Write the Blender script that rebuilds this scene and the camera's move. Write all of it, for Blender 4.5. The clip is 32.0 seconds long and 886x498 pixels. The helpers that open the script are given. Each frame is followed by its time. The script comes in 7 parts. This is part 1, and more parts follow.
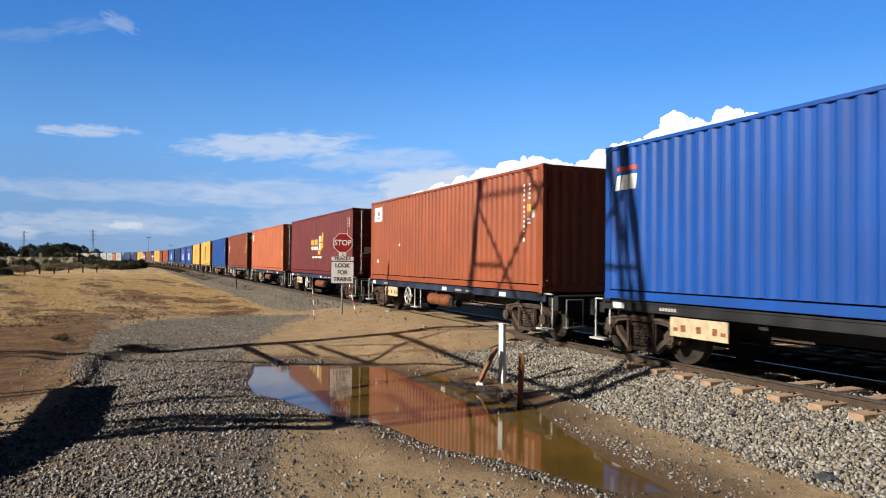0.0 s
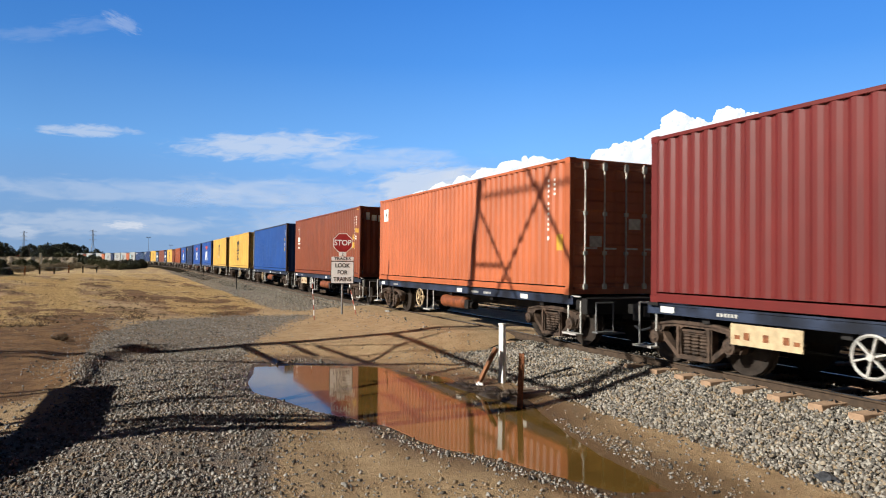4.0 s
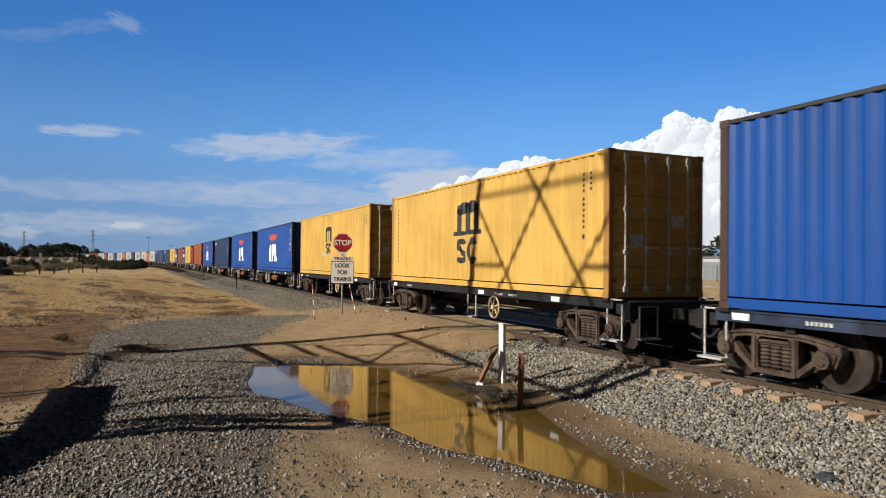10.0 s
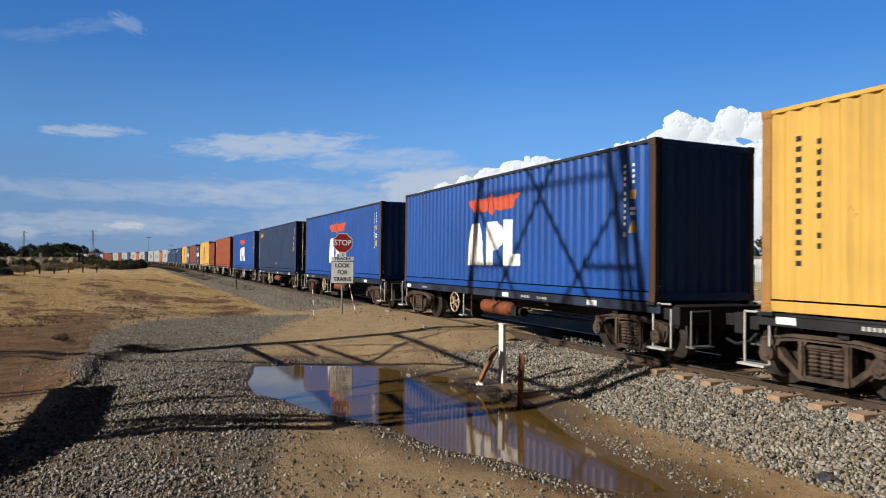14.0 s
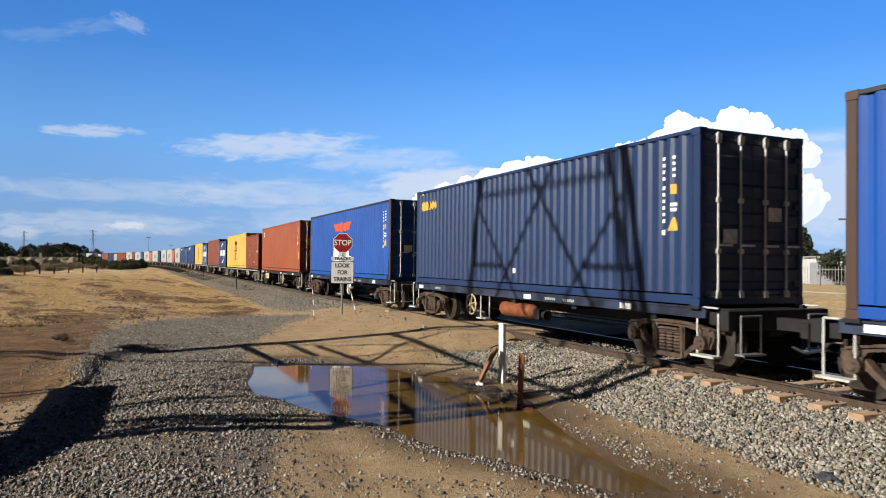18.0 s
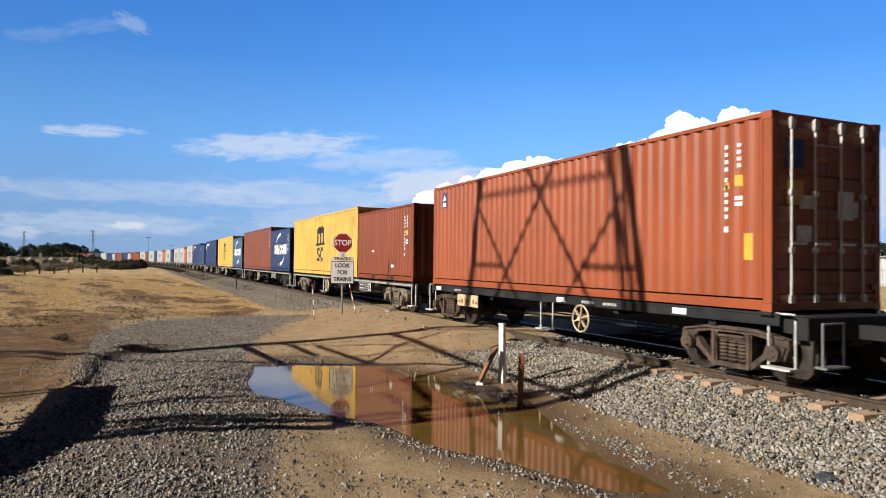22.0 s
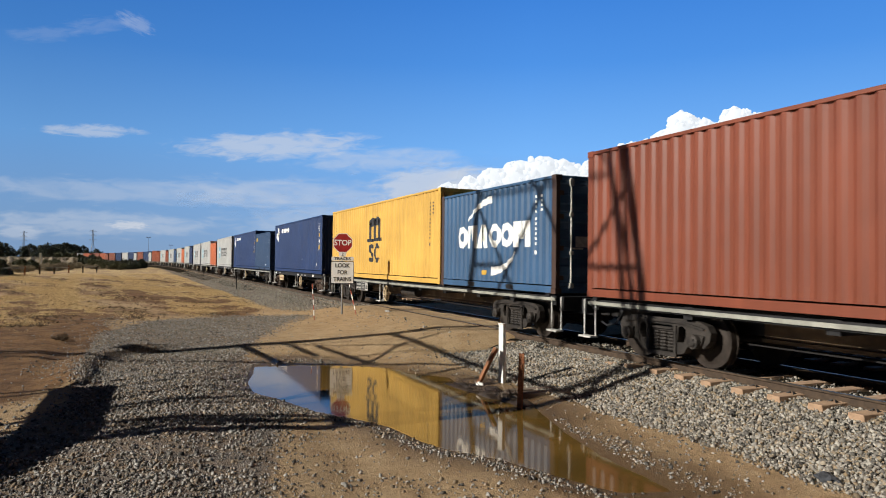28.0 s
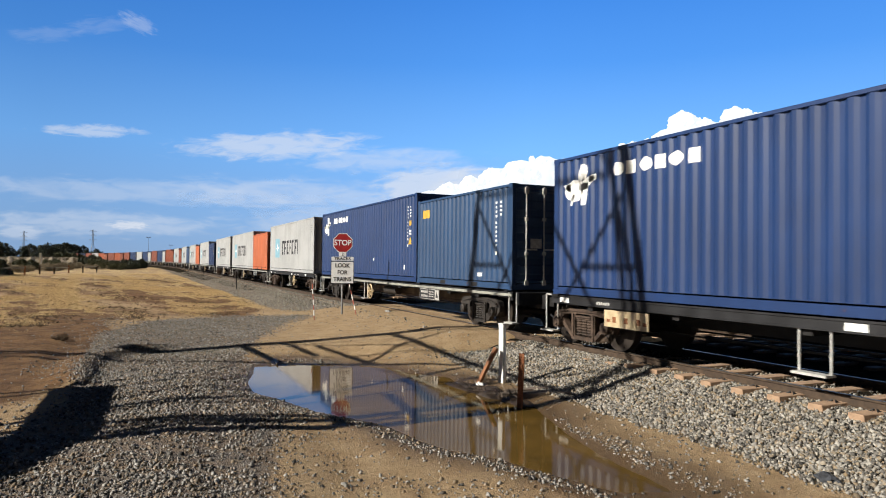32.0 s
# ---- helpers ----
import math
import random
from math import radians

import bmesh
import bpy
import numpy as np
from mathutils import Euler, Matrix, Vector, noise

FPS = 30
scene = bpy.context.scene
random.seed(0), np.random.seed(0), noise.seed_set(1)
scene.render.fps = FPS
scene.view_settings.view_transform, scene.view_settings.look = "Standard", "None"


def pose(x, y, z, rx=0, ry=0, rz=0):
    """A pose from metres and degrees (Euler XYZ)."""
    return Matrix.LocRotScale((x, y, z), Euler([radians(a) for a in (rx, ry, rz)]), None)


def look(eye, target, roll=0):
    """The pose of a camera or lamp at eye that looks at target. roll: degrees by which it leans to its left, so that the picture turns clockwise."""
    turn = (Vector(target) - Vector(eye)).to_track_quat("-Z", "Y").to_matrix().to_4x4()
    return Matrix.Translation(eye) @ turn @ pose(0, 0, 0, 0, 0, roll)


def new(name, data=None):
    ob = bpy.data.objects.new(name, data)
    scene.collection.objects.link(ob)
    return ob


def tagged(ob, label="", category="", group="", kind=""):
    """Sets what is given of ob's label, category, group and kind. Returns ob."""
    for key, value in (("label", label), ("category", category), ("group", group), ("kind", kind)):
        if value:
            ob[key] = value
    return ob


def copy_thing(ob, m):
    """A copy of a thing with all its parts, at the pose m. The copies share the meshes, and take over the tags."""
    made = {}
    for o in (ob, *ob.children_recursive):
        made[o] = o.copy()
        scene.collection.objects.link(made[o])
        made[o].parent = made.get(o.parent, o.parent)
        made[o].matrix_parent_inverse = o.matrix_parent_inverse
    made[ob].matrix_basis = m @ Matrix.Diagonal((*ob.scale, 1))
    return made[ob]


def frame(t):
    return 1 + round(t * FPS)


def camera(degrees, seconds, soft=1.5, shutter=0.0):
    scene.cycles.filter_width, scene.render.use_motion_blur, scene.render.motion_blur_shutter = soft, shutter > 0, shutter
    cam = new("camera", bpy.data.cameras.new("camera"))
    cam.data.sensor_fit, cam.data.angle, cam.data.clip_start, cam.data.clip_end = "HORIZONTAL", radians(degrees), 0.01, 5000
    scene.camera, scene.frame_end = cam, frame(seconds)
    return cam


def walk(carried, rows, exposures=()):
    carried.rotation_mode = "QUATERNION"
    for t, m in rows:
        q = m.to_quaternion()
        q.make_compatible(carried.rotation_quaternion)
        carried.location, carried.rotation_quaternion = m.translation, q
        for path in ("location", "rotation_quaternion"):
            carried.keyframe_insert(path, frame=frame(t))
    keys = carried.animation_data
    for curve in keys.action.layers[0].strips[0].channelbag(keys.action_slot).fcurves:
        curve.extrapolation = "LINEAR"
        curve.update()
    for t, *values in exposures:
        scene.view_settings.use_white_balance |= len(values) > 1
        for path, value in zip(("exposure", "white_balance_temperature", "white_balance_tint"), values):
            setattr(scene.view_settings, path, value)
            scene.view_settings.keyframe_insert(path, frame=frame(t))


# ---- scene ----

# x runs along the track (the train goes towards +x), y across it away from the camera, z = 0 a hand below the rail heads.
EYE = (0.0, 0.0, 1.813)
FACE, MID = 8.367, 9.586            # near sides of the containers, centre of the near track
RAIL_Z = 0.085                      # height of the rail heads
CURVE_FROM, RADIUS = 130.0, 900.0   # far off the track bends towards the camera's side


def heading(deg, up):
    a, b = radians(deg), radians(up)
    return Vector((-math.cos(a) * math.cos(b), math.sin(a) * math.cos(b), math.sin(b)))


cam = camera(66.13, 32.0, soft=1.0, shutter=0.15)
still = look(EYE, Vector(EYE) + heading(24.404, 1.119), 0.64)
walk(cam, [(0.0, still), (32.0, still)],
     [(0.0, 0.52), (9.0, 0.52), (10.0, 0.22), (11.0, 0.17), (14.0, 0.17), (16.5, 0.4), (18.0, 0.57), (19.0, 0.66), (20.0, 0.6), (22.0, 0.58), (23.0, 0.54), (24.0, 0.36), (25.0, 0.24), (26.5, 0.26), (28.0, 0.32), (29.0, 0.32), (30.0, 0.22), (31.0, 0.42), (32.0, 0.56)])

# ---------------------------------------------------------------- light
SUN_X, SUN_Y, SUN_FALL = 0.008, 1.0, 0.57
world = bpy.data.worlds.new("sky")
scene.world = world
world.use_nodes = True
wn = world.node_tree.nodes
sky = wn.new("ShaderNodeTexSky")
sky.sky_type, sky.sun_disc = "NISHITA", False
sky.sun_elevation = math.atan(SUN_FALL)
sky.sun_rotation = math.atan2(-SUN_X, -SUN_Y)
sky.air_density, sky.dust_density, sky.ozone_density = 0.05, 0.02, 1.0
world.node_tree.links.new(sky.outputs[0], wn["Background"].inputs[0])
wn["Background"].inputs[1].default_value = 0.05
sun = new("sun", bpy.data.lights.new("sun", "SUN"))
sun.data.energy, sun.data.angle, sun.data.color = 5.0, radians(0.5), (1.0, 0.95, 0.87)
sun.matrix_basis = look((0, 0, 60), Vector((0, 0, 60)) + Vector((SUN_X, SUN_Y, -SUN_FALL)))

# ---------------------------------------------------------------- materials
MATS = {}


def shader(name):
    m = bpy.data.materials.new(name)
    m.use_nodes = True
    nt = m.node_tree
    return m, nt, nt.nodes["Principled BSDF"]


def noise_node(nt, scale, detail=4.0, rough=0.6, coords="Object", stretch=(1, 1, 1)):
    tc, mp, nz = nt.nodes.new("ShaderNodeTexCoord"), nt.nodes.new("ShaderNodeMapping"), nt.nodes.new("ShaderNodeTexNoise")
    mp.inputs["Scale"].default_value = stretch
    nz.inputs["Scale"].default_value, nz.inputs["Detail"].default_value, nz.inputs["Roughness"].default_value = scale, detail, rough
    nt.links.new(tc.outputs[coords], mp.inputs[0])
    nt.links.new(mp.outputs[0], nz.inputs[0])
    return nz.outputs["Fac"]


def ramp(nt, src, lo, hi):
    r = nt.nodes.new("ShaderNodeMapRange")
    r.interpolation_type = "SMOOTHSTEP"
    r.inputs[1].default_value, r.inputs[2].default_value = lo, hi
    nt.links.new(src, r.inputs[0])
    return r.outputs[0]


def blend(nt, fac, a, b):
    m = nt.nodes.new("ShaderNodeMix")
    m.data_type = "RGBA"
    for value, k in ((fac, 0), (a, 6), (b, 7)):
        if isinstance(value, (int, float)):
            m.inputs[k].default_value = value
        elif isinstance(value, tuple):
            m.inputs[k].default_value = (*value, 1)
        else:
            nt.links.new(value, m.inputs[k])
    return m.outputs[2]


def times(nt, a, b, how="MULTIPLY"):
    m = nt.nodes.new("ShaderNodeMath")
    m.operation = how
    for value, k in ((a, 0), (b, 1)):
        if isinstance(value, (int, float)):
            m.inputs[k].default_value = value
        else:
            nt.links.new(value, m.inputs[k])
    return m.outputs[0]


def relief(nt, bsdf, src, strength, dist):
    b = nt.nodes.new("ShaderNodeBump")
    b.inputs["Strength"].default_value, b.inputs["Distance"].default_value = strength, dist
    nt.links.new(src, b.inputs["Height"])
    nt.links.new(b.outputs[0], bsdf.inputs["Normal"])


def plain(name, color, rough=0.6, metal=0.0, vary=0.25, scale=6.0, bump=0.0, stretch=(1, 1, 1), spec=0.5):
    """A surface with two scales of tone and a little relief."""
    if name in MATS:
        return MATS[name]
    m, nt, b = shader(name)
    n1, n2 = noise_node(nt, scale, stretch=stretch), noise_node(nt, scale * 7, 3.0, stretch=stretch)
    dark = tuple(c * (1 - vary) for c in color)
    light = tuple(min(1, c * (1 + vary)) for c in color)
    c1 = blend(nt, ramp(nt, n1, 0.3, 0.7), dark, light)
    c2 = blend(nt, times(nt, ramp(nt, n2, 0.35, 0.75), 0.35), c1, color)
    nt.links.new(c2, b.inputs["Base Color"])
    b.inputs["Roughness"].default_value, b.inputs["Metallic"].default_value = rough, metal
    if bump:
        relief(nt, b, n2, bump, 0.02)
    b.inputs["Specular IOR Level"].default_value = spec
    MATS[name] = m
    return m


def paint(name, color, rust=0.12, fade=0.12, rough=0.45, gloss=0.6):
    """Weathered container paint: sun fading, rain streaks, rust spots, dirt."""
    if name in MATS:
        return MATS[name]
    m, nt, b = shader(name)
    big = noise_node(nt, 0.5, 3.0)
    streak = noise_node(nt, 1.3, 5.0, 0.65, stretch=(3.2, 3.2, 0.22))
    spots = noise_node(nt, 2.6, 9.0, 0.72)
    fine = noise_node(nt, 26.0, 3.0)
    faded = tuple(min(1, c * (1 + 2.4 * fade) + 0.02 * fade) for c in color)
    deep = tuple(c * 0.8 for c in color)
    c = blend(nt, ramp(nt, big, 0.35, 0.65), deep, color)
    c = blend(nt, times(nt, ramp(nt, streak, 0.48, 0.78), 0.85), c, faded)
    dirt = times(nt, ramp(nt, streak, 0.5, 0.24), 0.28)
    c = blend(nt, dirt, c, tuple(0.4 * v + d for v, d in zip(color, (0.016, 0.012, 0.009))))
    rusty = ramp(nt, spots, 0.70 - rust * 0.3, 0.74)
    c = blend(nt, times(nt, rusty, 0.75), c, (0.104, 0.039, 0.016))
    nt.links.new(c, b.inputs["Base Color"])
    r = nt.nodes.new("ShaderNodeMapRange")
    r.inputs[3].default_value, r.inputs[4].default_value = rough - 0.05, rough + 0.07
    nt.links.new(fine, r.inputs[0])
    nt.links.new(r.outputs[0], b.inputs["Roughness"])
    b.inputs["Specular IOR Level"].default_value = gloss
    relief(nt, b, big, 0.25, 0.05)
    MATS[name] = m
    return m


STEEL_DARK = plain("dark_steel", (0.013, 0.0117, 0.0111), 0.6, 0.2, 0.4, 5)
BOGIE = plain("bogie_steel", (0.066, 0.042, 0.028), 0.75, 0.1, 0.65, 5, 0.3)
BOGIE_BLACK = plain("bogie_black", (0.026, 0.021, 0.017), 0.7, 0.1, 0.6, 6, 0.3)
BOGIE_PALE = plain("bogie_pale", (0.15, 0.118, 0.088), 0.75, 0.05, 0.6, 4, 0.3)
WHEEL = plain("wheel_steel", (0.0358, 0.0273, 0.0215), 0.6, 0.4, 0.35, 8)
TREAD = plain("bright_steel", (0.169, 0.156, 0.143), 0.42, 0.9, 0.2, 10)
RAIL_SIDE = plain("rusty_rail", (0.062, 0.040, 0.024), 0.8, 0.1, 0.35, 9, 0.3)
SILL = plain("sill_blue", (0.019, 0.028, 0.052), 0.5, 0.1, 0.8, 1.6)
SILL_BLACK = plain("sill_black", (0.014, 0.014, 0.015), 0.55, 0.1, 0.7, 1.8)
SILL_PALE = plain("sill_pale", (0.273, 0.273, 0.234), 0.6, 0.0, 0.3, 2.5)
WHITE = plain("white_paint", (0.78, 0.78, 0.74), 0.5, 0.0, 0.1, 9)
PALE = plain("pale_metal", (0.55, 0.54, 0.50), 0.5, 0.3, 0.2, 9)
GALV = plain("galvanised", (0.273, 0.2795, 0.2795), 0.45, 0.6, 0.15, 14)
BLACK = plain("black_paint", (0.0163, 0.0175, 0.0208), 0.5, 0.0, 0.2, 8)
YELLOW = plain("yellow_mark", (0.5525, 0.325, 0.0325), 0.5, 0.0, 0.12, 8)
RED_MARK = plain("red_mark", (0.52, 0.065, 0.0228), 0.5, 0.0, 0.1, 8)
SKY_MARK = plain("pale_blue_mark", (0.195, 0.377, 0.468), 0.5, 0.0, 0.1, 8)
ORANGE = plain("orange_tank", (0.19, 0.052, 0.016), 0.6, 0.0, 0.4, 5)
CREAM = plain("cream_board", (0.50, 0.39, 0.235), 0.6, 0.0, 0.2, 6)
SLEEPER = plain("sleeper_concrete", (0.36, 0.235, 0.145), 0.85, 0.0, 0.2, 7, 0.4)
RUST = plain("rusty_post", (0.23, 0.085, 0.034), 0.85, 0.1, 0.45, 12, 0.5)
WOOD = plain("weathered_wood", (0.27, 0.115, 0.05), 0.85, 0.0, 0.35, 10, 0.4, (1, 1, 0.2))
CONCRETE = plain("concrete", (0.273, 0.26, 0.234), 0.85, 0.0, 0.2, 5, 0.4)

P_BLUE = paint("paint_blue", (0.005, 0.062, 0.275), 0.1, 0.05, 0.45, 0.45)
P_BLUE2 = paint("paint_bright_blue", (0.005, 0.066, 0.31), 0.1, 0.05, 0.45, 0.5)
P_NAVY = paint("paint_navy", (0.0065, 0.026, 0.088), 0.1, 0.04)
P_ROYAL = paint("paint_royal_blue", (0.0082, 0.033, 0.118), 0.08, 0.04)
P_STEELBLUE = paint("paint_steel_blue", (0.0195, 0.0553, 0.13), 0.25, 0.06)
P_BROWN = paint("paint_brown", (0.205, 0.041, 0.009), 0.1, 0.05)
P_REDBROWN = paint("paint_red_brown", (0.290, 0.065, 0.019), 0.12, 0.06)
P_DARKRED = paint("paint_dark_red", (0.143, 0.0143, 0.0117), 0.06, 0.04)
P_ORANGE = paint("paint_orange", (0.468, 0.122, 0.043), 0.12, 0.05)
P_PALEBLUE = paint("paint_pale_blue", (0.036, 0.096, 0.195), 0.2, 0.08)
P_RUSTRED = paint("paint_rust_red", (0.195, 0.0507, 0.0247), 0.16, 0.05)
P_YELLOW = paint("paint_yellow", (0.63, 0.385, 0.088), 0.14, 0.04, 0.5, 0.25)
P_POST_YELLOW = paint("paint_rusty_yellow", (0.40, 0.20, 0.05), 0.85, 0.05)
P_POST = paint("paint_rusty_post", (0.065, 0.0358, 0.0247), 0.5, 0.05)
P_WHITE = paint("paint_white", (0.403, 0.4095, 0.403), 0.08, 0.0)
P_GREY = paint("paint_grey", (0.2145, 0.2275, 0.2405), 0.1)


def sand_material(name):
    """Bare ground: sand, soil, gravel and dry grass laid out by the sheet's own layers."""
    m, nt, b = shader(name)

    def layer(key):
        a = nt.nodes.new("ShaderNodeAttribute")
        a.attribute_name = key
        return a.outputs["Fac"]

    n0, n1 = noise_node(nt, 0.35, 4.0), noise_node(nt, 2.2, 6.0, 0.65)
    n2, n3 = noise_node(nt, 14.0, 6.0, 0.7), noise_node(nt, 60.0, 3.0, 0.7)
    sand = blend(nt, ramp(nt, n1, 0.3, 0.7), (0.335, 0.222, 0.114), (0.455, 0.325, 0.182))
    sand = blend(nt, times(nt, ramp(nt, n2, 0.45, 0.75), 0.5), sand, (0.156, 0.0943, 0.052))
    soil = blend(nt, ramp(nt, n1, 0.3, 0.7), (0.095, 0.046, 0.016), (0.25, 0.138, 0.056))
    soil = blend(nt, times(nt, ramp(nt, n2, 0.4, 0.7), 0.5), soil, (0.085, 0.043, 0.018))
    grit = blend(nt, ramp(nt, n3, 0.35, 0.65), (0.052, 0.0442, 0.0377), (0.273, 0.2405, 0.208))
    grit = blend(nt, times(nt, ramp(nt, n1, 0.35, 0.65), 0.75), grit, (0.20, 0.135, 0.08))
    hay = blend(nt, ramp(nt, n1, 0.32, 0.68), (0.36, 0.23, 0.095), (0.78, 0.59, 0.31))
    hay = blend(nt, times(nt, ramp(nt, n2, 0.42, 0.66), 0.65), hay, (0.11, 0.066, 0.03))
    far = blend(nt, ramp(nt, n0, 0.35, 0.65), (0.104, 0.0845, 0.0325), (0.247, 0.1885, 0.0845))

    def edge(key):
        rough = times(nt, times(nt, n1, -0.5, "ADD"), 0.9)
        rough2 = times(nt, times(nt, n2, -0.5, "ADD"), 0.5)
        return ramp(nt, times(nt, times(nt, layer(key), rough, "ADD"), rough2, "ADD"), 0.38, 0.62)

    c = blend(nt, edge("soil"), sand, soil)
    c = blend(nt, edge("hay"), c, hay)
    c = blend(nt, edge("gravel"), c, grit)
    c = blend(nt, times(nt, ramp(nt, n3, 0.53, 0.68), 0.62), c, (0.05, 0.042, 0.026))
    c = blend(nt, times(nt, ramp(nt, n3, 0.44, 0.30), 0.22), c, (0.40, 0.31, 0.20))
    c = blend(nt, layer("far"), c, far)
    wet = layer("wet")
    c = blend(nt, times(nt, wet, 0.85), c, (0.080, 0.044, 0.016))
    nt.links.new(c, b.inputs["Base Color"])
    r = nt.nodes.new("ShaderNodeMapRange")
    r.inputs[3].default_value, r.inputs[4].default_value = 0.95, 0.35
    nt.links.new(wet, r.inputs[0])
    nt.links.new(r.outputs[0], b.inputs["Roughness"])
    b.inputs["Specular IOR Level"].default_value = 0.3
    h = times(nt, times(nt, n2, 0.7), times(nt, n3, 0.5), "ADD")
    relief(nt, b, h, 0.9, 0.05)
    return m


GROUND = sand_material("bare_ground")


def stone_material(name, low, high, tan):
    """Loose stones, each with a tone of its own."""
    m, nt, b = shader(name)
    g = nt.nodes.new("ShaderNodeNewGeometry")
    isl = g.outputs["Random Per Island"]
    c = blend(nt, isl, low, high)
    n = noise_node(nt, 40.0, 3.0)
    pick = times(nt, isl, 17.31)
    frac = times(nt, pick, 1.0, "MODULO")
    c = blend(nt, times(nt, ramp(nt, frac, 0.6, 0.95), 0.75), c, tan)
    c = blend(nt, times(nt, ramp(nt, n, 0.4, 0.7), 0.4), c, low)
    nt.links.new(c, b.inputs["Base Color"])
    b.inputs["Roughness"].default_value = 0.9
    MATS[name] = m
    return m


BALLAST = stone_material("ballast_stone", (0.030, 0.027, 0.023), (0.45, 0.42, 0.36), (0.31, 0.225, 0.125))
GRAVEL = stone_material("gravel_stone", (0.022, 0.019, 0.015), (0.38, 0.36, 0.325), (0.25, 0.175, 0.10))


def water_material():
    m, nt, b = shader("muddy_water")
    n = noise_node(nt, 1.2, 4.0)
    nt.links.new(blend(nt, ramp(nt, n, 0.3, 0.7), (0.085, 0.052, 0.013), (0.14, 0.082, 0.020)), b.inputs["Base Color"])
    b.inputs["Roughness"].default_value = 0.055
    b.inputs["IOR"].default_value = 1.36
    relief(nt, b, noise_node(nt, 3.0, 2.0), 0.02, 0.02)
    return m


WATER = water_material()


def leaf_material(name, low, high):
    if name in MATS:
        return MATS[name]
    m, nt, b = shader(name)
    g = nt.nodes.new("ShaderNodeNewGeometry")
    nt.links.new(blend(nt, g.outputs["Random Per Island"], low, high), b.inputs["Base Color"])
    b.inputs["Roughness"].default_value = 0.8
    MATS[name] = m
    return m


LEAF_DARK = leaf_material("dark_leaves", (0.0117, 0.0169, 0.0078), (0.0358, 0.0423, 0.0182))
LEAF_OLIVE = leaf_material("olive_leaves", (0.026, 0.0325, 0.0117), (0.0845, 0.0813, 0.0325))
STRAW = leaf_material("dry_straw", (0.34, 0.225, 0.095), (0.72, 0.54, 0.28))
WEED = leaf_material("dry_weeds", (0.13, 0.104, 0.0585), (0.312, 0.2535, 0.169))
BARK = plain("bark", (0.078, 0.0553, 0.039), 0.9, 0.0, 0.3, 6, 0.5)

# ---------------------------------------------------------------- mesh helpers


def smooth(a, b, x):
    t = min(1.0, max(0.0, (x - a) / (b - a)))
    return t * t * (3 - 2 * t)


def box(bm, x0, x1, y0, y1, z0, z1):
    v = [bm.verts.new((x, y, z)) for x in (x0, x1) for y in (y0, y1) for z in (z0, z1)]
    for q in ((0, 1, 3, 2), (4, 6, 7, 5), (0, 4, 5, 1), (2, 3, 7, 6), (0, 2, 6, 4), (1, 5, 7, 3)):
        bm.faces.new([v[i] for i in q])
    return v


def tube(bm, p0, p1, r0, r1=None, n=10, caps=True):
    p0, p1 = Vector(p0), Vector(p1)
    r1 = r0 if r1 is None else r1
    d = (p1 - p0).normalized()
    a = d.orthogonal().normalized()
    b = d.cross(a)
    rings = []
    for p, r in ((p0, r0), (p1, r1)):
        rings.append([bm.verts.new(p + r * (math.cos(k * math.tau / n) * a + math.sin(k * math.tau / n) * b)) for k in range(n)])
    for k in range(n):
        bm.faces.new((rings[0][k], rings[0][(k + 1) % n], rings[1][(k + 1) % n], rings[1][k]))
    if caps:
        bm.faces.new(rings[0][::-1])
        bm.faces.new(rings[1])


def beam(bm, p0, p1, w, h=None):
    """A square bar from p0 to p1."""
    p0, p1 = Vector(p0), Vector(p1)
    h = w if h is None else h
    d = (p1 - p0).normalized()
    side = d.cross(Vector((0, 0, 1)))
    side = side.normalized() if side.length > 0.01 else Vector((1, 0, 0))
    up = side.cross(d)
    v = [bm.verts.new(p + a * side * w / 2 + b * up * h / 2) for p in (p0, p1) for a, b in ((-1, -1), (1, -1), (1, 1), (-1, 1))]
    for q in ((3, 2, 1, 0), (4, 5, 6, 7), (0, 1, 5, 4), (1, 2, 6, 5), (2, 3, 7, 6), (3, 0, 4, 7)):
        bm.faces.new([v[i] for i in q])


def outline(bm, pts, y0, y1, axis="y"):
    """A prism: a closed outline in x,z drawn out from y0 to y1."""
    lo = [bm.verts.new((x, y0, z)) for x, z in pts]
    hi = [bm.verts.new((x, y1, z)) for x, z in pts]
    n = len(pts)
    for k in range(n):
        bm.faces.new((lo[k], lo[(k + 1) % n], hi[(k + 1) % n], hi[k]))
    bm.faces.new(lo[::-1])
    bm.faces.new(hi)


def mesh_of(name, bm, material, bevel=0.0):
    if bevel:
        bmesh.ops.bevel(bm, geom=bm.edges[:], offset=bevel, segments=1, affect="EDGES")
    bmesh.ops.recalc_face_normals(bm, faces=bm.faces[:])
    me = bpy.data.meshes.new(name)
    bm.to_mesh(me)
    bm.free()
    me.materials.append(material)
    return me


def part(name, bm, material, parent, label="", bevel=0.0):
    ob = new(name, mesh_of(name, bm, material, bevel))
    ob.parent = parent
    return tagged(ob, label)


def hung(name, me, parent, m=None, label=""):
    """A part that shares its mesh with alike parts."""
    ob = new(name, me)
    ob.parent = parent
    if m is not None:
        ob.matrix_basis = m
    return tagged(ob, label)


def thing(name, label, category, group="", m=None, kind=""):
    ob = new(name)
    if m is not None:
        ob.matrix_basis = m
    return tagged(ob, label, category, group, kind)


def raw(name, verts, faces, material):
    me = bpy.data.meshes.new(name)
    me.from_pydata(verts, [], faces)
    me.materials.append(material)
    return me


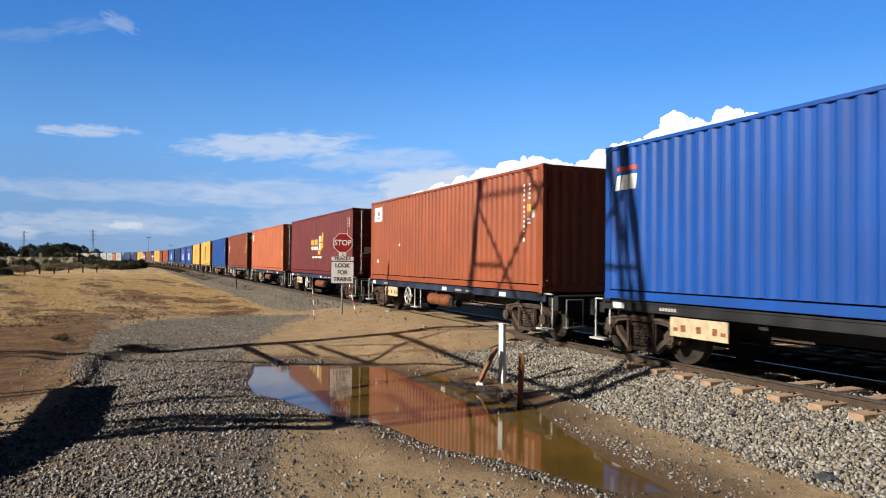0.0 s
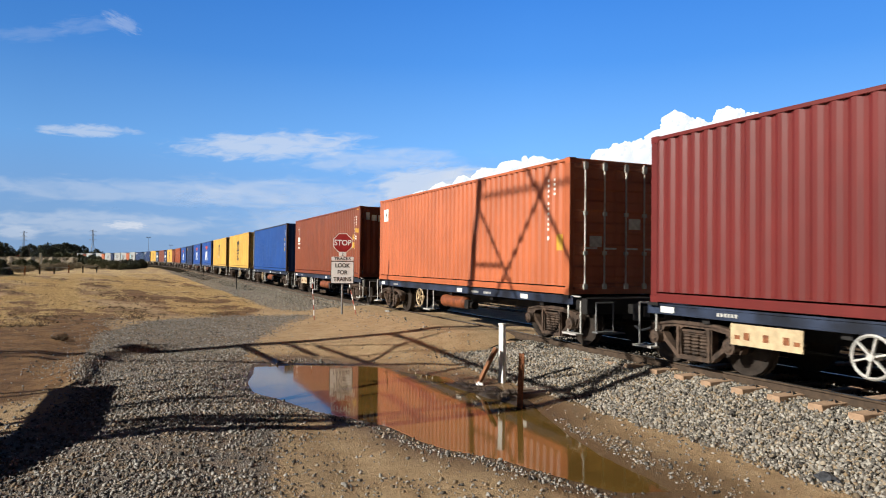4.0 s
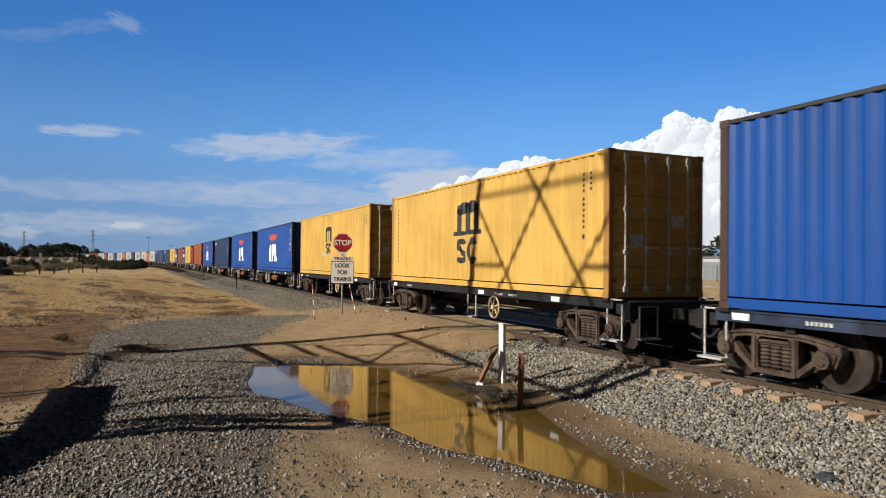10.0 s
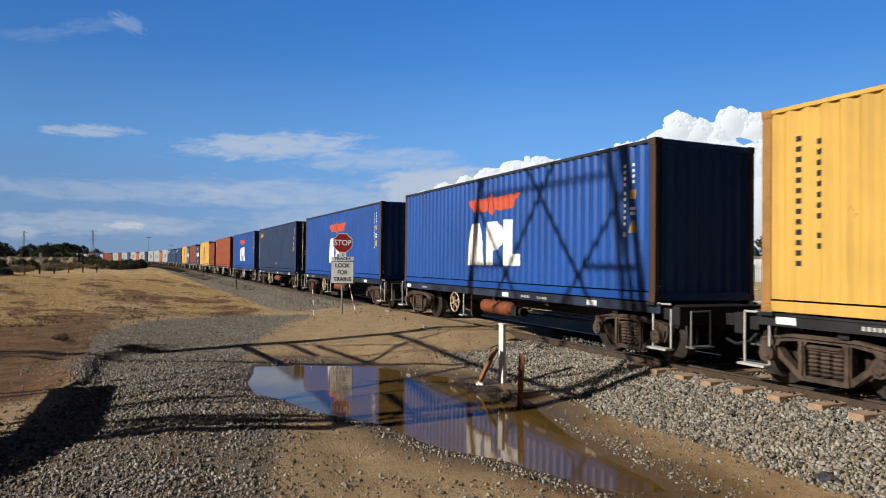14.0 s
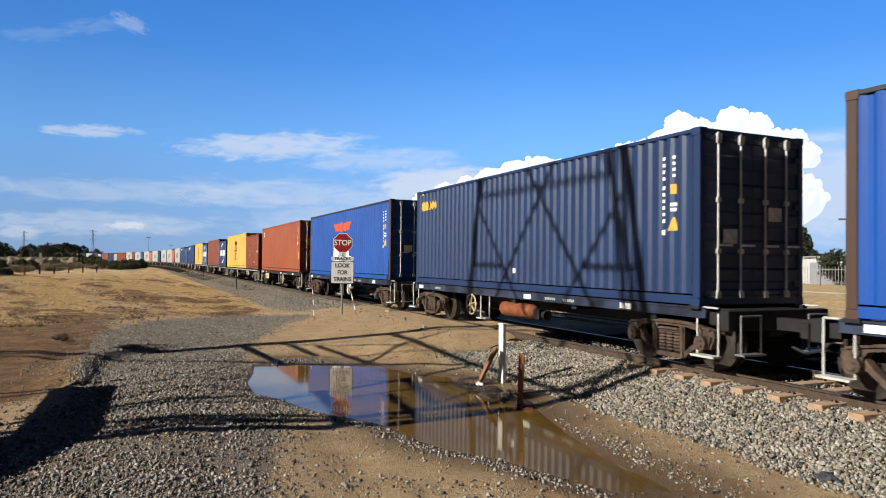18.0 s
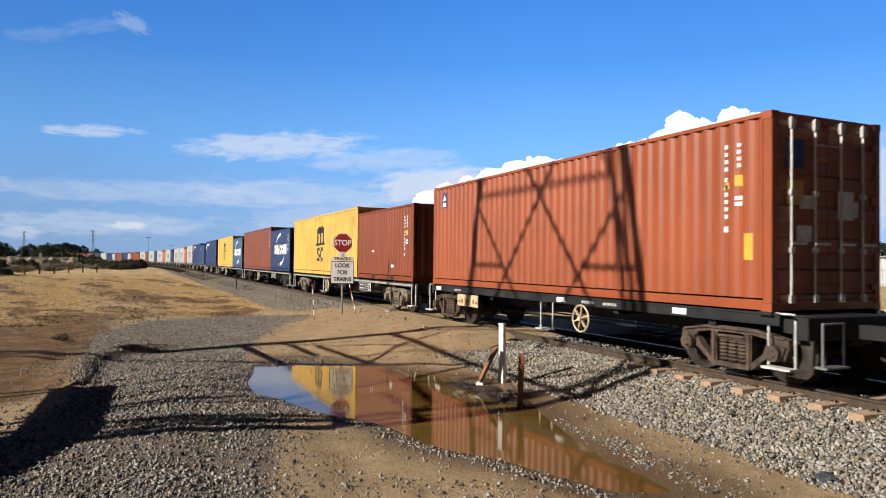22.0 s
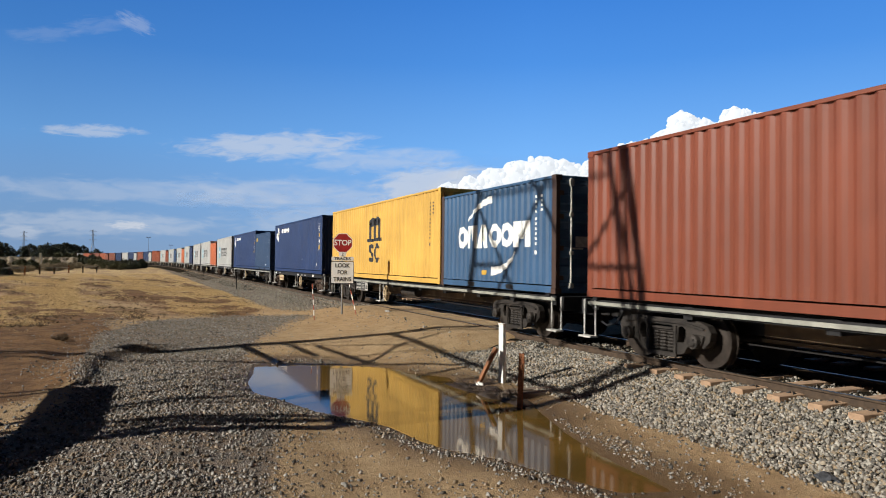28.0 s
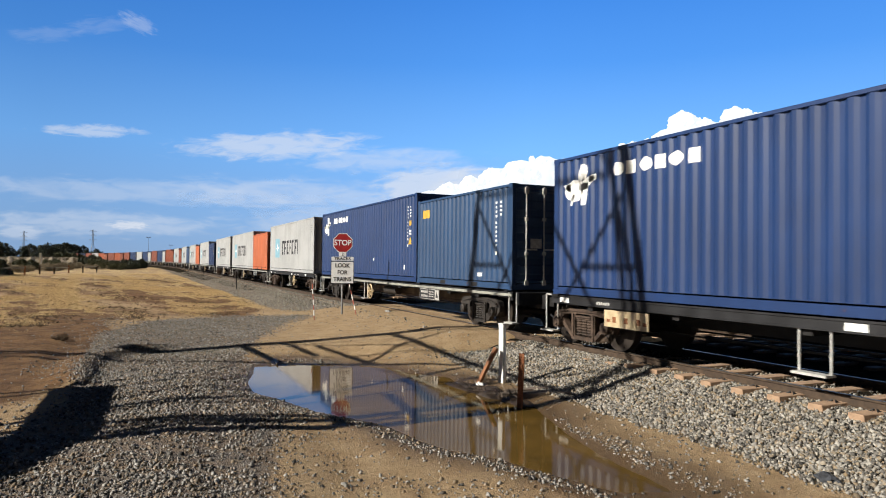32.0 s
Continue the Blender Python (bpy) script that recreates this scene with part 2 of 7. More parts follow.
def boxed(*sizes):
    bm = bmesh.new()
    for s in sizes:
        box(bm, *s)
    return bm

# ---------------------------------------------------------------- ground
PUDDLE = [(-14.08, 2.19), (-14.87, 2.39), (-14.79, 3.32), (-14.42, 4.09), (-13.85, 4.93), (-12.90, 5.14), (-12.17, 5.75), (-11.44, 5.90), (-10.54, 5.75), (-9.86, 5.86), (-9.13, 5.79), (-7.68, 5.32), (-6.62, 5.07), (-5.87, 5.02), (-5.23, 4.97), (-5.39, 4.40), (-5.98, 4.15), (-6.85, 3.89), (-7.53, 3.49), (-8.07, 3.34), (-8.79, 3.22), (-9.34, 2.99), (-10.11, 2.53), (-11.13, 2.23), (-11.86, 1.92), (-12.94, 1.95)]
GRAVELLED = [(-3, -4), (-8.0, -3.2), (-9.4, -1.3), (-10.7, -0.9), (-13.3, -1.3), (-16.1, -1.7), (-18.7, -1.2), (-21.3, -1.1), (-23.0, -0.4), (-25.3, 0.5),
             (-26.5, 3.4), (-24, 5.4), (-20.5, 3.6), (-16.6, 2.5), (-14.7, 2.0), (-11.3, 1.9), (-9.5, 2.0), (-7.4, 1.4), (-5.4, 1.0), (-3, 0.8)]
WINDROW = [(-12.6, -0.80), (-14.0, -0.86), (-15.4, -0.89), (-16.4, -0.80), (-17.2, -0.50), (-17.8, -0.1), (-18.4, 0.5), (-19.0, 1.3)]
WATER_Z = -0.452


def inside(poly, X, Y):
    """Signed distance to a closed outline, positive within."""
    d = np.full(X.shape, 1e9)
    odd = np.zeros(X.shape, bool)
    n = len(poly)
    for k in range(n):
        (ax, ay), (bx, by) = poly[k], poly[(k + 1) % n]
        ex, ey = bx - ax, by - ay
        t = np.clip(((X - ax) * ex + (Y - ay) * ey) / (ex * ex + ey * ey), 0, 1)
        d = np.minimum(d, np.hypot(X - ax - t * ex, Y - ay - t * ey))
        cross = ((ay > Y) != (by > Y)) & (X < ex * (Y - ay) / (ey if abs(ey) > 1e-9 else 1e-9) + ax)
        odd ^= cross
    return np.where(odd, d, -d)


def step(a, b, x):
    t = np.clip((x - a) / (b - a), 0, 1)
    return t * t * (3 - 2 * t)


WAVES = [(random.uniform(0, 6.28), random.uniform(0, 6.28), 0.35 * 1.55 ** k) for k in range(9)]


def lumps(X, Y):
    z = np.zeros(np.shape(X))
    for k, (a, p, f) in enumerate(WAVES):
        z = z + np.sin(f * (X * math.cos(a) + Y * math.sin(a)) * 2.2 + p + 1.3 * np.sin(f * (Y * math.cos(a) - X * math.sin(a)) + 2 * p)) / (1.0 + 0.7 * k)
    return z / 3.0


def windrow(X, Y):
    """A ridge of gravel thrown up along the track's edge, steep towards the track."""
    near, side = np.full(np.shape(X), 1e9), np.zeros(np.shape(X))
    for (ax, ay), (bx, by) in zip(WINDROW, WINDROW[1:]):
        ex, ey = bx - ax, by - ay
        t = np.clip(((X - ax) * ex + (Y - ay) * ey) / (ex * ex + ey * ey), 0, 1)
        d = np.hypot(X - ax - t * ex, Y - ay - t * ey)
        side = np.where(d < near, np.sign(ex * (Y - ay) - ey * (X - ax)), side)
        near = np.minimum(near, d)
    wide = np.where(side < 0, 0.24, 0.55)
    ends = step(11.6, 13.4, -X) * step(19.2, 18.0, -X)
    return (0.17 + 0.03 * lumps(X * 3, Y * 3)) * np.exp(-(near / wide) ** 2) * ends


def ground_z(X, Y):
    X, Y = np.asarray(X, float), np.asarray(Y, float)
    U = -X
    rise = np.interp(Y, (-1.0, 0.8, 2.0, 2.85, 4.2, 5.4, 6.3, 7.6, 20, 26), (-0.43, -0.42, -0.35, -0.29, -0.24, -0.15, -0.09, 0.05, 0.05, -0.315))
    ramp_ = step(14.8 - 1.6 * step(4.2, 6.0, Y), 16.6 - 0.9 * step(4.2, 6.0, Y), U)
    z = -0.42 + 0.205 * step(2.95, 0.25, Y) * step(15.5, 11.5, U)
    z = z + (rise - z) * ramp_
    z = z + (-0.315 - z) * np.maximum(step(17.5, 23.0, U) * step(4.5, 2.0, Y), step(26.5, 31, U))
    z = z + 0.10 * step(-1.3, -2.0, Y) * step(11, 15, U) * step(26, 18, U) - 0.10 * step(45, 90, U)
    ramp_ = ramp_ * step(31, 26.5, U) * step(2.5, 5, Y)
    near = step(260, 60, np.hypot(X, Y))
    z = z + lumps(X * 1.7, Y * 1.7) * 0.016 * near * (1 - 0.6 * ramp_) + 0.035 * lumps(X * 0.4, Y * 0.4) * near * (1 - ramp_) * step(17, 24, U)
    ruts = np.exp(-((Y - 0.9 * (U - 9) * 0.12 - 2.4) / 0.28) ** 2) + np.exp(-((Y - 0.9 * (U - 9) * 0.12 - 1.0) / 0.28) ** 2)
    z = z - 0.02 * ruts * step(13, 9, U) * step(3.4, 2.4, Y)
    z = z + windrow(X, Y)
    d = inside(PUDDLE, X, Y) + 0.10 + 0.05 * lumps(X * 2.6, Y * 2.6)
    reach = 0.8 - 0.4 * step(13.2, 14.5, U)
    z = z * step(0.0, -reach, d) + (-0.432) * (1 - step(0.0, -reach, d))
    z = z - 0.10 * step(-0.06, 0.55, d)
    z = z + 0.04 * step(-0.05, -0.35, d) * step(-0.9, -0.35, d) * step(12.6, 11, U)
    mound = np.exp(-(((X + 11.5) / 0.45) ** 2 + ((Y - 5.8) / 0.32) ** 2))
    return z + 0.12 * mound


def swathes(X, Y):
    """How thick the dry grass stands: drifts of it, thin round a worn brown patch."""
    worn = np.exp(-(((X + 34) / 9.0) ** 2 + ((Y + 0.4) / 1.9) ** 2)) + 0.8 * np.exp(-(((X + 24.5) / 2.5) ** 2 + ((Y + 1.0) / 1.2) ** 2))
    return np.clip(0.62 + 0.55 * np.tanh(2.2 * lumps(X * .33 + 1, Y * 1.3) + 1.6 * lumps(X * .9, Y * 2.8)) - 0.75 * worn, 0, 1)


def spaced(lo, hi, fine, reach):
    """Grid lines, close together from lo to hi and ever wider out to reach."""
    mid = list(np.arange(lo, hi + fine / 2, fine))
    a, b, s = [lo], [hi], fine
    while -a[-1] < reach or b[-1] < reach:
        s *= 1.13
        a.append(a[-1] - s)
        b.append(b[-1] + s)
    return np.array(a[:0:-1] + mid + b[1:])


gx, gy = spaced(-31.0, -2.5, 0.10, 4200), spaced(-4.5, 8.0, 0.10, 4200)
GX, GY = np.meshgrid(gx, gy, indexing="ij")
GZ = ground_z(GX, GY)
n_i, n_j = GX.shape
idx = np.arange(n_i * n_j).reshape(n_i, n_j)
quads = np.stack([idx[:-1, :-1], idx[1:, :-1], idx[1:, 1:], idx[:-1, 1:]], -1).reshape(-1, 4)


def fast_mesh(name, verts, quads, material):
    me = bpy.data.meshes.new(name)
    me.vertices.add(len(verts))
    me.vertices.foreach_set("co", np.asarray(verts, np.float32).ravel())
    k = quads.shape[1]
    me.loops.add(quads.size)
    me.loops.foreach_set("vertex_index", quads.astype(np.int32).ravel())
    me.polygons.add(len(quads))
    me.polygons.foreach_set("loop_start", np.arange(0, quads.size, k, dtype=np.int32))
    me.polygons.foreach_set("loop_total", np.full(len(quads), k, np.int32))
    me.update()
    me.validate()
    me.materials.append(material)
    return me


gm = fast_mesh("ground", np.stack([GX, GY, GZ], -1).reshape(-1, 3), quads, GROUND)
gm.polygons.foreach_set("use_smooth", np.ones(len(quads), bool))
U = -GX
d_wet = inside(PUDDLE, GX, GY)
bare = step(-0.2, -1.7, GY + 0.6 * lumps(GX * 0.9, GY * 0.9) + 0.3 * lumps(GX * 2.6, GY * 2.6)) * step(9.8, 12.0, U) * step(27, 22, U + 1.5 * lumps(GX * 0.7, GY * 1.1))
layers = {
    "wet": step(-1.15, -0.02, d_wet + 0.25 * lumps(GX * 2, GY * 2)) * step(2.7, 4.0, U),
    "gravel": np.maximum(step(-0.5, 0.5, inside(GRAVELLED, GX, GY)), step(4.9, 6.4, GY) * step(25.5, 28, U) * step(240, 150, U)) * step(26, 12, GY) * (1 - bare),
    "hay": swathes(GX, GY) * step(-2.5, 4, U - 26.5 - 0.6 * GY - 1.5 * np.maximum(0, GY - 4) + 2.5 * lumps(GX * .5, GY * .5)) * step(6.6, 4.6, GY + 0.25 * lumps(GX * .2, GY * .2)) + step(20, 26, GY),
    "soil": 0.8 * step(24, 28, U - 0.6 * GY) * step(140, 70, U) * step(6, 4, GY) * (0.75 + 0.6 * lumps(GX * 0.5 + 3, GY * 1.4)) + bare + np.maximum(step(0.2, -1.2, GY) * step(12, 16, U) * step(28, 20, U), 0.9 * np.exp(-(((U - 31) / 8) ** 2 + ((GY - 3.4 + 0.6 * lumps(GX, GY)) / 1.3) ** 2)))
    + 0.5 * np.exp(-(((GY - 4.15 - 0.12 * (U - 5.4)) / 1.2) ** 2)) * step(12.6, 9, U) * step(5.9, 5.2, GY),
    "far": step(120, 320, np.hypot(GX, GY)) * step(-2, -10, GY) + step(200, 400, np.hypot(GX, GY)),
}
for key, values in layers.items():
    at = gm.attributes.new(key, "FLOAT", "POINT")
    at.data.foreach_set("value", np.clip(values, 0, 1).astype(np.float32).ravel())
ground = tagged(new("ground", gm), "sandy ground with gravel, wet soil and dry grass", "ground", "", "structure")

wx, wy = np.linspace(-15.8, -3.2, 28), np.linspace(1.2, 6.6, 12)
WX, WY = np.meshgrid(wx, wy, indexing="ij")
wi = np.arange(WX.size).reshape(WX.shape)
wq = np.stack([wi[:-1, :-1], wi[1:, :-1], wi[1:, 1:], wi[:-1, 1:]], -1).reshape(-1, 4)
keep = inside(PUDDLE, WX, WY).reshape(-1)[wq].max(1) > -0.45
water = new("puddle_water", fast_mesh("puddle_water", np.stack([WX, WY, np.full(WX.shape, WATER_Z)], -1).reshape(-1, 3), wq[keep], WATER))
tagged(water, "still brown rain puddle on the dirt track", "puddle", "", "structure")


# ---------------------------------------------------------------- stones
def stones(name, points, size, material, label, flat=0.75, spread=0.34):
    """Crushed stones, each a crooked block of its own."""
    n = len(points)
    corner = np.array([(x, y, z) for x in (-1, 1) for y in (-1, 1) for z in (-1, 1)], float) * 0.5
    c = corner[None] * np.random.uniform(0.55, 1.1, (n, 8, 1)) + np.random.uniform(-0.12, 0.12, (n, 8, 3))
    c[:, :, 2] *= flat
    s = size * np.minimum(2.1, np.random.lognormal(-0.04, spread, (n, 1, 1)))
    q = np.random.normal(size=(n, 4))
    q /= np.linalg.norm(q, axis=1, keepdims=True)
    w, x, y, z = q.T
    R = np.stack([np.stack([1 - 2 * (y * y + z * z), 2 * (x * y - z * w), 2 * (x * z + y * w)], -1),
                  np.stack([2 * (x * y + z * w), 1 - 2 * (x * x + z * z), 2 * (y * z - x * w)], -1),
                  np.stack([2 * (x * z - y * w), 2 * (y * z + x * w), 1 - 2 * (x * x + y * y)], -1)], 1)
    v = np.einsum("nij,nkj->nki", R, c * s) + points[:, None, :]
    face = np.array([(0, 1, 3, 2), (4, 6, 7, 5), (0, 4, 5, 1), (2, 3, 7, 6), (0, 2, 6, 4), (1, 5, 7, 3)])
    f = (face[None] + 8 * np.arange(n)[:, None, None]).reshape(-1, 4)
    ob = new(name, fast_mesh(name, v.reshape(-1, 3), f, material))
    return tagged(ob, label, "gravel", "", "stuff")


def path(u, off=0.0):
    """The place on the track u metres behind the camera's foot, and its heading in degrees."""
    if u <= CURVE_FROM:
        return -u, MID + off, 0.0
    a = (u - CURVE_FROM) / RADIUS
    return -(CURVE_FROM + (RADIUS - off) * math.sin(a)), MID - RADIUS + (RADIUS + off) * math.cos(a), math.degrees(a)


BED = [(-3.15, -0.47), (-2.3, -0.30), (-1.65, -0.185), (-1.30, -0.138), (-1.0, -0.08), (-0.5, -0.068), (0.0, -0.08), (1.2, -0.08), (2.0, -0.08), (2.8, -0.08), (4.0, -0.10), (5.2, -0.08), (5.62, -0.10), (6.6, -0.66)]


def bed_z(off):
    return np.interp(off, [p[0] for p in BED], [p[1] for p in BED])


def swept(name, profile, stations, material, off=0.0):
    """A profile (across, up) drawn along the track."""
    verts, faces = [], []
    k = len(profile)
    for u in stations:
        for a, z in profile:
            x, y, _ = path(u, off + a)
            verts.append((x, y, z))
    for i in range(len(stations) - 1):
        for j in range(k - 1):
            faces.append((i * k + j, i * k + j + 1, (i + 1) * k + j + 1, (i + 1) * k + j))
    me = raw(name, verts, faces, material)
    return me


STATIONS = [-260, -120, -60] + list(range(-40, 131, 10)) + list(range(140, 701, 10))
track = thing("railway_track", "two railway tracks on a crushed stone bed, coloured near black for the shade under wagons", "railway track", "", None, "structure")
# Near black and without sheen: the shade under the wagons is in this colour.
BED_SHADED = plain("bed_stone_shaded", (0.024, 0.020, 0.015), 0.95, 0.0, 0.7, 9, 1.0, spec=0.05)
BED_SHADED.node_tree.nodes["Principled BSDF"].inputs["IOR"].default_value = 1.0
hung("ballast_bed", swept("ballast_bed", BED, STATIONS, BED_SHADED), track, None, "crushed stone bed, coloured near black for the shade under wagons")
RAIL = [(-0.072, -0.165), (-0.072, -0.148), (-0.012, -0.132), (-0.012, -0.045), (-0.036, -0.03), (-0.036, -0.003), (-0.028, 0.0),
        (0.028, 0.0), (0.036, -0.003), (0.036, -0.03), (0.012, -0.045), (0.012, -0.132), (0.072, -0.148), (0.072, -0.165)]
RAIL = [(a, z + RAIL_Z) for a, z in RAIL]
for side in (-0.7535, 0.7535, 4 - 0.7535, 4 + 0.7535):
    me = swept("rail", RAIL, STATIONS, RAIL_SIDE, side)
    # Far heads take the dark side colour, standing for shade beneath the train.
    me.materials.append(TREAD if side < 2 else RAIL_SIDE)
    for p in me.polygons:
        if p.center.z > RAIL_Z - 0.002:
            p.material_index = 1
    hung("rail", me, track, None, "brown steel rail with a bright head")

bm = bmesh.new()
outline(bm, [(-0.125, -0.30), (0.125, -0.30), (0.105, -0.112), (-0.105, -0.112)], -1.27, 1.27)
sleeper_mesh = mesh_of("sleeper", bm, SLEEPER, 0.008)
bm = bmesh.new()
for s in (-0.7535, 0.7535):
    for k in (-1, 1):
        for e in (-0.05, 0.05):
            tube(bm, (e, s + k * 0.085, -0.125), (e * 0.5, s + k * 0.14, -0.085), 0.011, n=5)
            tube(bm, (e * 0.5, s + k * 0.14, -0.085), (e * 1.3, s + k * 0.18, -0.12), 0.011, n=5)
        box(bm, -0.06, 0.06, s + k * 0.12 - 0.045, s + k * 0.12 + 0.045, -0.13, -0.115)
clip_mesh = mesh_of("rail_clip", bm, STEEL_DARK)
us = [5.63 + 0.63 * k for k in range(-42, 212)]
rest_v, rest_f = [], []
for off in (0.0, 4.0):
    for u in us:
        x, y, a = path(u, off)
        jig = Vector((random.uniform(-.03, .03), random.uniform(-.03, .03), random.uniform(-.012, .006) - 0.07 * smooth(9.5, 11.5, u) * (off == 0)))
        m = pose(x + jig.x, y + jig.y, RAIL_Z + jig.z, 0, 0, a + random.uniform(-1.2, 1.2))
        if -8 < u < 48 and off == 0 or -8 < u < 20:
            s = hung("sleeper", sleeper_mesh, track, m)
            hung("rail_clip", clip_mesh, s)
        else:
            base = len(rest_v)
            for v in sleeper_mesh.vertices:
                rest_v.append(tuple(m @ v.co))
            rest_f += [tuple(base + i for i in p.vertices) for p in sleeper_mesh.polygons]
far_sleepers = hung("far_sleepers", raw("far_sleepers", rest_v, rest_f, SLEEPER), track, None, "row of concrete sleepers")
tagged(far_sleepers, kind="stuff")

# loose ballast on the near shoulder and between the rails
pts = []
for u0, u1, o0, o1, per in ((2.3, 14.2, -3.4, -0.85, 1900), (14.2, 27, -2.5, -1.9, 30), (26, 48, -4.3, -0.85, 330), (48, 75, -4.2, -0.85, 150), (75, 120, -4.2, -0.85, 40), (2.5, 15, -0.7, 0.7, 170)):
    n = int((u1 - u0) * (o1 - o0) * per)
    uu, oo = np.random.uniform(u0, u1, n), np.random.uniform(o0, o1, n)
    ok = np.random.uniform(0, 1, n) < np.where(uu > 24, step(-4.4, -3.6, oo + 0.5 * lumps(uu * 0.8, oo)), step(-3.28, -2.95, oo + 0.22 * lumps(uu * 1.5, oo)))
    pts.append(np.stack([-uu[ok], MID + oo[ok], np.zeros(ok.sum())], -1))
pts = np.concatenate(pts)
zb = np.interp(pts[:, 1] - MID, [p[0] for p in BED], [p[1] for p in BED])
pts[:, 2] = np.maximum(ground_z(pts[:, 0], pts[:, 1]), zb) + np.random.uniform(-0.012, 0.026, len(pts))
stones("ballast_stones", pts, 0.030, BALLAST, "grey and tan crushed ballast stones")

# gravel on the open ground
n = 400000
gp = np.stack([-2.5 - 25.5 * np.random.uniform(0, 1, n) ** 1.2, np.random.uniform(-3.0, 7.2, n), np.zeros(n)], -1)
dens = step(-0.7, 0.5, inside(GRAVELLED, gp[:, 0], gp[:, 1]) + 0.35 * lumps(gp[:, 0] * 1.3, gp[:, 1] * 1.3)) * (0.42 + 0.26 * np.tanh(2.5 * lumps(gp[:, 0] * 2.2 + 5, gp[:, 1] * 2.2)))
dens = dens * (1 - 0.85 * step(-0.55, -1.15, gp[:, 1]) * step(-10.2, -11.4, gp[:, 0]))
dens = dens * (1 - 0.45 * step(-9.5, -7.5, gp[:, 0]) * step(-0.2, 0.5, lumps(gp[:, 0] * 1.1 + 2, gp[:, 1] * 1.1)))
dens = np.maximum(dens, (0.03 + 0.08 * (lumps(gp[:, 0], gp[:, 1]) > 0.45)) * (1 - 0.7 * step(-1.0, -1.6, gp[:, 1]) * step(-10.0, -11.4, gp[:, 0])) * (1 - 0.75 * step(2.6, 3.6, gp[:, 1]) * step(-13.5, -15, gp[:, 0])))
dens = np.maximum(dens, 0.4 * np.exp(-((inside(PUDDLE, gp[:, 0], gp[:, 1]) + 0.25) / 0.2) ** 2) * (gp[:, 1] < 4.2))
dens = np.maximum(dens, 0.45 * np.exp(-(((gp[:, 0] + 6.3) / 1.5) ** 2 + ((gp[:, 1] - 5.38 + 0.1 * (gp[:, 0] + 6.3)) / 0.15) ** 2)))
dens = dens * (inside(PUDDLE, gp[:, 0], gp[:, 1]) < -0.02)
gp = gp[np.random.uniform(0, 1, n) < dens]
gp[:, 2] = ground_z(gp[:, 0], gp[:, 1]) + np.random.uniform(-0.006, 0.010, len(gp))
gp = gp[gp[:, 2] > WATER_Z + 0.012]
stones("gravel_stones", gp, 0.0225, GRAVEL, "loose grey gravel on the sandy ground", 0.7, 0.42)


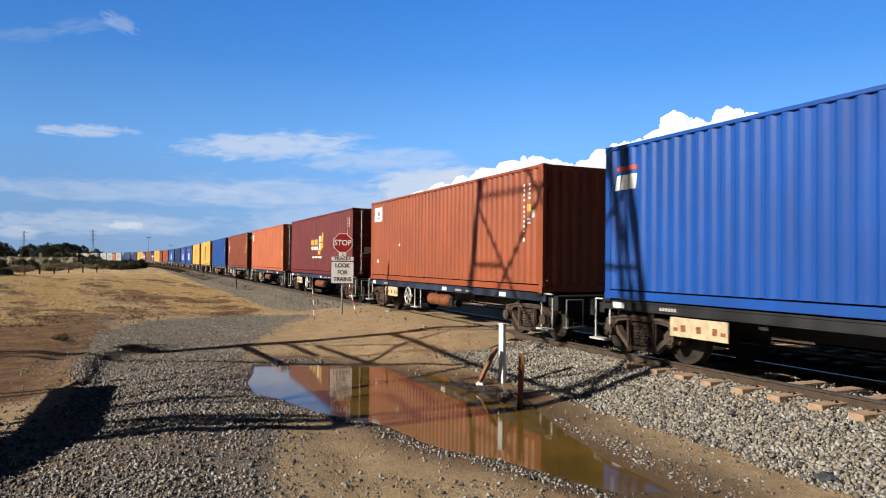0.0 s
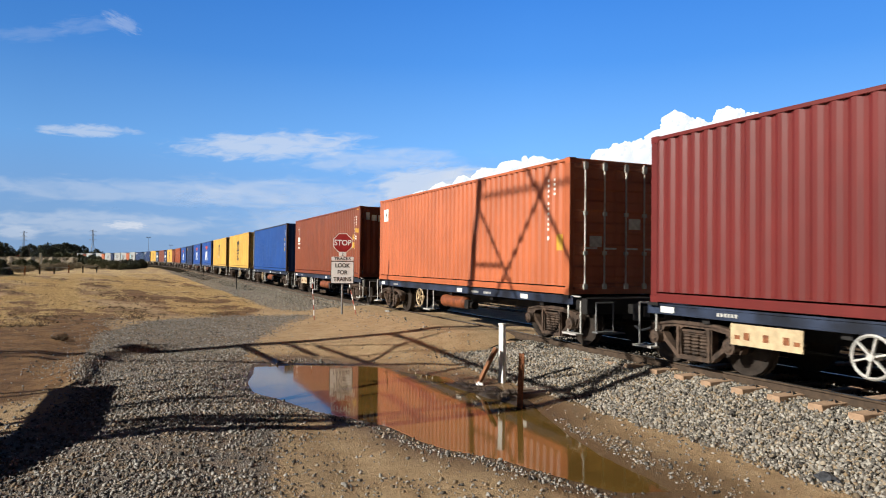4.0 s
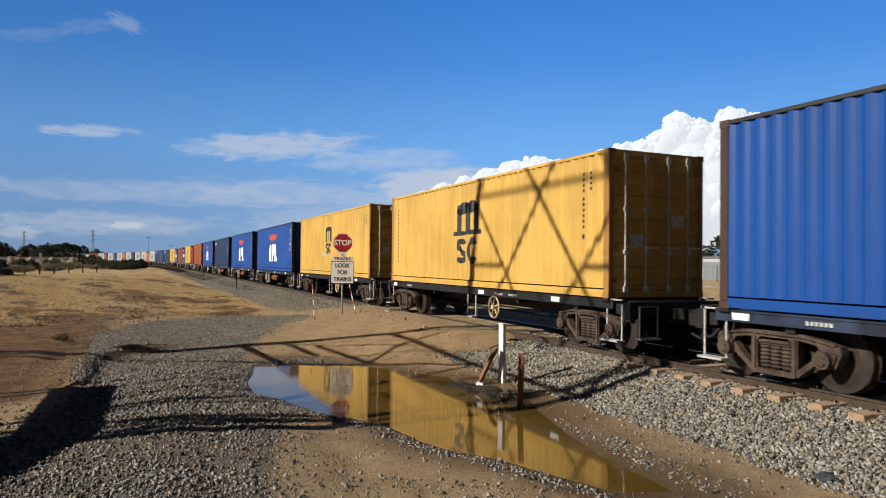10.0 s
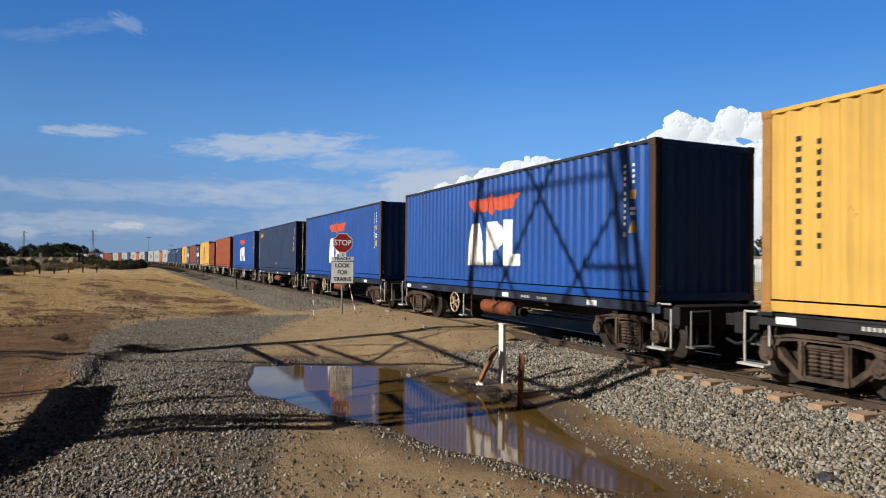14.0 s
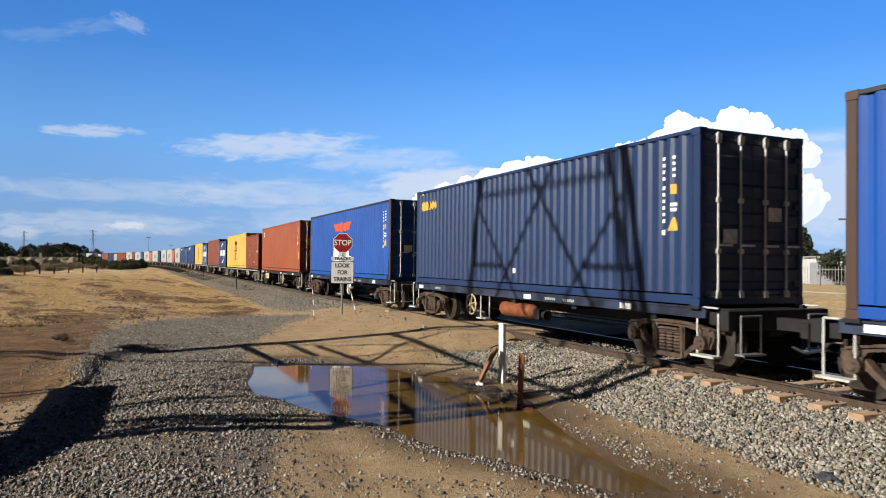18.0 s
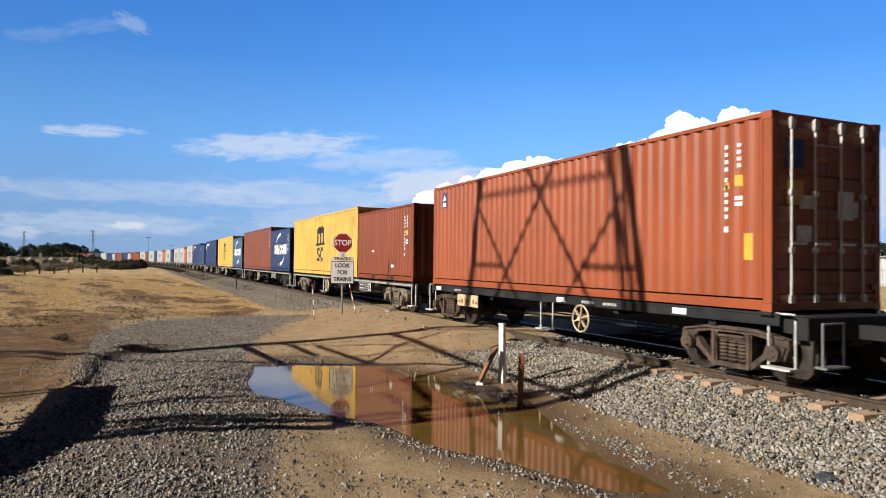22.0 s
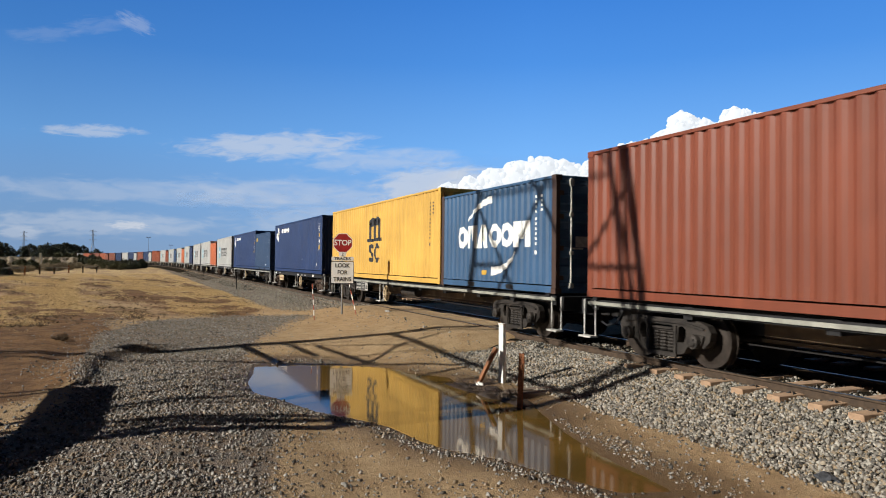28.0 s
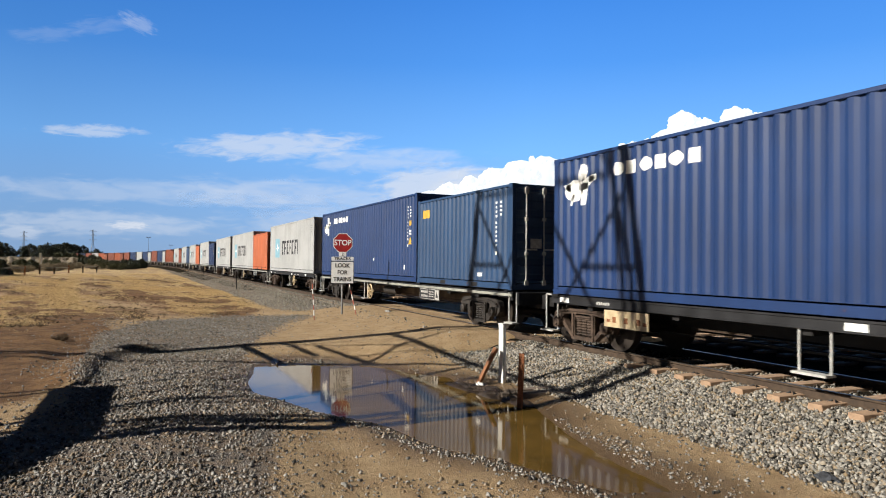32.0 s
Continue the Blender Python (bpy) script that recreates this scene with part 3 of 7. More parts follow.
# ---------------------------------------------------------------- lattice tower whose shadow lies over the place
def tower(name, m, base, rise, height, label, fat=1.0, arms=(0.66, 0.8, 0.94), flat=1.0, fine=False):
    """A steel lattice pylon: four legs, crossed bracing, three pairs of arms."""
    ob = thing(name, label, "pylon", "", m)
    half = lambda h: max(base / 2 - rise * h, 0.9) if h < height * 0.6 else max(base / 2 - rise * height * 0.6, 0.9) * (1.25 - 0.42 * h / height)
    corner = lambda i, h: Vector(((-1, 1)[i % 2 == 0 if i < 2 else i % 2 == 1] * half(h) - (0.5 if fine and i == 1 else 0), (-flat * 1.3 if i < 2 else flat) * half(h), h))
    stops = [0, 7.0, 15.4, 21.5, 27.0, 31.0, 34.5, 38.0, 41.0, height]
    for i in range(4):
        bm = bmesh.new()
        for a, b in zip(stops, stops[1:]):
            beam(bm, corner(i, a), corner(i, b), (0.165 - 0.07 * a / height) * (0.75 if i < 2 else 1.0) * fat)
        part("leg", bm, GALV, ob)
    for i in range(4):
        j = (i + 1) % 4
        bm = bmesh.new()
        mid = lambda h: (corner(i, h) + corner(j, h)) / 2
        front = i != 0
        w = 0.092 * fat
        if front:
            beam(bm, corner(i, 0), mid(7.0), w)
            beam(bm, corner(j, 0), mid(7.0), w)
            beam(bm, corner(i, 7.0), corner(j, 7.0), w)
        if front:
            beam(bm, corner(i, 7.0), corner(j, 15.4), w)
            beam(bm, corner(j, 7.0), corner(i, 15.4), w)
        for c, e in ((i, j), (j, i)) if i == 2 else ():
            beam(bm, corner(c, 12.1), mid(8.3), w * 0.9)
            beam(bm, corner(c, 10.35), corner(c, 10.35).lerp(corner(e, 10.35), 0.26), w * 0.8)
        if fine and i == 2:
            # light secondary members of the lowest panels
            on = lambda x, h: Vector((x, flat * half(h), h))
            for s in (-1, 1):
                for x0, h0, x1, h1, k in ((4.5, 0.0, 0.0, 9.7, 0.6), (4.35, 4.42, 1.5, 4.62, 1.0), (4.25, 5.1, 2.2, 5.23, 0.8), (3.15, 5.5, 0.8, 5.76, 0.8), (0.9, 5.3, 3.6, 8.8, 0.8), (4.3, 4.5, 1.6, 7.0, 0.45), (4.6, 2.6, 2.9, 7.0, 0.4)):
                    beam(bm, on(s * x0, h0), on(s * x1, h1), w * k)
            for x0, h0, x1, h1 in ((2.3, 2.3, -0.4, 4.1), (3.9, 2.3, 1.5, 4.6), (3.3, 2.2, 0.6, 4.3), (1.2, 2.4, -1.6, 4.0)):
                beam(bm, on(x0, h0), on(x1, h1), w * 0.5)
        for a, b in zip(stops[2:], stops[3:]):
            beam(bm, corner(i, a), corner(j, b), w * 0.8)
            beam(bm, corner(j, a), corner(i, b), w * 0.8)
            beam(bm, corner(i, a), corner(j, a), w * 0.8)
        part("bracing", bm, GALV, ob)
    for k in arms:
        h = height * k
        for s in (-1, 1):
            bm = bmesh.new()
            tip = Vector((s * (half(h) + 4.6), 0, h + 0.2))
            for i in range(4):
                c = corner(i, h)
                if c.x * s > 0:
                    beam(bm, c, tip, 0.1 * fat ** 1.6)
                    beam(bm, corner(i, h + 1.6), tip, 0.08 * fat ** 1.6)
            part("cross_arm", bm, GALV, ob)
    return ob


tower("lattice_tower", pose(-13.32, -8.5, -0.6), 10.16, 0.165, 44.0, "tall galvanised steel lattice power tower beside the dirt track", flat=0.85, fine=True)

# ---------------------------------------------------------------- containers
W2 = 1.219
RAIL_DIRTY = paint("paint_dirty_rail", (0.0292, 0.0273, 0.0292), 0.4, 0.08)
CACHE = {}


def wave(L, end=0.17, period=0.278, depth=0.036):
    """Breaks (x, inset) of a trapezium corrugation along a wall of length L."""
    n = max(1, round((L - 2 * end) / period))
    p = (L - 2 * end) / n
    out = [(-L / 2 + end, 0.0)]
    for k in range(n):
        a = -L / 2 + end + k * p
        out += [(a + p * 0.13, 0.0), (a + p * 0.37, depth), (a + p * 0.63, depth), (a + p * 0.87, 0.0)]
    return out + [(L / 2 - end, 0.0)]


def inset_at(breaks, x):
    return float(np.interp(x, [b[0] for b in breaks], [b[1] for b in breaks]))


def side_mesh(L, H, mat):
    key = ("side", L, H, mat.name)
    if key not in CACHE:
        br = wave(L)
        v, f = [], []
        for x, d in br:
            v += [(x, d, 0.188), (x, d, H - 0.07), (x, d + 0.004, H - 0.07), (x, d + 0.004, 0.188)]
        for k in range(len(br) - 1):
            a, b = 4 * k, 4 * k + 4
            f += [(a, b, b + 1, a + 1), (a + 2, b + 2, b + 3, a + 3)]
        CACHE[key] = raw("side_wall", v, f, mat)
    return CACHE[key]


def end_mesh(H, mat):
    key = ("end", H, mat.name)
    if key not in CACHE:
        br = wave(2 * W2, 0.15, 0.262, 0.046)
        v, f = [], []
        for y, d in br:
            v += [(-d, y, 0.16), (-d, y, H - 0.1), (-d - 0.004, y, H - 0.1), (-d - 0.004, y, 0.16)]
        for k in range(len(br) - 1):
            a, b = 4 * k, 4 * k + 4
            f += [(a, b, b + 1, a + 1), (a + 2, b + 2, b + 3, a + 3)]
        CACHE[key] = raw("end_wall", v, f, mat)
    return CACHE[key]


def cached(key, make, mat, bevel=0.0):
    key = (*key, mat.name)
    if key not in CACHE:
        bm = bmesh.new()
        make(bm)
        CACHE[key] = mesh_of(key[0], bm, mat, bevel)
    return CACHE[key]


def clip_x(poly, lo, hi):
    for sign, lim in ((1, lo), (-1, -hi)):
        out = []
        for k in range(len(poly)):
            p, q = poly[k], poly[(k + 1) % len(poly)]
            a, b = sign * p[0] - lim, sign * q[0] - lim
            if a >= 0:
                out.append(p)
            if a * b < 0:
                t = a / (a - b)
                out.append((lim * sign, p[1] + t * (q[1] - p[1])))
        poly = out
        if len(poly) < 3:
            return []
    return poly


SINGLE = {"white_blocks": "white_block", "black_blocks": "black_block", "yellow_blocks": "yellow_block", "small_plates": "small_plate", "white_end_blocks": "white_end_block", "white_plates": "white_plate"}


def marking(name, polys, mat, parent, breaks, label="", along="x", base=-W2 + 0.012, lift=0.003):
    """Painted marks that follow the corrugation: convex outlines in (x, z)."""
    if name in SINGLE:
        for poly in polys:
            marking(SINGLE[name], [poly], mat, parent, breaks, "", along, base, lift)
        return None
    bm = bmesh.new()
    for poly in polys:
        for (a, da), (b, db) in zip(breaks, breaks[1:]):
            piece = clip_x(poly, a, b)
            if len(piece) < 3:
                continue
            vs = []
            for x, z in piece:
                d = da + (db - da) * (x - a) / (b - a) if b > a else da
                vs.append(bm.verts.new((x, base + d - lift, z) if along == "x" else (base - d + lift, x, z)))
            try:
                bm.faces.new(vs)
            except ValueError:
                pass
    bmesh.ops.remove_doubles(bm, verts=bm.verts[:], dist=0.0004)
    me = bpy.data.meshes.new(name)
    bm.to_mesh(me)
    bm.free()
    me.materials.append(mat)
    ob = hung(name, me, parent, None, label)
    return tagged(ob, kind="stuff") if name in ("number_stencil", "name_column") else ob


def rect(x0, x1, z0, z1):
    return [(x0, z0), (x1, z0), (x1, z1), (x0, z1)]


def oval(cx, cz, a, b, turn=0.0, n=18, k0=0, k1=None):
    k1 = n if k1 is None else k1
    c, s = math.cos(radians(turn)), math.sin(radians(turn))
    pts = []
    for k in range(k0, k1):
        p, q = a * math.cos(k * math.tau / n), b * math.sin(k * math.tau / n)
        pts.append((cx + p * c - q * s, cz + p * s + q * c))
    return pts


def dashes(x, z_top, n, w, h, gap):
    return [rect(x - w / 2, x + w / 2, z_top - k * (h + gap) - h, z_top - k * (h + gap)) for k in range(n)]


def blocks(x0, z0, w, h, gap, n, lean=0.0):
    return [[(x0 + k * (w + gap), z0), (x0 + k * (w + gap) + w, z0), (x0 + k * (w + gap) + w + lean, z0 + h), (x0 + k * (w + gap) + lean, z0 + h)] for k in range(n)]


def container(length, mat, label, end="wall", logo="", numbers=WHITE, H=0.0, frame_mat=None):
    """A shipping container, its origin under its middle; x points forward, the camera sees -y."""
    L = 12.192 if length == 40 else 6.058
    H = H or (2.93 if length == 40 else 2.62)
    fm = frame_mat or mat
    ob = thing("shipping_container", label, "container", "containers on the train")
    br = wave(L)
    hung("side_wall", side_mesh(L, H, mat), ob, pose(0, -W2 + 0.012, 0))
    hung("side_wall", side_mesh(L, H, mat), ob, pose(0, W2 - 0.012, 0, 0, 0, 180))
    hung("end_wall", end_mesh(H, mat), ob, pose(-L / 2 + 0.012, 0, 0, 0, 0, 180))
    hung("roof", cached(("roof", L), lambda bm: [box(bm, -L / 2 + 0.1 + k * (L - 0.2) / 24, -L / 2 + 0.1 + (k + 0.86) * (L - 0.2) / 24, -W2 + 0.1, W2 - 0.1, -0.03, 0) for k in range(24)] + [box(bm, -L / 2 + 0.1, L / 2 - 0.1, -W2 + 0.08, W2 - 0.08, -0.045, -0.022)], mat), ob, pose(0, 0, H - 0.012))
    hung("floor", cached(("floor", L), lambda bm: box(bm, -L / 2 + 0.1, L / 2 - 0.1, -W2 + 0.1, W2 - 0.1, 0.04, 0.15), STEEL_DARK), ob)
    for s in (-1, 1):
        hung("bottom_rail", cached(("bottom_rail", L), lambda bm: box(bm, -L / 2 + 0.16, L / 2 - 0.16, -0.03, 0.03, 0.012, 0.162), mat, 0.006), ob, pose(0, s * (W2 - 0.032), 0))
        hung("top_rail", cached(("top_rail", L), lambda bm: box(bm, -L / 2 + 0.16, L / 2 - 0.16, -0.03, 0.03, -0.075, -0.012), RAIL_DIRTY if frame_mat and mat in (P_BLUE, P_BLUE2) else mat, 0.006), ob, pose(0, s * (W2 - 0.032), H))
        for e in (-1, 1):
            hung("corner_post", cached(("corner_post", H), lambda bm: box(bm, -0.08, 0.08, -0.06, 0.06, 0.115, H - 0.115), fm, 0.012), ob, pose(e * (L / 2 - 0.082), s * (W2 - 0.062), 0))
            for z in (0.0, H - 0.118):
                hung("corner_casting", cached(("corner_casting",), casting, fm), ob, pose(e * (L / 2 - 0.089), s * (W2 - 0.081), z))
    for e in (-1, 1):
        hung("end_sill", cached(("end_sill",), lambda bm: box(bm, -0.04, 0.04, -W2 + 0.16, W2 - 0.16, 0.012, 0.162), mat, 0.006), ob, pose(e * (L / 2 - 0.045), 0, 0))
        hung("end_header", cached(("end_header",), lambda bm: box(bm, -0.04, 0.04, -W2 + 0.16, W2 - 0.16, -0.11, -0.012), mat, 0.006), ob, pose(e * (L / 2 - 0.045), 0, H))
    if length == 20:
        # Thin dark plates on the bottom rail stand for the shade inside fork pockets.
        for s in (-1, 1):
            for x in (-1.03, 1.03):
                hung("fork_pocket_shade", cached(("fork_pocket_shade",), lambda bm: box(bm, -0.18, 0.18, -0.003, 0.003, 0.03, 0.145), STEEL_DARK), ob, pose(x, s * (W2 - 0.002), 0))
    if end == "doors":
        for s in (-1, 1):
            door = hung("door", cached(("door", H), lambda bm: door_leaf(bm, H), mat), ob, pose(L / 2 - 0.03, s * 0.545, 0))
            for y in (-0.27, 0.24):
                hung("locking_bar", cached(("locking_bar", H), lambda bm: locking_bar(bm, H), PALE), door, pose(0.035, y, 0))
            hung("hinge", cached(("hinge", H), lambda bm: [box(bm, -0.005, 0.03, -0.05, 0.05, z - 0.05, z + 0.05) for z in (0.35, 1.0, 1.7, H - 0.4)], fm), door, pose(0, s * 0.51, 0))
            hung("door_plate", cached(("door_plate",), lambda bm: box(bm, 0, 0.006, -0.16, 0.16, -0.12, 0.12), PALE), door, pose(0.016, s * -0.02, 1.35 + 0.2 * s))
    else:
        hung("end_wall", end_mesh(H, mat), ob, pose(L / 2 - 0.012, 0, 0))
    # number column by the front corner, and small plates
    x = L / 2 - 0.87
    marking("number_stencil", dashes(x, H - 0.39, 4, 0.06, 0.06, 0.055) + dashes(x, H - 0.90, 6, 0.06, 0.06, 0.055) + dashes(x, H - 1.66, 1, 0.075, 0.09, 0.0) + dashes(x + 0.25, H - 0.39, 4, 0.055, 0.055, 0.05),
            numbers, ob, br, "row of small painted marks")
    if mat not in (P_YELLOW, P_WHITE, P_ORANGE, P_DARKRED, P_STEELBLUE, P_PALEBLUE):
        x = L / 2 - 0.62
        marking("yellow_square", [rect(x - 0.06, x + 0.06, H - 1.05, H - 0.88)], YELLOW, ob, br)
        marking("white_tag", [rect(x - 0.06, x + 0.06, H - 1.26, H - 1.20), rect(x - 0.06, x + 0.05, H - 1.35, H - 1.29)], WHITE, ob, br)
        if mat in (P_BLUE, P_BLUE2, P_NAVY, P_ROYAL) and length == 40:
            marking("warning_triangle", [[(x - 0.11, H - 1.68), (x + 0.11, H - 1.68), (x + 0.02, H - 1.45), (x - 0.02, H - 1.45)]], YELLOW, ob, br)
    if logo:
        LOGOS[logo](ob, L, H, br)
    return ob


def casting(bm):
    box(bm, -0.089, 0.089, -0.081, 0.081, 0, 0.118)
    for s in (-1, 1):
        box(bm, -0.03, 0.03, s * 0.0815 - 0.001, s * 0.0815 + 0.001, 0.03, 0.09)


def door_leaf(bm, H):
    pts = [(-0.03, 0.17), (0.018, 0.17), (0.018, 0.24), (-0.008, 0.26)]
    for k in range(5):
        z = 0.5 + k * (H - 0.95) / 4.2
        pts += [(-0.008, z - 0.13), (0.016, z - 0.09), (0.016, z + 0.09), (-0.008, z + 0.13)]
    pts += [(-0.008, H - 0.21), (0.018, H - 0.19), (0.018, H - 0.12), (-0.03, H - 0.12)]
    outline(bm, pts, -0.54, 0.54)


def locking_bar(bm, H):
    tube(bm, (0, 0, 0.12), (0, 0, H - 0.06), 0.019, n=8)
    for z in (0.2, 0.9, 1.75, H - 0.2):
        box(bm, -0.02, 0.03, -0.045, 0.045, z - 0.04, z + 0.04)
    box(bm, 0.015, 0.03, -0.02, 0.30, 0.98, 1.02)
    box(bm, -0.02, 0.035, -0.05, 0.05, 0.12, 0.2)
    box(bm, -0.02, 0.035, -0.05, 0.05, H - 0.2, H - 0.08)


def arc_band(cx, cz, rx, rz, a0, a1, w, n=12):
    """A bent painted stroke of even width."""
    at_ = lambda t, k: (cx + (rx - k) * math.cos(t), cz + (rz - k) * math.sin(t))
    out = []
    for k in range(n):
        t0, t1 = (radians(a0 + (a1 - a0) * (k + e) / n) for e in (0, 1))
        out.append([at_(t0, 0), at_(t1, 0), at_(t1, w), at_(t0, w)])
    return out


def logo_lines(ob, L, H, br):
    """Black block mark over a wide foot, a row of two blocks below."""
    x, z = -0.12, 1.52
    top = [rect(x - 0.60, x - 0.33, z, z + 0.66), rect(x - 0.12, x + 0.15, z, z + 0.66), rect(x + 0.36, x + 0.63, z, z + 0.72),
           oval(x - 0.25, z + 0.66, 0.42, 0.17, 6, 18), oval(x + 0.27, z + 0.68, 0.37, 0.17, 4, 18), rect(x - 0.84, x - 0.20, z - 0.10, z + 0.02), rect(x - 0.24, x + 0.24, z - 0.08, z + 0.01), rect(x + 0.22, x + 0.86, z - 0.08, z + 0.04)]
    marking("emblem", top, BLACK, ob, br, "black painted emblem")
    low = arc_band(x - 0.36, 1.155, 0.30, 0.19, 15, 270, 0.165) + arc_band(x - 0.36, 0.83, 0.31, 0.20, 90, -165, 0.165) + [rect(x - 0.46, x - 0.26, 0.93, 1.06)]
    low += arc_band(x + 0.34, 0.99, 0.33, 0.37, 35, 325, 0.19, 16)
    marking("emblem_foot", low, BLACK, ob, br, "black painted curved marks")
    marking("name_column", dashes(-L / 2 + 0.58, 2.48, 13, 0.085, 0.075, 0.07) + dashes(-L / 2 + 0.90, 2.40, 8, 0.085, 0.075, 0.07) + dashes(-L / 2 + 0.90, 1.12, 2, 0.085, 0.075, 0.07), BLACK, ob, br)


def logo_small_lines(ob, L, H, br):
    x, z = -0.22, 1.62
    top = [rect(x - 0.46, x - 0.27, z, z + 0.56), rect(x - 0.09, x + 0.11, z, z + 0.56), rect(x + 0.28, x + 0.47, z, z + 0.56), oval(x - 0.15, z + 0.56, 0.30, 0.11), oval(x + 0.23, z + 0.56, 0.25, 0.11),
           rect(x - 0.60, x - 0.2, z - 0.05, z), rect(x + 0.2, x + 0.62, z - 0.05, z)]
    marking("emblem", top, BLACK, ob, br, "black painted emblem")
    marking("emblem_foot", arc_band(x - 0.25, z - 0.23, 0.21, 0.14, 15, 270, 0.11) + arc_band(x - 0.25, z - 0.46, 0.22, 0.15, 90, -165, 0.11) + [rect(x - 0.32, x - 0.19, z - 0.40, z - 0.30)] + arc_band(x + 0.26, z - 0.35, 0.24, 0.26, 35, 325, 0.13, 14), BLACK, ob, br, "black painted curved marks")
    marking("worn_patch", [rect(x - 1.3, x + 0.35, z - 0.72, z - 0.48)], plain("worn_patch", (0.455, 0.3575, 0.182), 0.6, 0, 0.3, 5), ob, br)
    marking("name_column", dashes(-L / 2 + 0.58, 2.48, 13, 0.085, 0.075, 0.07) + dashes(-L / 2 + 0.90, 2.40, 8, 0.085, 0.075, 0.07) + dashes(-L / 2 + 0.90, 1.12, 2, 0.085, 0.075, 0.07), BLACK, ob, br)


def logo_wing(ob, L, H, br, x=0.0, z=0.95, k=1.0):
    """A red winged shape over three leaning white blocks."""
    q = lambda *p: [(x + a * k, z + b * k) for a, b in p]
    marking("white_blocks", [q((-1.39, -0.36), (-0.36, -0.36), (-0.64, 0.77), (-1.14, 0.77)),
                             q((-0.31, -0.35), (0.12, -0.35), (0.12, 0.78), (-0.31, 0.78)), q((0.12, 0.02), (0.38, 0.06), (0.56, 0.20), (0.61, 0.40), (0.52, 0.64), (0.3, 0.77), (0.12, 0.78)),
                             q((0.62, -0.35), (1.06, -0.35), (1.06, 0.78), (0.62, 0.80)), q((1.06, -0.35), (1.44, -0.35), (1.44, -0.06), (1.06, -0.06))], WHITE, ob, br, "white painted blocks")
    marking("red_wing", [q((-1.40, 1.40), (-1.02, 1.08), (-0.40, 1.04), (-0.1, 1.12), (-0.1, 1.40), (-0.9, 1.41)), q((1.42, 1.42), (0.9, 1.42), (0.13, 1.38), (0.13, 1.10), (0.4, 1.04), (1.06, 1.06)), q((-0.14, 1.02), (0.04, 0.92), (0.18, 1.02), (0.12, 1.44), (0.0, 1.53), (-0.12, 1.44))], RED_MARK, ob, br, "red painted winged mark")


def logo_caru(ob, L, H, br):
    marking("yellow_disc", [oval(0.71, 1.51, 0.74, 0.27, 46, 24)], YELLOW, ob, br, "yellow slanting oval emblem")
    marking("yellow_facet", [[(0.57, 1.20), (1.08, 1.30), (1.11, 1.80), (0.57, 1.92)]], YELLOW, ob, br, "", lift=0.006)
    marking("white_facet", [[(0.31, 1.25), (0.57, 1.20), (0.57, 1.92), (0.31, 1.86)]], WHITE, ob, br, "", lift=0.006)
    marking("dark_band", [rect(0.31, 1.10, 1.555, 1.60), [(0.33, 1.22), (0.57, 1.16), (0.57, 1.20), (0.31, 1.25)], [(0.72, 1.90), (1.0, 1.82), (1.0, 1.86), (0.72, 1.94)]], P_DARKRED, ob, br, "", lift=0.009)
    marking("yellow_bar", blocks(-1.34, 1.47, 0.31, 0.27, 0.05, 4), YELLOW, ob, br)
    marking("white_bar", blocks(-1.34, 1.23, 0.125, 0.16, 0.033, 9) + blocks(-0.94, 0.80, 0.09, 0.085, 0.024, 16), WHITE, ob, br)


def logo_tex(ob, L, H, br):
    x = -L / 2 + 0.90
    marking("white_blocks", [[(x - 0.08, 2.08), (x + 0.12, 2.06), (x + 0.06, 2.54), (x - 0.04, 2.50)], rect(x - 0.16, x + 0.14, 2.37, 2.43), oval(x, 1.84, 0.19, 0.17, 0, 16), [(x - 0.22, 1.34), (x + 0.22, 1.34), (x + 0.05, 1.50), (x - 0.05, 1.50)], [(x - 0.05, 1.50), (x + 0.05, 1.50), (x + 0.20, 1.64), (x - 0.20, 1.64)]], WHITE, ob, br, "white painted blocks")
    marking("yellow_tag", [[(L / 2 - 1.15, 1.58), (L / 2 - 0.86, 1.58), (L / 2 - 0.96, 1.82)], rect(L / 2 - 1.45, L / 2 - 0.83, 1.22, 1.46), rect(L / 2 - 0.45, L / 2 - 0.30, 1.85, 2.02), rect(L / 2 - 0.62, L / 2 - 0.2, H - 0.13, H - 0.09)], YELLOW, ob, br)
    eb = wave(2 * W2, 0.15, 0.262, 0.046)
    marking("white_end_blocks", [rect(-0.95, -0.80, 2.38, 2.68), rect(-0.70, -0.50, 2.35, 2.58), rect(-0.42, -0.20, 2.32, 2.58)], WHITE, ob, eb, "white painted blocks", "y", L / 2 - 0.012)
    marking("yellow_end_tag", [rect(0.35, 0.78, 0.62, 0.85)], YELLOW, ob, eb, "", "y", L / 2 - 0.012)


def logo_plate(ob, L, H, br):
    """A white plate with a dark mark near the rear corner."""
    x = -L / 2 + 0.78
    marking("white_plate", [rect(x - 0.48, x + 0.48, H - 0.76, H - 0.24)], WHITE, ob, br, "white plate")
    marking("plate_mark", [rect(x - 0.22, x + 0.2, H - 0.66, H - 0.60), rect(x - 0.05, x + 0.2, H - 0.55, H - 0.40)], plain("grey_mark", (0.195, 0.195, 0.195)), ob, br, "", lift=0.006)
    marking("small_plates", [rect(x - 0.05, x + 0.07, 0.62, 0.74), rect(L / 2 - 0.5, L / 2 - 0.38, 1.72, 1.9), rect(x + 2.2, x + 2.35, 1.2, 1.3)], PALE, ob, br)


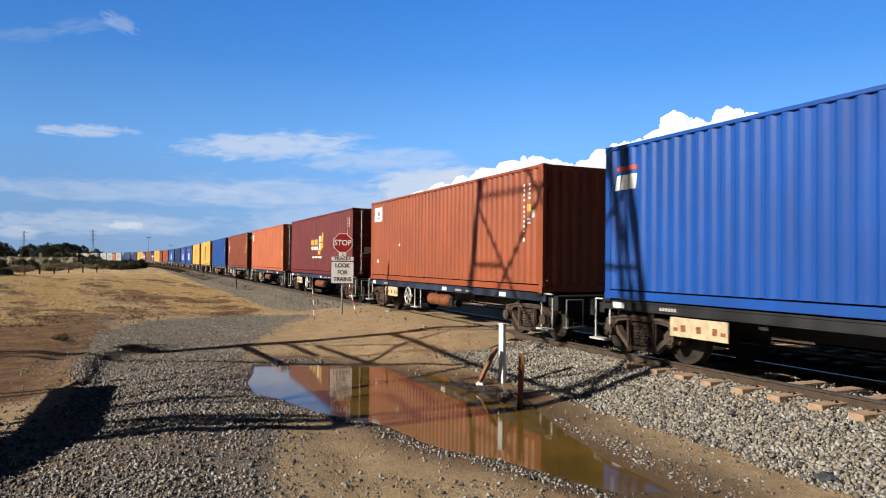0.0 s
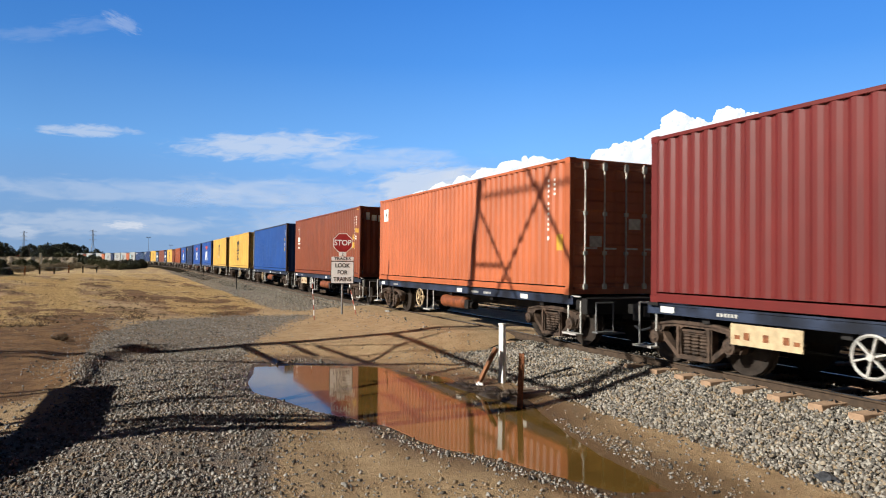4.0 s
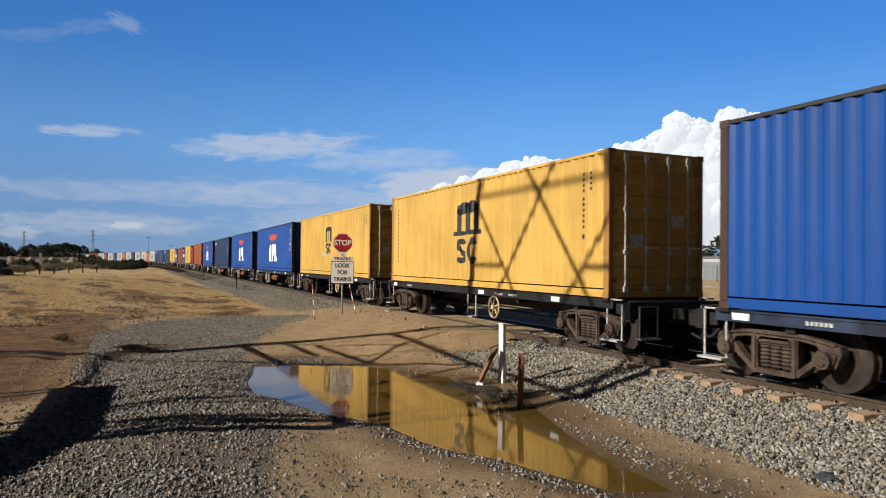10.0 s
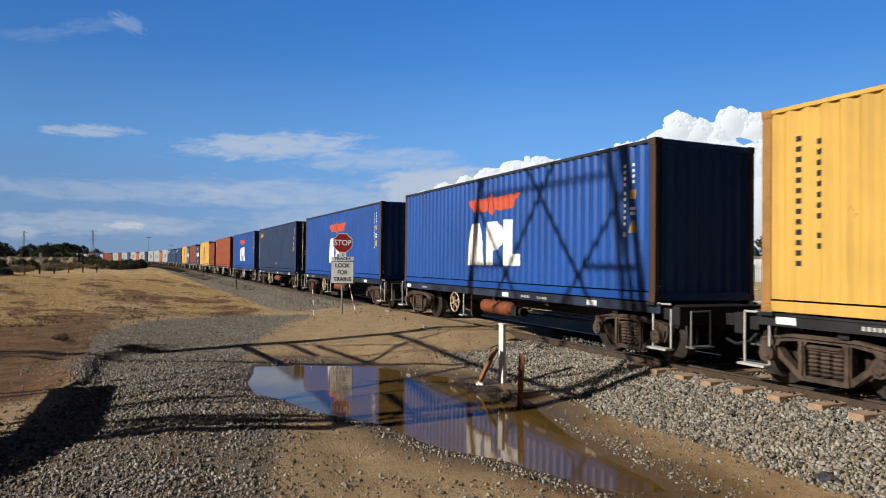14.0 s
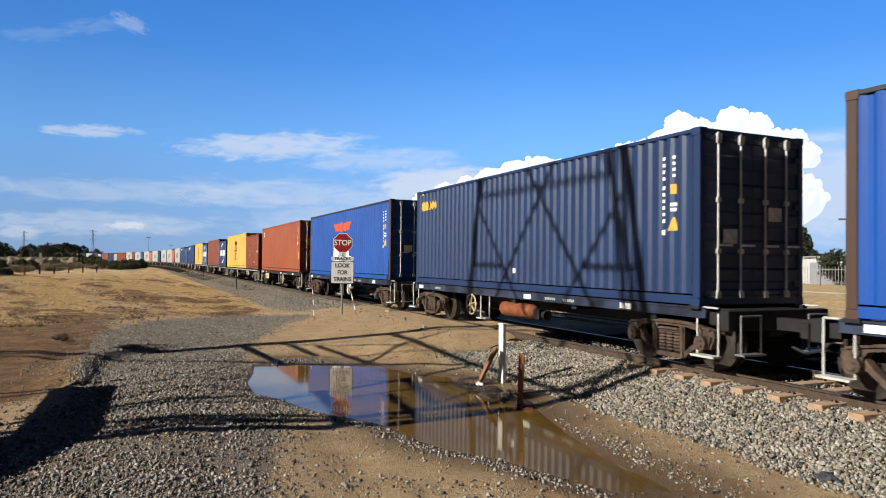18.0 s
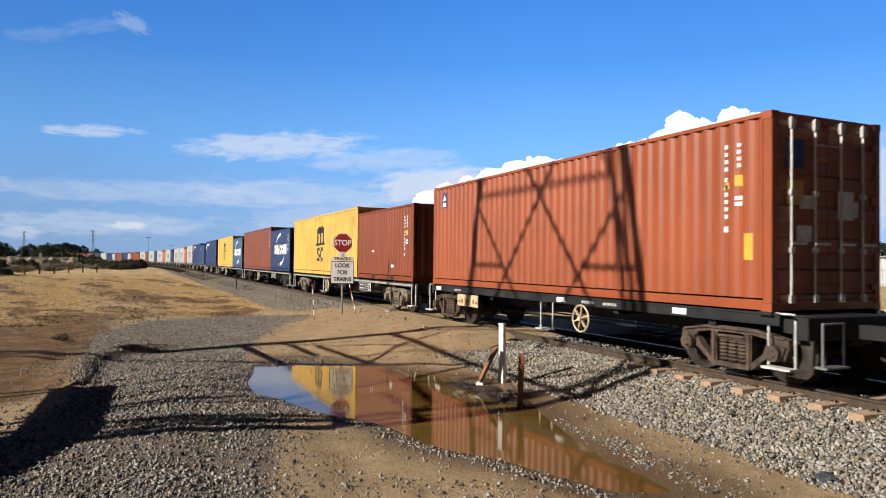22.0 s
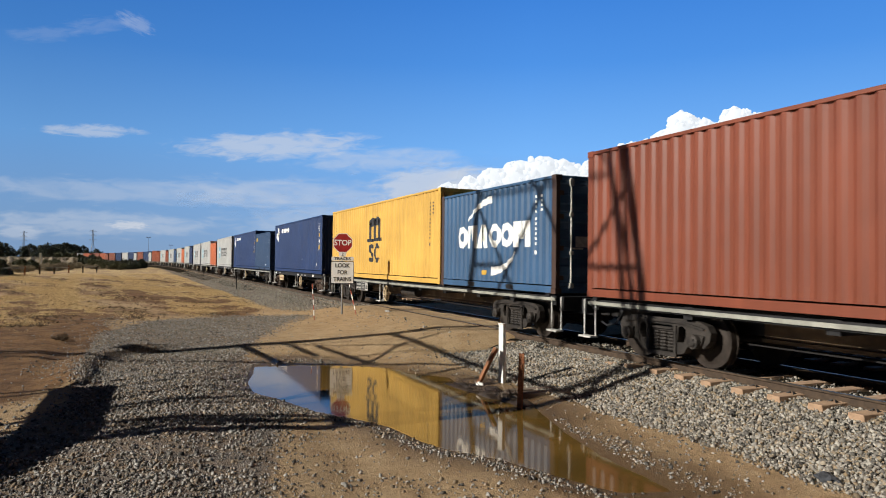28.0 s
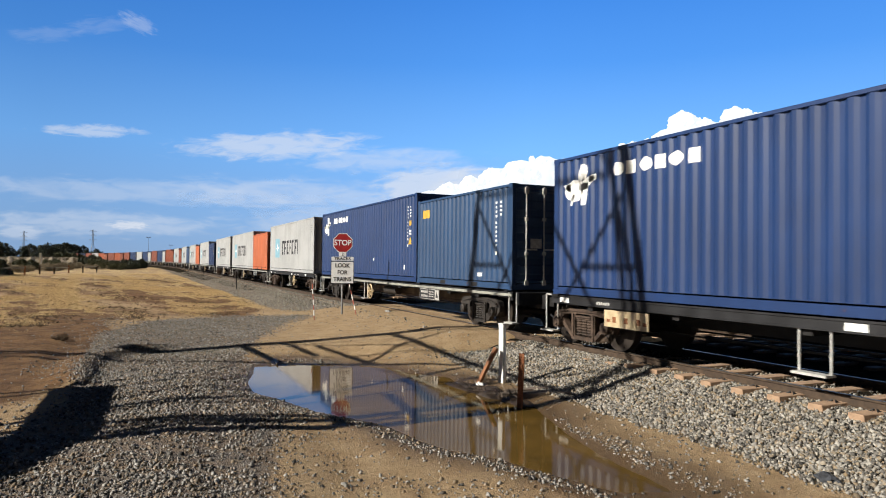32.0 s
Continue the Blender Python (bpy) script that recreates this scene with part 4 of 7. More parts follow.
def logo_p(ob, L, H, br):
    x = -L / 2 + 0.62
    marking("white_plate", [rect(x - 0.19, x + 0.19, H - 0.80, H - 0.36)], WHITE, ob, br, "white plate with a dark mark")
    marking("plate_mark", [rect(x - 0.06, x - 0.02, H - 0.68, H - 0.50), rect(x - 0.02, x + 0.08, H - 0.54, H - 0.50), rect(x - 0.02, x + 0.08, H - 0.62, H - 0.58), rect(x + 0.06, x + 0.1, H - 0.60, H - 0.52)], BLACK, ob, br, "", lift=0.006)
    marking("yellow_tag", [rect(L / 2 - 0.5, L / 2 - 0.3, 0.95, 1.3)], YELLOW, ob, br)


def logo_old_wing(ob, L, H, br):
    x = -L / 2 + 0.55
    marking("red_bar", [[(x - 0.25, H - 0.50), (x + 0.32, H - 0.50), (x + 0.32, H - 0.42), (x - 0.25, H - 0.42)]], RED_MARK, ob, br)
    marking("white_blocks", blocks(x - 0.30, H - 0.86, 0.17, 0.28, 0.03, 3, 0.05), WHITE, ob, br)


def logo_seaco(ob, L, H, br):
    x = -L / 2 + 0.35
    marking("yellow_blocks", [oval(x + 0.17 + 0.235 * k, H - 0.50, 0.125, 0.145, 0, 14) for k in range(5)] + [rect(x + 0.16 + 0.46, x + 0.24 + 0.46, H - 0.58, H - 0.36), rect(x - 0.05, x + 0.18, H - 0.14, H - 0.10)], YELLOW, ob, br, "yellow painted round marks")
    marking("white_plate", [rect(0.03, 0.2, 0.42, 0.54)], WHITE, ob, br)


def logo_fish(ob, L, H, br):
    x, z = -L / 2 + 0.85, H - 0.62
    q = lambda *p: [(x + a, z + b) for a, b in p]
    marking("white_emblem", [oval(x - 0.12, z - 0.12, 0.32, 0.23, 0, 16), oval(x + 0.14, z + 0.22, 0.15, 0.2, -30, 14), oval(x + 0.26, z, 0.28, 0.11, 20, 14), q((-0.56, 0.02), (-0.28, -0.14), (-0.28, 0.04)),
                             q((0.12, -0.44), (0.24, -0.44), (0.34, 0.02), (0.16, 0.02)), q((0.34, 0.12), (0.58, 0.18), (0.60, 0.06), (0.4, 0.0)), q((-0.3, -0.42), (-0.18, -0.42), (-0.08, -0.2), (-0.24, -0.2))], WHITE, ob, br, "white painted animal emblem")
    z += 0.12
    marking("white_blocks", [oval(x + 1.28 + 0.385 * k, z + 0.06, 0.165, 0.13, 0, 16) for k in (0, 2, 4)] + [rect(x + 1.15 + 0.385 * k, x + 1.42 + 0.385 * k, z - 0.07, z + 0.18) for k in (1, 3, 5)], WHITE, ob, br, "row of white painted blocks")
    marking("white_plates", [rect(1.6, 1.8, 0.7, 0.8), rect(4.9, 5.05, 0.4, 0.55)], WHITE, ob, br)
    eb = wave(2 * W2, 0.15, 0.262, 0.046)
    marking("white_end_blocks", [rect(-0.62 + 0.27 * k, -0.46 + 0.27 * k, 2.56, 2.70) for k in range(6)], WHITE, ob, eb, "white painted blocks", "y", L / 2 - 0.012)


def swoosh(p0, p1, p2, w0, w1, n=9):
    """A tapering painted stroke along a bent line."""
    p0, p1, p2 = Vector(p0), Vector(p1), Vector(p2)
    row = []
    for k in range(n + 1):
        t = k / n
        c = (1 - t) ** 2 * p0 + 2 * t * (1 - t) * p1 + t * t * p2
        d = ((1 - t) * (p1 - p0) + t * (p2 - p1)).normalized() * (w0 + (w1 - w0) * t) / 2
        row.append(((c.x - d.y, c.y + d.x), (c.x + d.y, c.y - d.x)))
    return [[a[0], a[1], b[1], b[0]] for a, b in zip(row, row[1:])]


def logo_arcs(ob, L, H, br):
    z, h = 1.36, 0.31
    sh = lambda x: -1.94 + (x + 2.45) * 0.93
    q = lambda x0, x1, lean0, lean1: [(x0, z - h), (x1, z - h), (x1 + lean1, z + h), (x0 + lean0, z + h)]
    marking("white_blocks", [[(sh(a), b) for a, b in p] for p in (q(-1.80, -1.62, 0.02, 0.02), [(-1.60, z + h), (-1.52, z - 0.1), (-1.42, z - 0.1), (-1.48, z + h)], [(-1.34, z + h), (-1.46, z + h), (-1.42, z - 0.1), (-1.40, z - 0.1)], q(-1.34, -1.17, -0.01, -0.02), q(-1.14, -0.90, 0.18, 0.22), q(-0.74, -0.50, -0.18, -0.18), [(-0.95, z - 0.12), (-0.7, z - 0.12), (-0.72, z + 0.02), (-0.9, z + 0.02)],
                             q(0.90, 1.12, 0.02, 0.02), [(1.14, z + h), (1.24, z - 0.12), (1.34, z - 0.12), (1.30, z + h)], [(1.46, z + h), (1.32, z + h), (1.34, z - 0.12), (1.37, z - 0.12)], q(1.48, 1.70, -0.02, -0.02))], WHITE, ob, br, "white painted block")
    for x, w, a0, a1 in ((-2.12, 0.33, 0, 360), (-0.12, 0.34, 0, 360), (0.54, 0.34, 0, 360)):
        marking("white_ring", [[(sh(x + w * f * math.cos(t)), z + h * f * math.sin(t)) for f, t in ((1, t0), (1, t1), (0.42, t1), (0.42, t0))] for t0, t1 in ((radians(a0 + (a1 - a0) * k / 12), radians(a0 + (a1 - a0) * (k + 1) / 12)) for k in range(12))], WHITE, ob, br, "white painted ring")
    marking("white_arc", swoosh((-1.28, 1.80), (-0.85, 2.22), (0.04, 2.31), 0.05, 0.20), WHITE, ob, br, "white painted arc")
    marking("white_arc", swoosh((0.0, 0.45), (0.85, 0.45), (1.27, 0.94), 0.24, 0.05), WHITE, ob, br, "white painted arc")
    marking("yellow_plate", [rect(-0.49, -0.23, 0.35, 0.47)], YELLOW, ob, br)


def logo_scuff(ob, L, H, br):
    """A small pale plate among scuffs."""
    marking("white_plate", [rect(0.5, 0.66, 0.62, 0.72)], WHITE, ob, br)


def logo_spots(ob, L, H, br):
    """Small pale plates low on the side."""
    marking("white_plates", [rect(-1.30, -1.20, 1.02, 1.10), rect(-1.16, -1.06, 1.02, 1.10), rect(0.88, 1.10, 0.46, 0.56)], WHITE, ob, br)


def logo_star(ob, L, H, br):
    z = 1.45
    marking("black_blocks", [rect(-2.2 + 0.72 * k, -2.2 + 0.72 * k + 0.2, z - 0.42, z + 0.42) for k in range(7)] + [rect(-2.2 + 0.72 * k, -2.2 + 0.72 * k + 0.52, z + 0.26, z + 0.42) for k in range(6)] + [rect(-2.2 + 0.72 * k, -2.2 + 0.72 * k + 0.45, z - 0.42 + 0.3 * (k % 2), z - 0.26 + 0.3 * (k % 2)) for k in range(6)], BLACK, ob, br, "row of black painted blocks")
    marking("pale_blue_star", [rect(-4.3, -2.9, z - 0.6, z + 0.6)], SKY_MARK, ob, br, "pale blue painted square")
    marking("white_star", [[(-3.6, z + 0.45), (-3.7, z + 0.1), (-3.5, z + 0.1)], [(-3.6, z - 0.45), (-3.7, z + 0.1), (-3.5, z + 0.1)], [(-4.05, z), (-3.6, z + 0.14), (-3.6, z - 0.1)], [(-3.15, z), (-3.6, z + 0.14), (-3.6, z - 0.1)]], WHITE, ob, br, "", lift=0.006)


def logo_flag(ob, L, H, br):
    x = -L / 2 + 0.72
    marking("blue_plate", [rect(x - 0.16, x + 0.16, H - 0.66, H - 0.20)], plain("plate_blue", (0.0195, 0.039, 0.1625)), ob, br, "blue plate with a white flag shape")
    marking("yellow_tag", [rect(L / 2 - 0.52, L / 2 - 0.36, 0.75, 1.15)], YELLOW, ob, br)
    marking("warning_tag", [[(L / 2 - 0.92, 1.85), (L / 2 - 0.78, 1.85), (L / 2 - 0.85, 2.02)]], YELLOW, ob, br)
    for name, y, z, w, h, mat in (("blue_plate", -0.72, 2.32, 0.19, 0.22, plain("plate_blue", (0.0195, 0.039, 0.1625))), ("yellow_plate", -0.72, 1.75, 0.17, 0.18, YELLOW), ("pale_plate", -0.45, 1.62, 0.18, 0.1, PALE), ("pale_plate", 0.4, 1.6, 0.18, 0.22, PALE)):
        part(name, boxed((L / 2 - 0.012, L / 2 - 0.004, y - w, y + w, z - h, z + h)), mat, ob)
    marking("plate_mark", [rect(x - 0.1, x + 0.1, H - 0.62, H - 0.5), [(x - 0.05, H - 0.45), (x + 0.12, H - 0.42), (x + 0.05, H - 0.28)]], WHITE, ob, br, "", lift=0.006)


def logo_tag(ob, L, H, br):
    x = -L / 2 + 0.62
    marking("yellow_plate", [rect(x - 0.3, x + 0.32, H - 0.58, H - 0.32)], YELLOW, ob, br, "yellow plate")
    marking("white_plate", [rect(1.2, 1.42, 0.3, 0.4)], WHITE, ob, br)


LOGOS = {"wing_rear": lambda ob, L, H, br: logo_wing(ob, L, H, br, -0.28), "scuff": logo_scuff, "spots": logo_spots, "lines": logo_lines, "small_lines": logo_small_lines, "wing": logo_wing, "caru": logo_caru, "tex": logo_tex, "plate": logo_plate, "p": logo_p,
         "old_wing": logo_old_wing, "seaco": logo_seaco, "fish": logo_fish, "arcs": logo_arcs, "star": logo_star, "flag": logo_flag, "tag": logo_tag}


# ---------------------------------------------------------------- wagons
def wheelset_mesh():
    bm = bmesh.new()
    tube(bm, (0, -0.95, 0), (0, 0.95, 0), 0.08, n=12)
    for s in (-1, 1):
        y = s * 0.7175
        tube(bm, (0, y - 0.06, 0), (0, y + 0.06, 0), 0.46, n=28)
        tube(bm, (0, y - s * 0.06, 0), (0, y - s * 0.09, 0), 0.485, n=28)
        tube(bm, (0, y + s * 0.06, 0), (0, y + s * 0.075, 0), 0.39, 0.30, n=28)
        tube(bm, (0, y + s * 0.06, 0), (0, y + s * 0.13, 0), 0.15, n=14)
        for k in range(3):
            a = k * math.tau / 3
            box(bm, 0.24 * math.cos(a) - 0.03, 0.24 * math.cos(a) + 0.03, y + s * 0.075 - 0.004, y + s * 0.075 + 0.004, 0.24 * math.sin(a) - 0.03, 0.24 * math.sin(a) + 0.03)
    return mesh_of("wheelset", bm, WHEEL)


def pierced(bm, outer, holes, y0, y1):
    """A thick plate in x,z with openings through it."""
    edges = []
    for loop in [outer, *holes]:
        vs = [bm.verts.new((x, y0, z)) for x, z in loop]
        edges += [bm.edges.new((vs[k], vs[(k + 1) % len(vs)])) for k in range(len(vs))]
    got = bmesh.ops.triangle_fill(bm, use_beauty=True, use_dissolve=False, edges=edges)
    faces = [g for g in got["geom"] if isinstance(g, bmesh.types.BMFace)]
    out = bmesh.ops.extrude_face_region(bm, geom=faces)
    for v in out["geom"]:
        if isinstance(v, bmesh.types.BMVert):
            v.co.y = y1


def side_frame_mesh(mat):
    """A cast bogie side: windows beside the spring nest, axle boxes at the ends."""
    bm = bmesh.new()
    both = lambda pts: pts + [(-x, z) for x, z in pts[::-1]]
    if mat is BOGIE:
        outer = both([(0.30, 0.13), (0.40, 0.16), (0.70, 0.40), (0.73, 0.35), (0.96, 0.35), (1.05, 0.56), (1.02, 0.66), (0.80, 0.71), (0.50, 0.77), (0.20, 0.78)])
        window = [(0.39, 0.26), (0.60, 0.42), (0.73, 0.57), (0.68, 0.64), (0.39, 0.68)]
    else:
        outer = both([(0.30, 0.17), (0.52, 0.22), (0.64, 0.37), (0.80, 0.34), (0.98, 0.36), (1.10, 0.48), (1.12, 0.62), (1.05, 0.73), (0.85, 0.79), (0.45, 0.81), (0.2, 0.80)])
        window = [(0.38, 0.40), (0.52, 0.40), (0.58, 0.52), (0.56, 0.64), (0.48, 0.69), (0.40, 0.66)]
    nest = [(-0.28, 0.21), (0.28, 0.21), (0.30, 0.62), (0.24, 0.68), (-0.24, 0.68), (-0.30, 0.62)]
    pierced(bm, outer, [window, [(-x, z) for x, z in window], nest], -0.07, 0.07)
    for s in (-1, 1):
        outline(bm, [(s * 0.31, 0.20), (s * 0.37, 0.20), (s * 0.37, 0.68), (s * 0.31, 0.68)], -0.10, -0.06)
        outline(bm, [(s * 0.74, 0.37), (s * 0.94, 0.37), (s * 1.0, 0.56), (s * 0.72, 0.58)], -0.11, -0.06)
        tube(bm, (s * 0.83, -0.07, 0.46), (s * 0.83, -0.19, 0.46), 0.12, n=14)
        tube(bm, (s * 0.83, -0.19, 0.46), (s * 0.83, -0.21, 0.46), 0.095, 0.06, n=14)
        for z in (0.42, 0.50):
            tube(bm, (s * 0.83 + 0.05, -0.205, z), (s * 0.83 + 0.05, -0.225, z), 0.014, n=6)
    outline(bm, [(-0.97, 0.655), (-0.5, 0.725), (0.5, 0.725), (0.97, 0.655), (0.98, 0.685), (0.5, 0.765), (-0.5, 0.765), (-0.98, 0.685)], -0.10, -0.06)
    outline(bm, [(-0.36, 0.14), (0.36, 0.14), (0.38, 0.20), (-0.38, 0.20)], -0.10, -0.06)
    return mesh_of("side_frame", bm, mat)


def spring_mesh(mat):
    """One coil spring, its turns as rings of one body."""
    bm = bmesh.new()
    prev = None
    for k in range(13):
        r = 0.088 if k % 2 else 0.066
        ring = [bm.verts.new((r * math.cos(a * math.tau / 10), r * math.sin(a * math.tau / 10), 0.225 + 0.028 * k)) for a in range(10)]
        if prev:
            for a in range(10):
                bm.faces.new((prev[a], prev[(a + 1) % 10], ring[(a + 1) % 10], ring[a]))
        prev = ring
    return mesh_of("spring", bm, mat)


def brake_wheel(parent, m, mat):
    """A handbrake wheel: rim, hub and six spokes."""
    n, R, r = 24, 0.27, 0.022
    bm = bmesh.new()
    ring = [[bm.verts.new(((R + r * math.cos(b)) * math.cos(a), r * math.sin(b), (R + r * math.cos(b)) * math.sin(a))) for b in (0, 1.57, 3.14, 4.71)] for a in (k * math.tau / n for k in range(n))]
    for k in range(n):
        for j in range(4):
            bm.faces.new((ring[k][j], ring[k][(j + 1) % 4], ring[(k + 1) % n][(j + 1) % 4], ring[(k + 1) % n][j]))
    w = hung("handbrake_wheel", mesh_of("handbrake_wheel", bm, mat), parent, m, "pale spoked handbrake wheel")
    bm = bmesh.new()
    tube(bm, (0, -0.05, 0), (0, 0.16, 0), 0.05, n=10)
    part("hub", bm, mat, w)
    bm = bmesh.new()
    beam(bm, (0.04, 0, 0), (R, 0, 0), 0.04, 0.024)
    me = mesh_of("spoke", bm, mat)
    for k in range(6):
        hung("spoke", me, w, pose(0, 0, 0, 0, -60 * k - 17, 0))


WHEELSET = wheelset_mesh()
SIDE_FRAME = {m.name: side_frame_mesh(m) for m in (BOGIE, BOGIE_PALE, BOGIE_BLACK)}
SPRING = {m.name: spring_mesh(m) for m in (BOGIE, BOGIE_PALE, BOGIE_BLACK)}
SPRING_CAP = {m.name: mesh_of("spring_cap", boxed((-0.26, 0.26, -0.06, 0.06, 0.565, 0.64), (-0.25, 0.25, -0.09, -0.05, 0.60, 0.635)), m, 0.008) for m in (BOGIE, BOGIE_PALE, BOGIE_BLACK)}
WHEELS = []


def bogie(parent, x, mat=BOGIE):
    b = hung("bogie", mesh_of("bolster", boxed((-0.28, 0.28, -0.92, 0.92, 0.52, 0.80), (-0.18, 0.18, -0.3, 0.3, 0.80, 0.89), (-1.0, 1.0, -0.06, 0.06, 0.30, 0.36)), STEEL_DARK), parent, pose(x, 0, RAIL_Z))
    for s in (-1, 1):
        hung("side_frame", SIDE_FRAME[mat.name], b, pose(0, s * 0.99, 0, 0, 0, 0 if s < 0 else 180))
        for e in (-0.18, 0.0, 0.18):
            hung("spring", SPRING[mat.name], b, pose(e, s * 0.99, 0))
        hung("spring_cap", SPRING_CAP[mat.name], b, pose(0, s * 0.99, 0))
    for e in (-0.83, 0.83):
        hung("wheelset", WHEELSET, b, pose(e, 0, 0.46))
    return b


def coupler(parent, x, s):
    bm = boxed((0, 0.75, -0.09, 0.09, 0.78, 0.98), (0.62, 0.92, -0.17, 0.17, 0.70, 0.93), (-0.35, 0.12, -0.22, 0.22, 0.70, 1.04))
    outline(bm, [(0.80, 0.74), (1.02, 0.78), (1.02, 0.98), (0.80, 0.93)], -0.16, -0.02)
    c = hung("coupler", mesh_of("coupler", bm, STEEL_DARK), parent, pose(x, 0, 0, 0, 0, 0 if s > 0 else 180))
    bm = bmesh.new()
    pts = [Vector((0.35, 0.32, 0.80)), Vector((0.55, 0.36, 0.58)), Vector((0.85, 0.33, 0.50)), Vector((1.1, 0.28, 0.56))]
    for p, q in zip(pts, pts[1:]):
        tube(bm, p, q, 0.025, n=7)
    part("brake_hose", bm, BLACK, c)


def ladder(bm, x, y, top, low, w=0.36):
    """A hanging bent-bar step."""
    for e in (0, w):
        tube(bm, (x + e, y, top), (x + e, y, low), 0.018, n=7)
    box(bm, x - 0.02, x + w + 0.02, y - 0.14, y + 0.05, low - 0.02, low + 0.015)


def wagon_short(label, sill=SILL, board=True, tank=True, spokes=PALE, wheel_at=-2.1):
    """A flat wagon for one long container."""
    ob = thing("flat_wagon", label, "wagon", "wagons of the train")
    half = 6.55
    part("deck", boxed((-half, half, -0.75, 0.75, 0.98, 1.10), (-half, half, -0.17, 0.17, 0.66, 1.02), *[(x - 0.08, x + 0.08, -1.12, 1.12, 0.86, 1.06) for x in (-6.3, -4.9, -2.5, 0, 2.5, 4.9, 6.3)]), STEEL_DARK, ob)
    for s in (-1, 1):
        bm = bmesh.new()
        ends = []
        for x in (-half + 0.35, half - 0.35):
            ends.append([bm.verts.new((x, s * (1.13 + y), z)) for y, z in ((0.07, 0.955), (0.07, 0.972), (0.055, 0.976), (0.055, 1.10), (0.07, 1.105), (0.07, 1.135), (-0.07, 1.135), (-0.07, 0.955))])
        for k in range(8):
            bm.faces.new((ends[0][k], ends[0][(k + 1) % 8], ends[1][(k + 1) % 8], ends[1][k]))
        bm.faces.new(ends[0])
        bm.faces.new(ends[1])
        part("side_sill", bm, sill, ob, "scuffed side sill")
        for x in (-5.7, 0.75, 4.25):
            part("white_plate", boxed((x - 0.16, x + 0.16, s * 1.192 - 0.006, s * 1.192 + 0.006, 0.985, 1.09)), WHITE, ob)
        bm = boxed(*[(x + k * 0.07, x + k * 0.07 + 0.045, s * 1.19 - 0.005, s * 1.19 + 0.005, 1.005, 1.06) for x in (-4.6, 1.5, 2.2) for k in range(6)])
        tagged(part("sill_stencil", bm, PALE, ob, "row of small pale marks"), kind="stuff")
        for e in (-1, 1):
            bm = bmesh.new()
            box(bm, e * 6.0 - 0.12, e * 6.0 + 0.12, s * 1.13 - 0.12, s * 1.13 + 0.12, 1.10, 1.15)
            part("container_lock", bm, STEEL_DARK, ob)
            bm = bmesh.new()
            x0 = e * 6.22 - 0.22
            ladder(bm, x0, s * 1.16, 1.05, 0.36, 0.44)
            tube(bm, (x0, s * 1.16, 1.05), (x0, s * 1.16, 1.13), 0.018, n=7)
            tube(bm, (x0, s * 1.16, 1.13), (x0 + 0.44, s * 1.16, 1.13), 0.018, n=7)
            part("step", bm, PALE, ob, "hanging bent steel step")
    for e in (-1, 1):
        part("end_beam", boxed((e * half - 0.1, e * half + 0.08, -1.15, 1.15, 0.78, 1.10)), STEEL_DARK, ob, bevel=0.01)
        bogie(ob, e * 5.22)
        coupler(ob, e * (half - 0.05), e)
    for s in (-1, 1):
        brake_wheel(ob, pose(wheel_at, s * 1.22, 0.69, 0, 0, 0 if s < 0 else 180), spokes)
        bm = bmesh.new()
        ladder(bm, wheel_at + 0.44 if tank else wheel_at - 1.6, s * 1.15, 0.96, 0.36, 0.48)
        part("step", bm, PALE, ob, "hanging bent steel step")
        if board:
            bm = boxed((-4.28, -3.04, s * 1.235 - 0.012, s * 1.235 + 0.012, 0.61, 0.93))
            bd = part("board", bm, CREAM, ob, "cream board with dark marks")
            tagged(part("board_stencil", boxed(*[(-4.2 + 0.17 * k, -4.1 + 0.17 * k, s * 1.25 - 0.002, s * 1.25 + 0.002, 0.70, 0.76 + 0.05 * (k % 2)) for k in (0, 1, 3, 5, 6)]), RUST, bd), kind="stuff")
    if tank:
        for s in (-1,):
            bm = bmesh.new()
            tube(bm, (-0.7, s * 0.95, 0.67), (0.7, s * 0.95, 0.67), 0.18, n=18)
            for x, d in ((-0.7, -1), (0.7, 1)):
                tube(bm, (x, s * 0.95, 0.67), (x + d * 0.07, s * 0.95, 0.67), 0.18, 0.10, n=18)
            part("air_tank", bm, ORANGE, ob, "orange air tank")
            bm = bmesh.new()
            tube(bm, (0.78, s * 0.95, 0.62), (1.25, s * 0.95, 0.62), 0.11, n=12)
            part("brake_valve", bm, STEEL_DARK, ob)
            part("valve_box", boxed((0.9, 1.12, s * 0.95 - 0.16, s * 0.95 + 0.05, 0.52, 0.76)), STEEL_DARK, ob, bevel=0.01)
    for s in (-1, 1):
        bm = bmesh.new()
        for y in (0.55, 0.98):
            tube(bm, (6.72, s * y, 1.02), (6.72, s * y, 0.42), 0.018, n=7)
        box(bm, 6.62, 6.80, s * 0.765 - 0.24, s * 0.765 + 0.24, 0.40, 0.43)
        tube(bm, (6.72, s * 0.55, 1.02), (6.72, s * 0.98, 1.02), 0.018, n=7)
        part("end_step", bm, GALV, ob, "bent steel step on the wagon end")
    for y in (-0.4, 0.4):
        part("brake_rod", boxed((-3.6, 3.6, y - 0.02, y + 0.02, 0.52, 0.55)), STEEL_DARK, ob)
    return ob


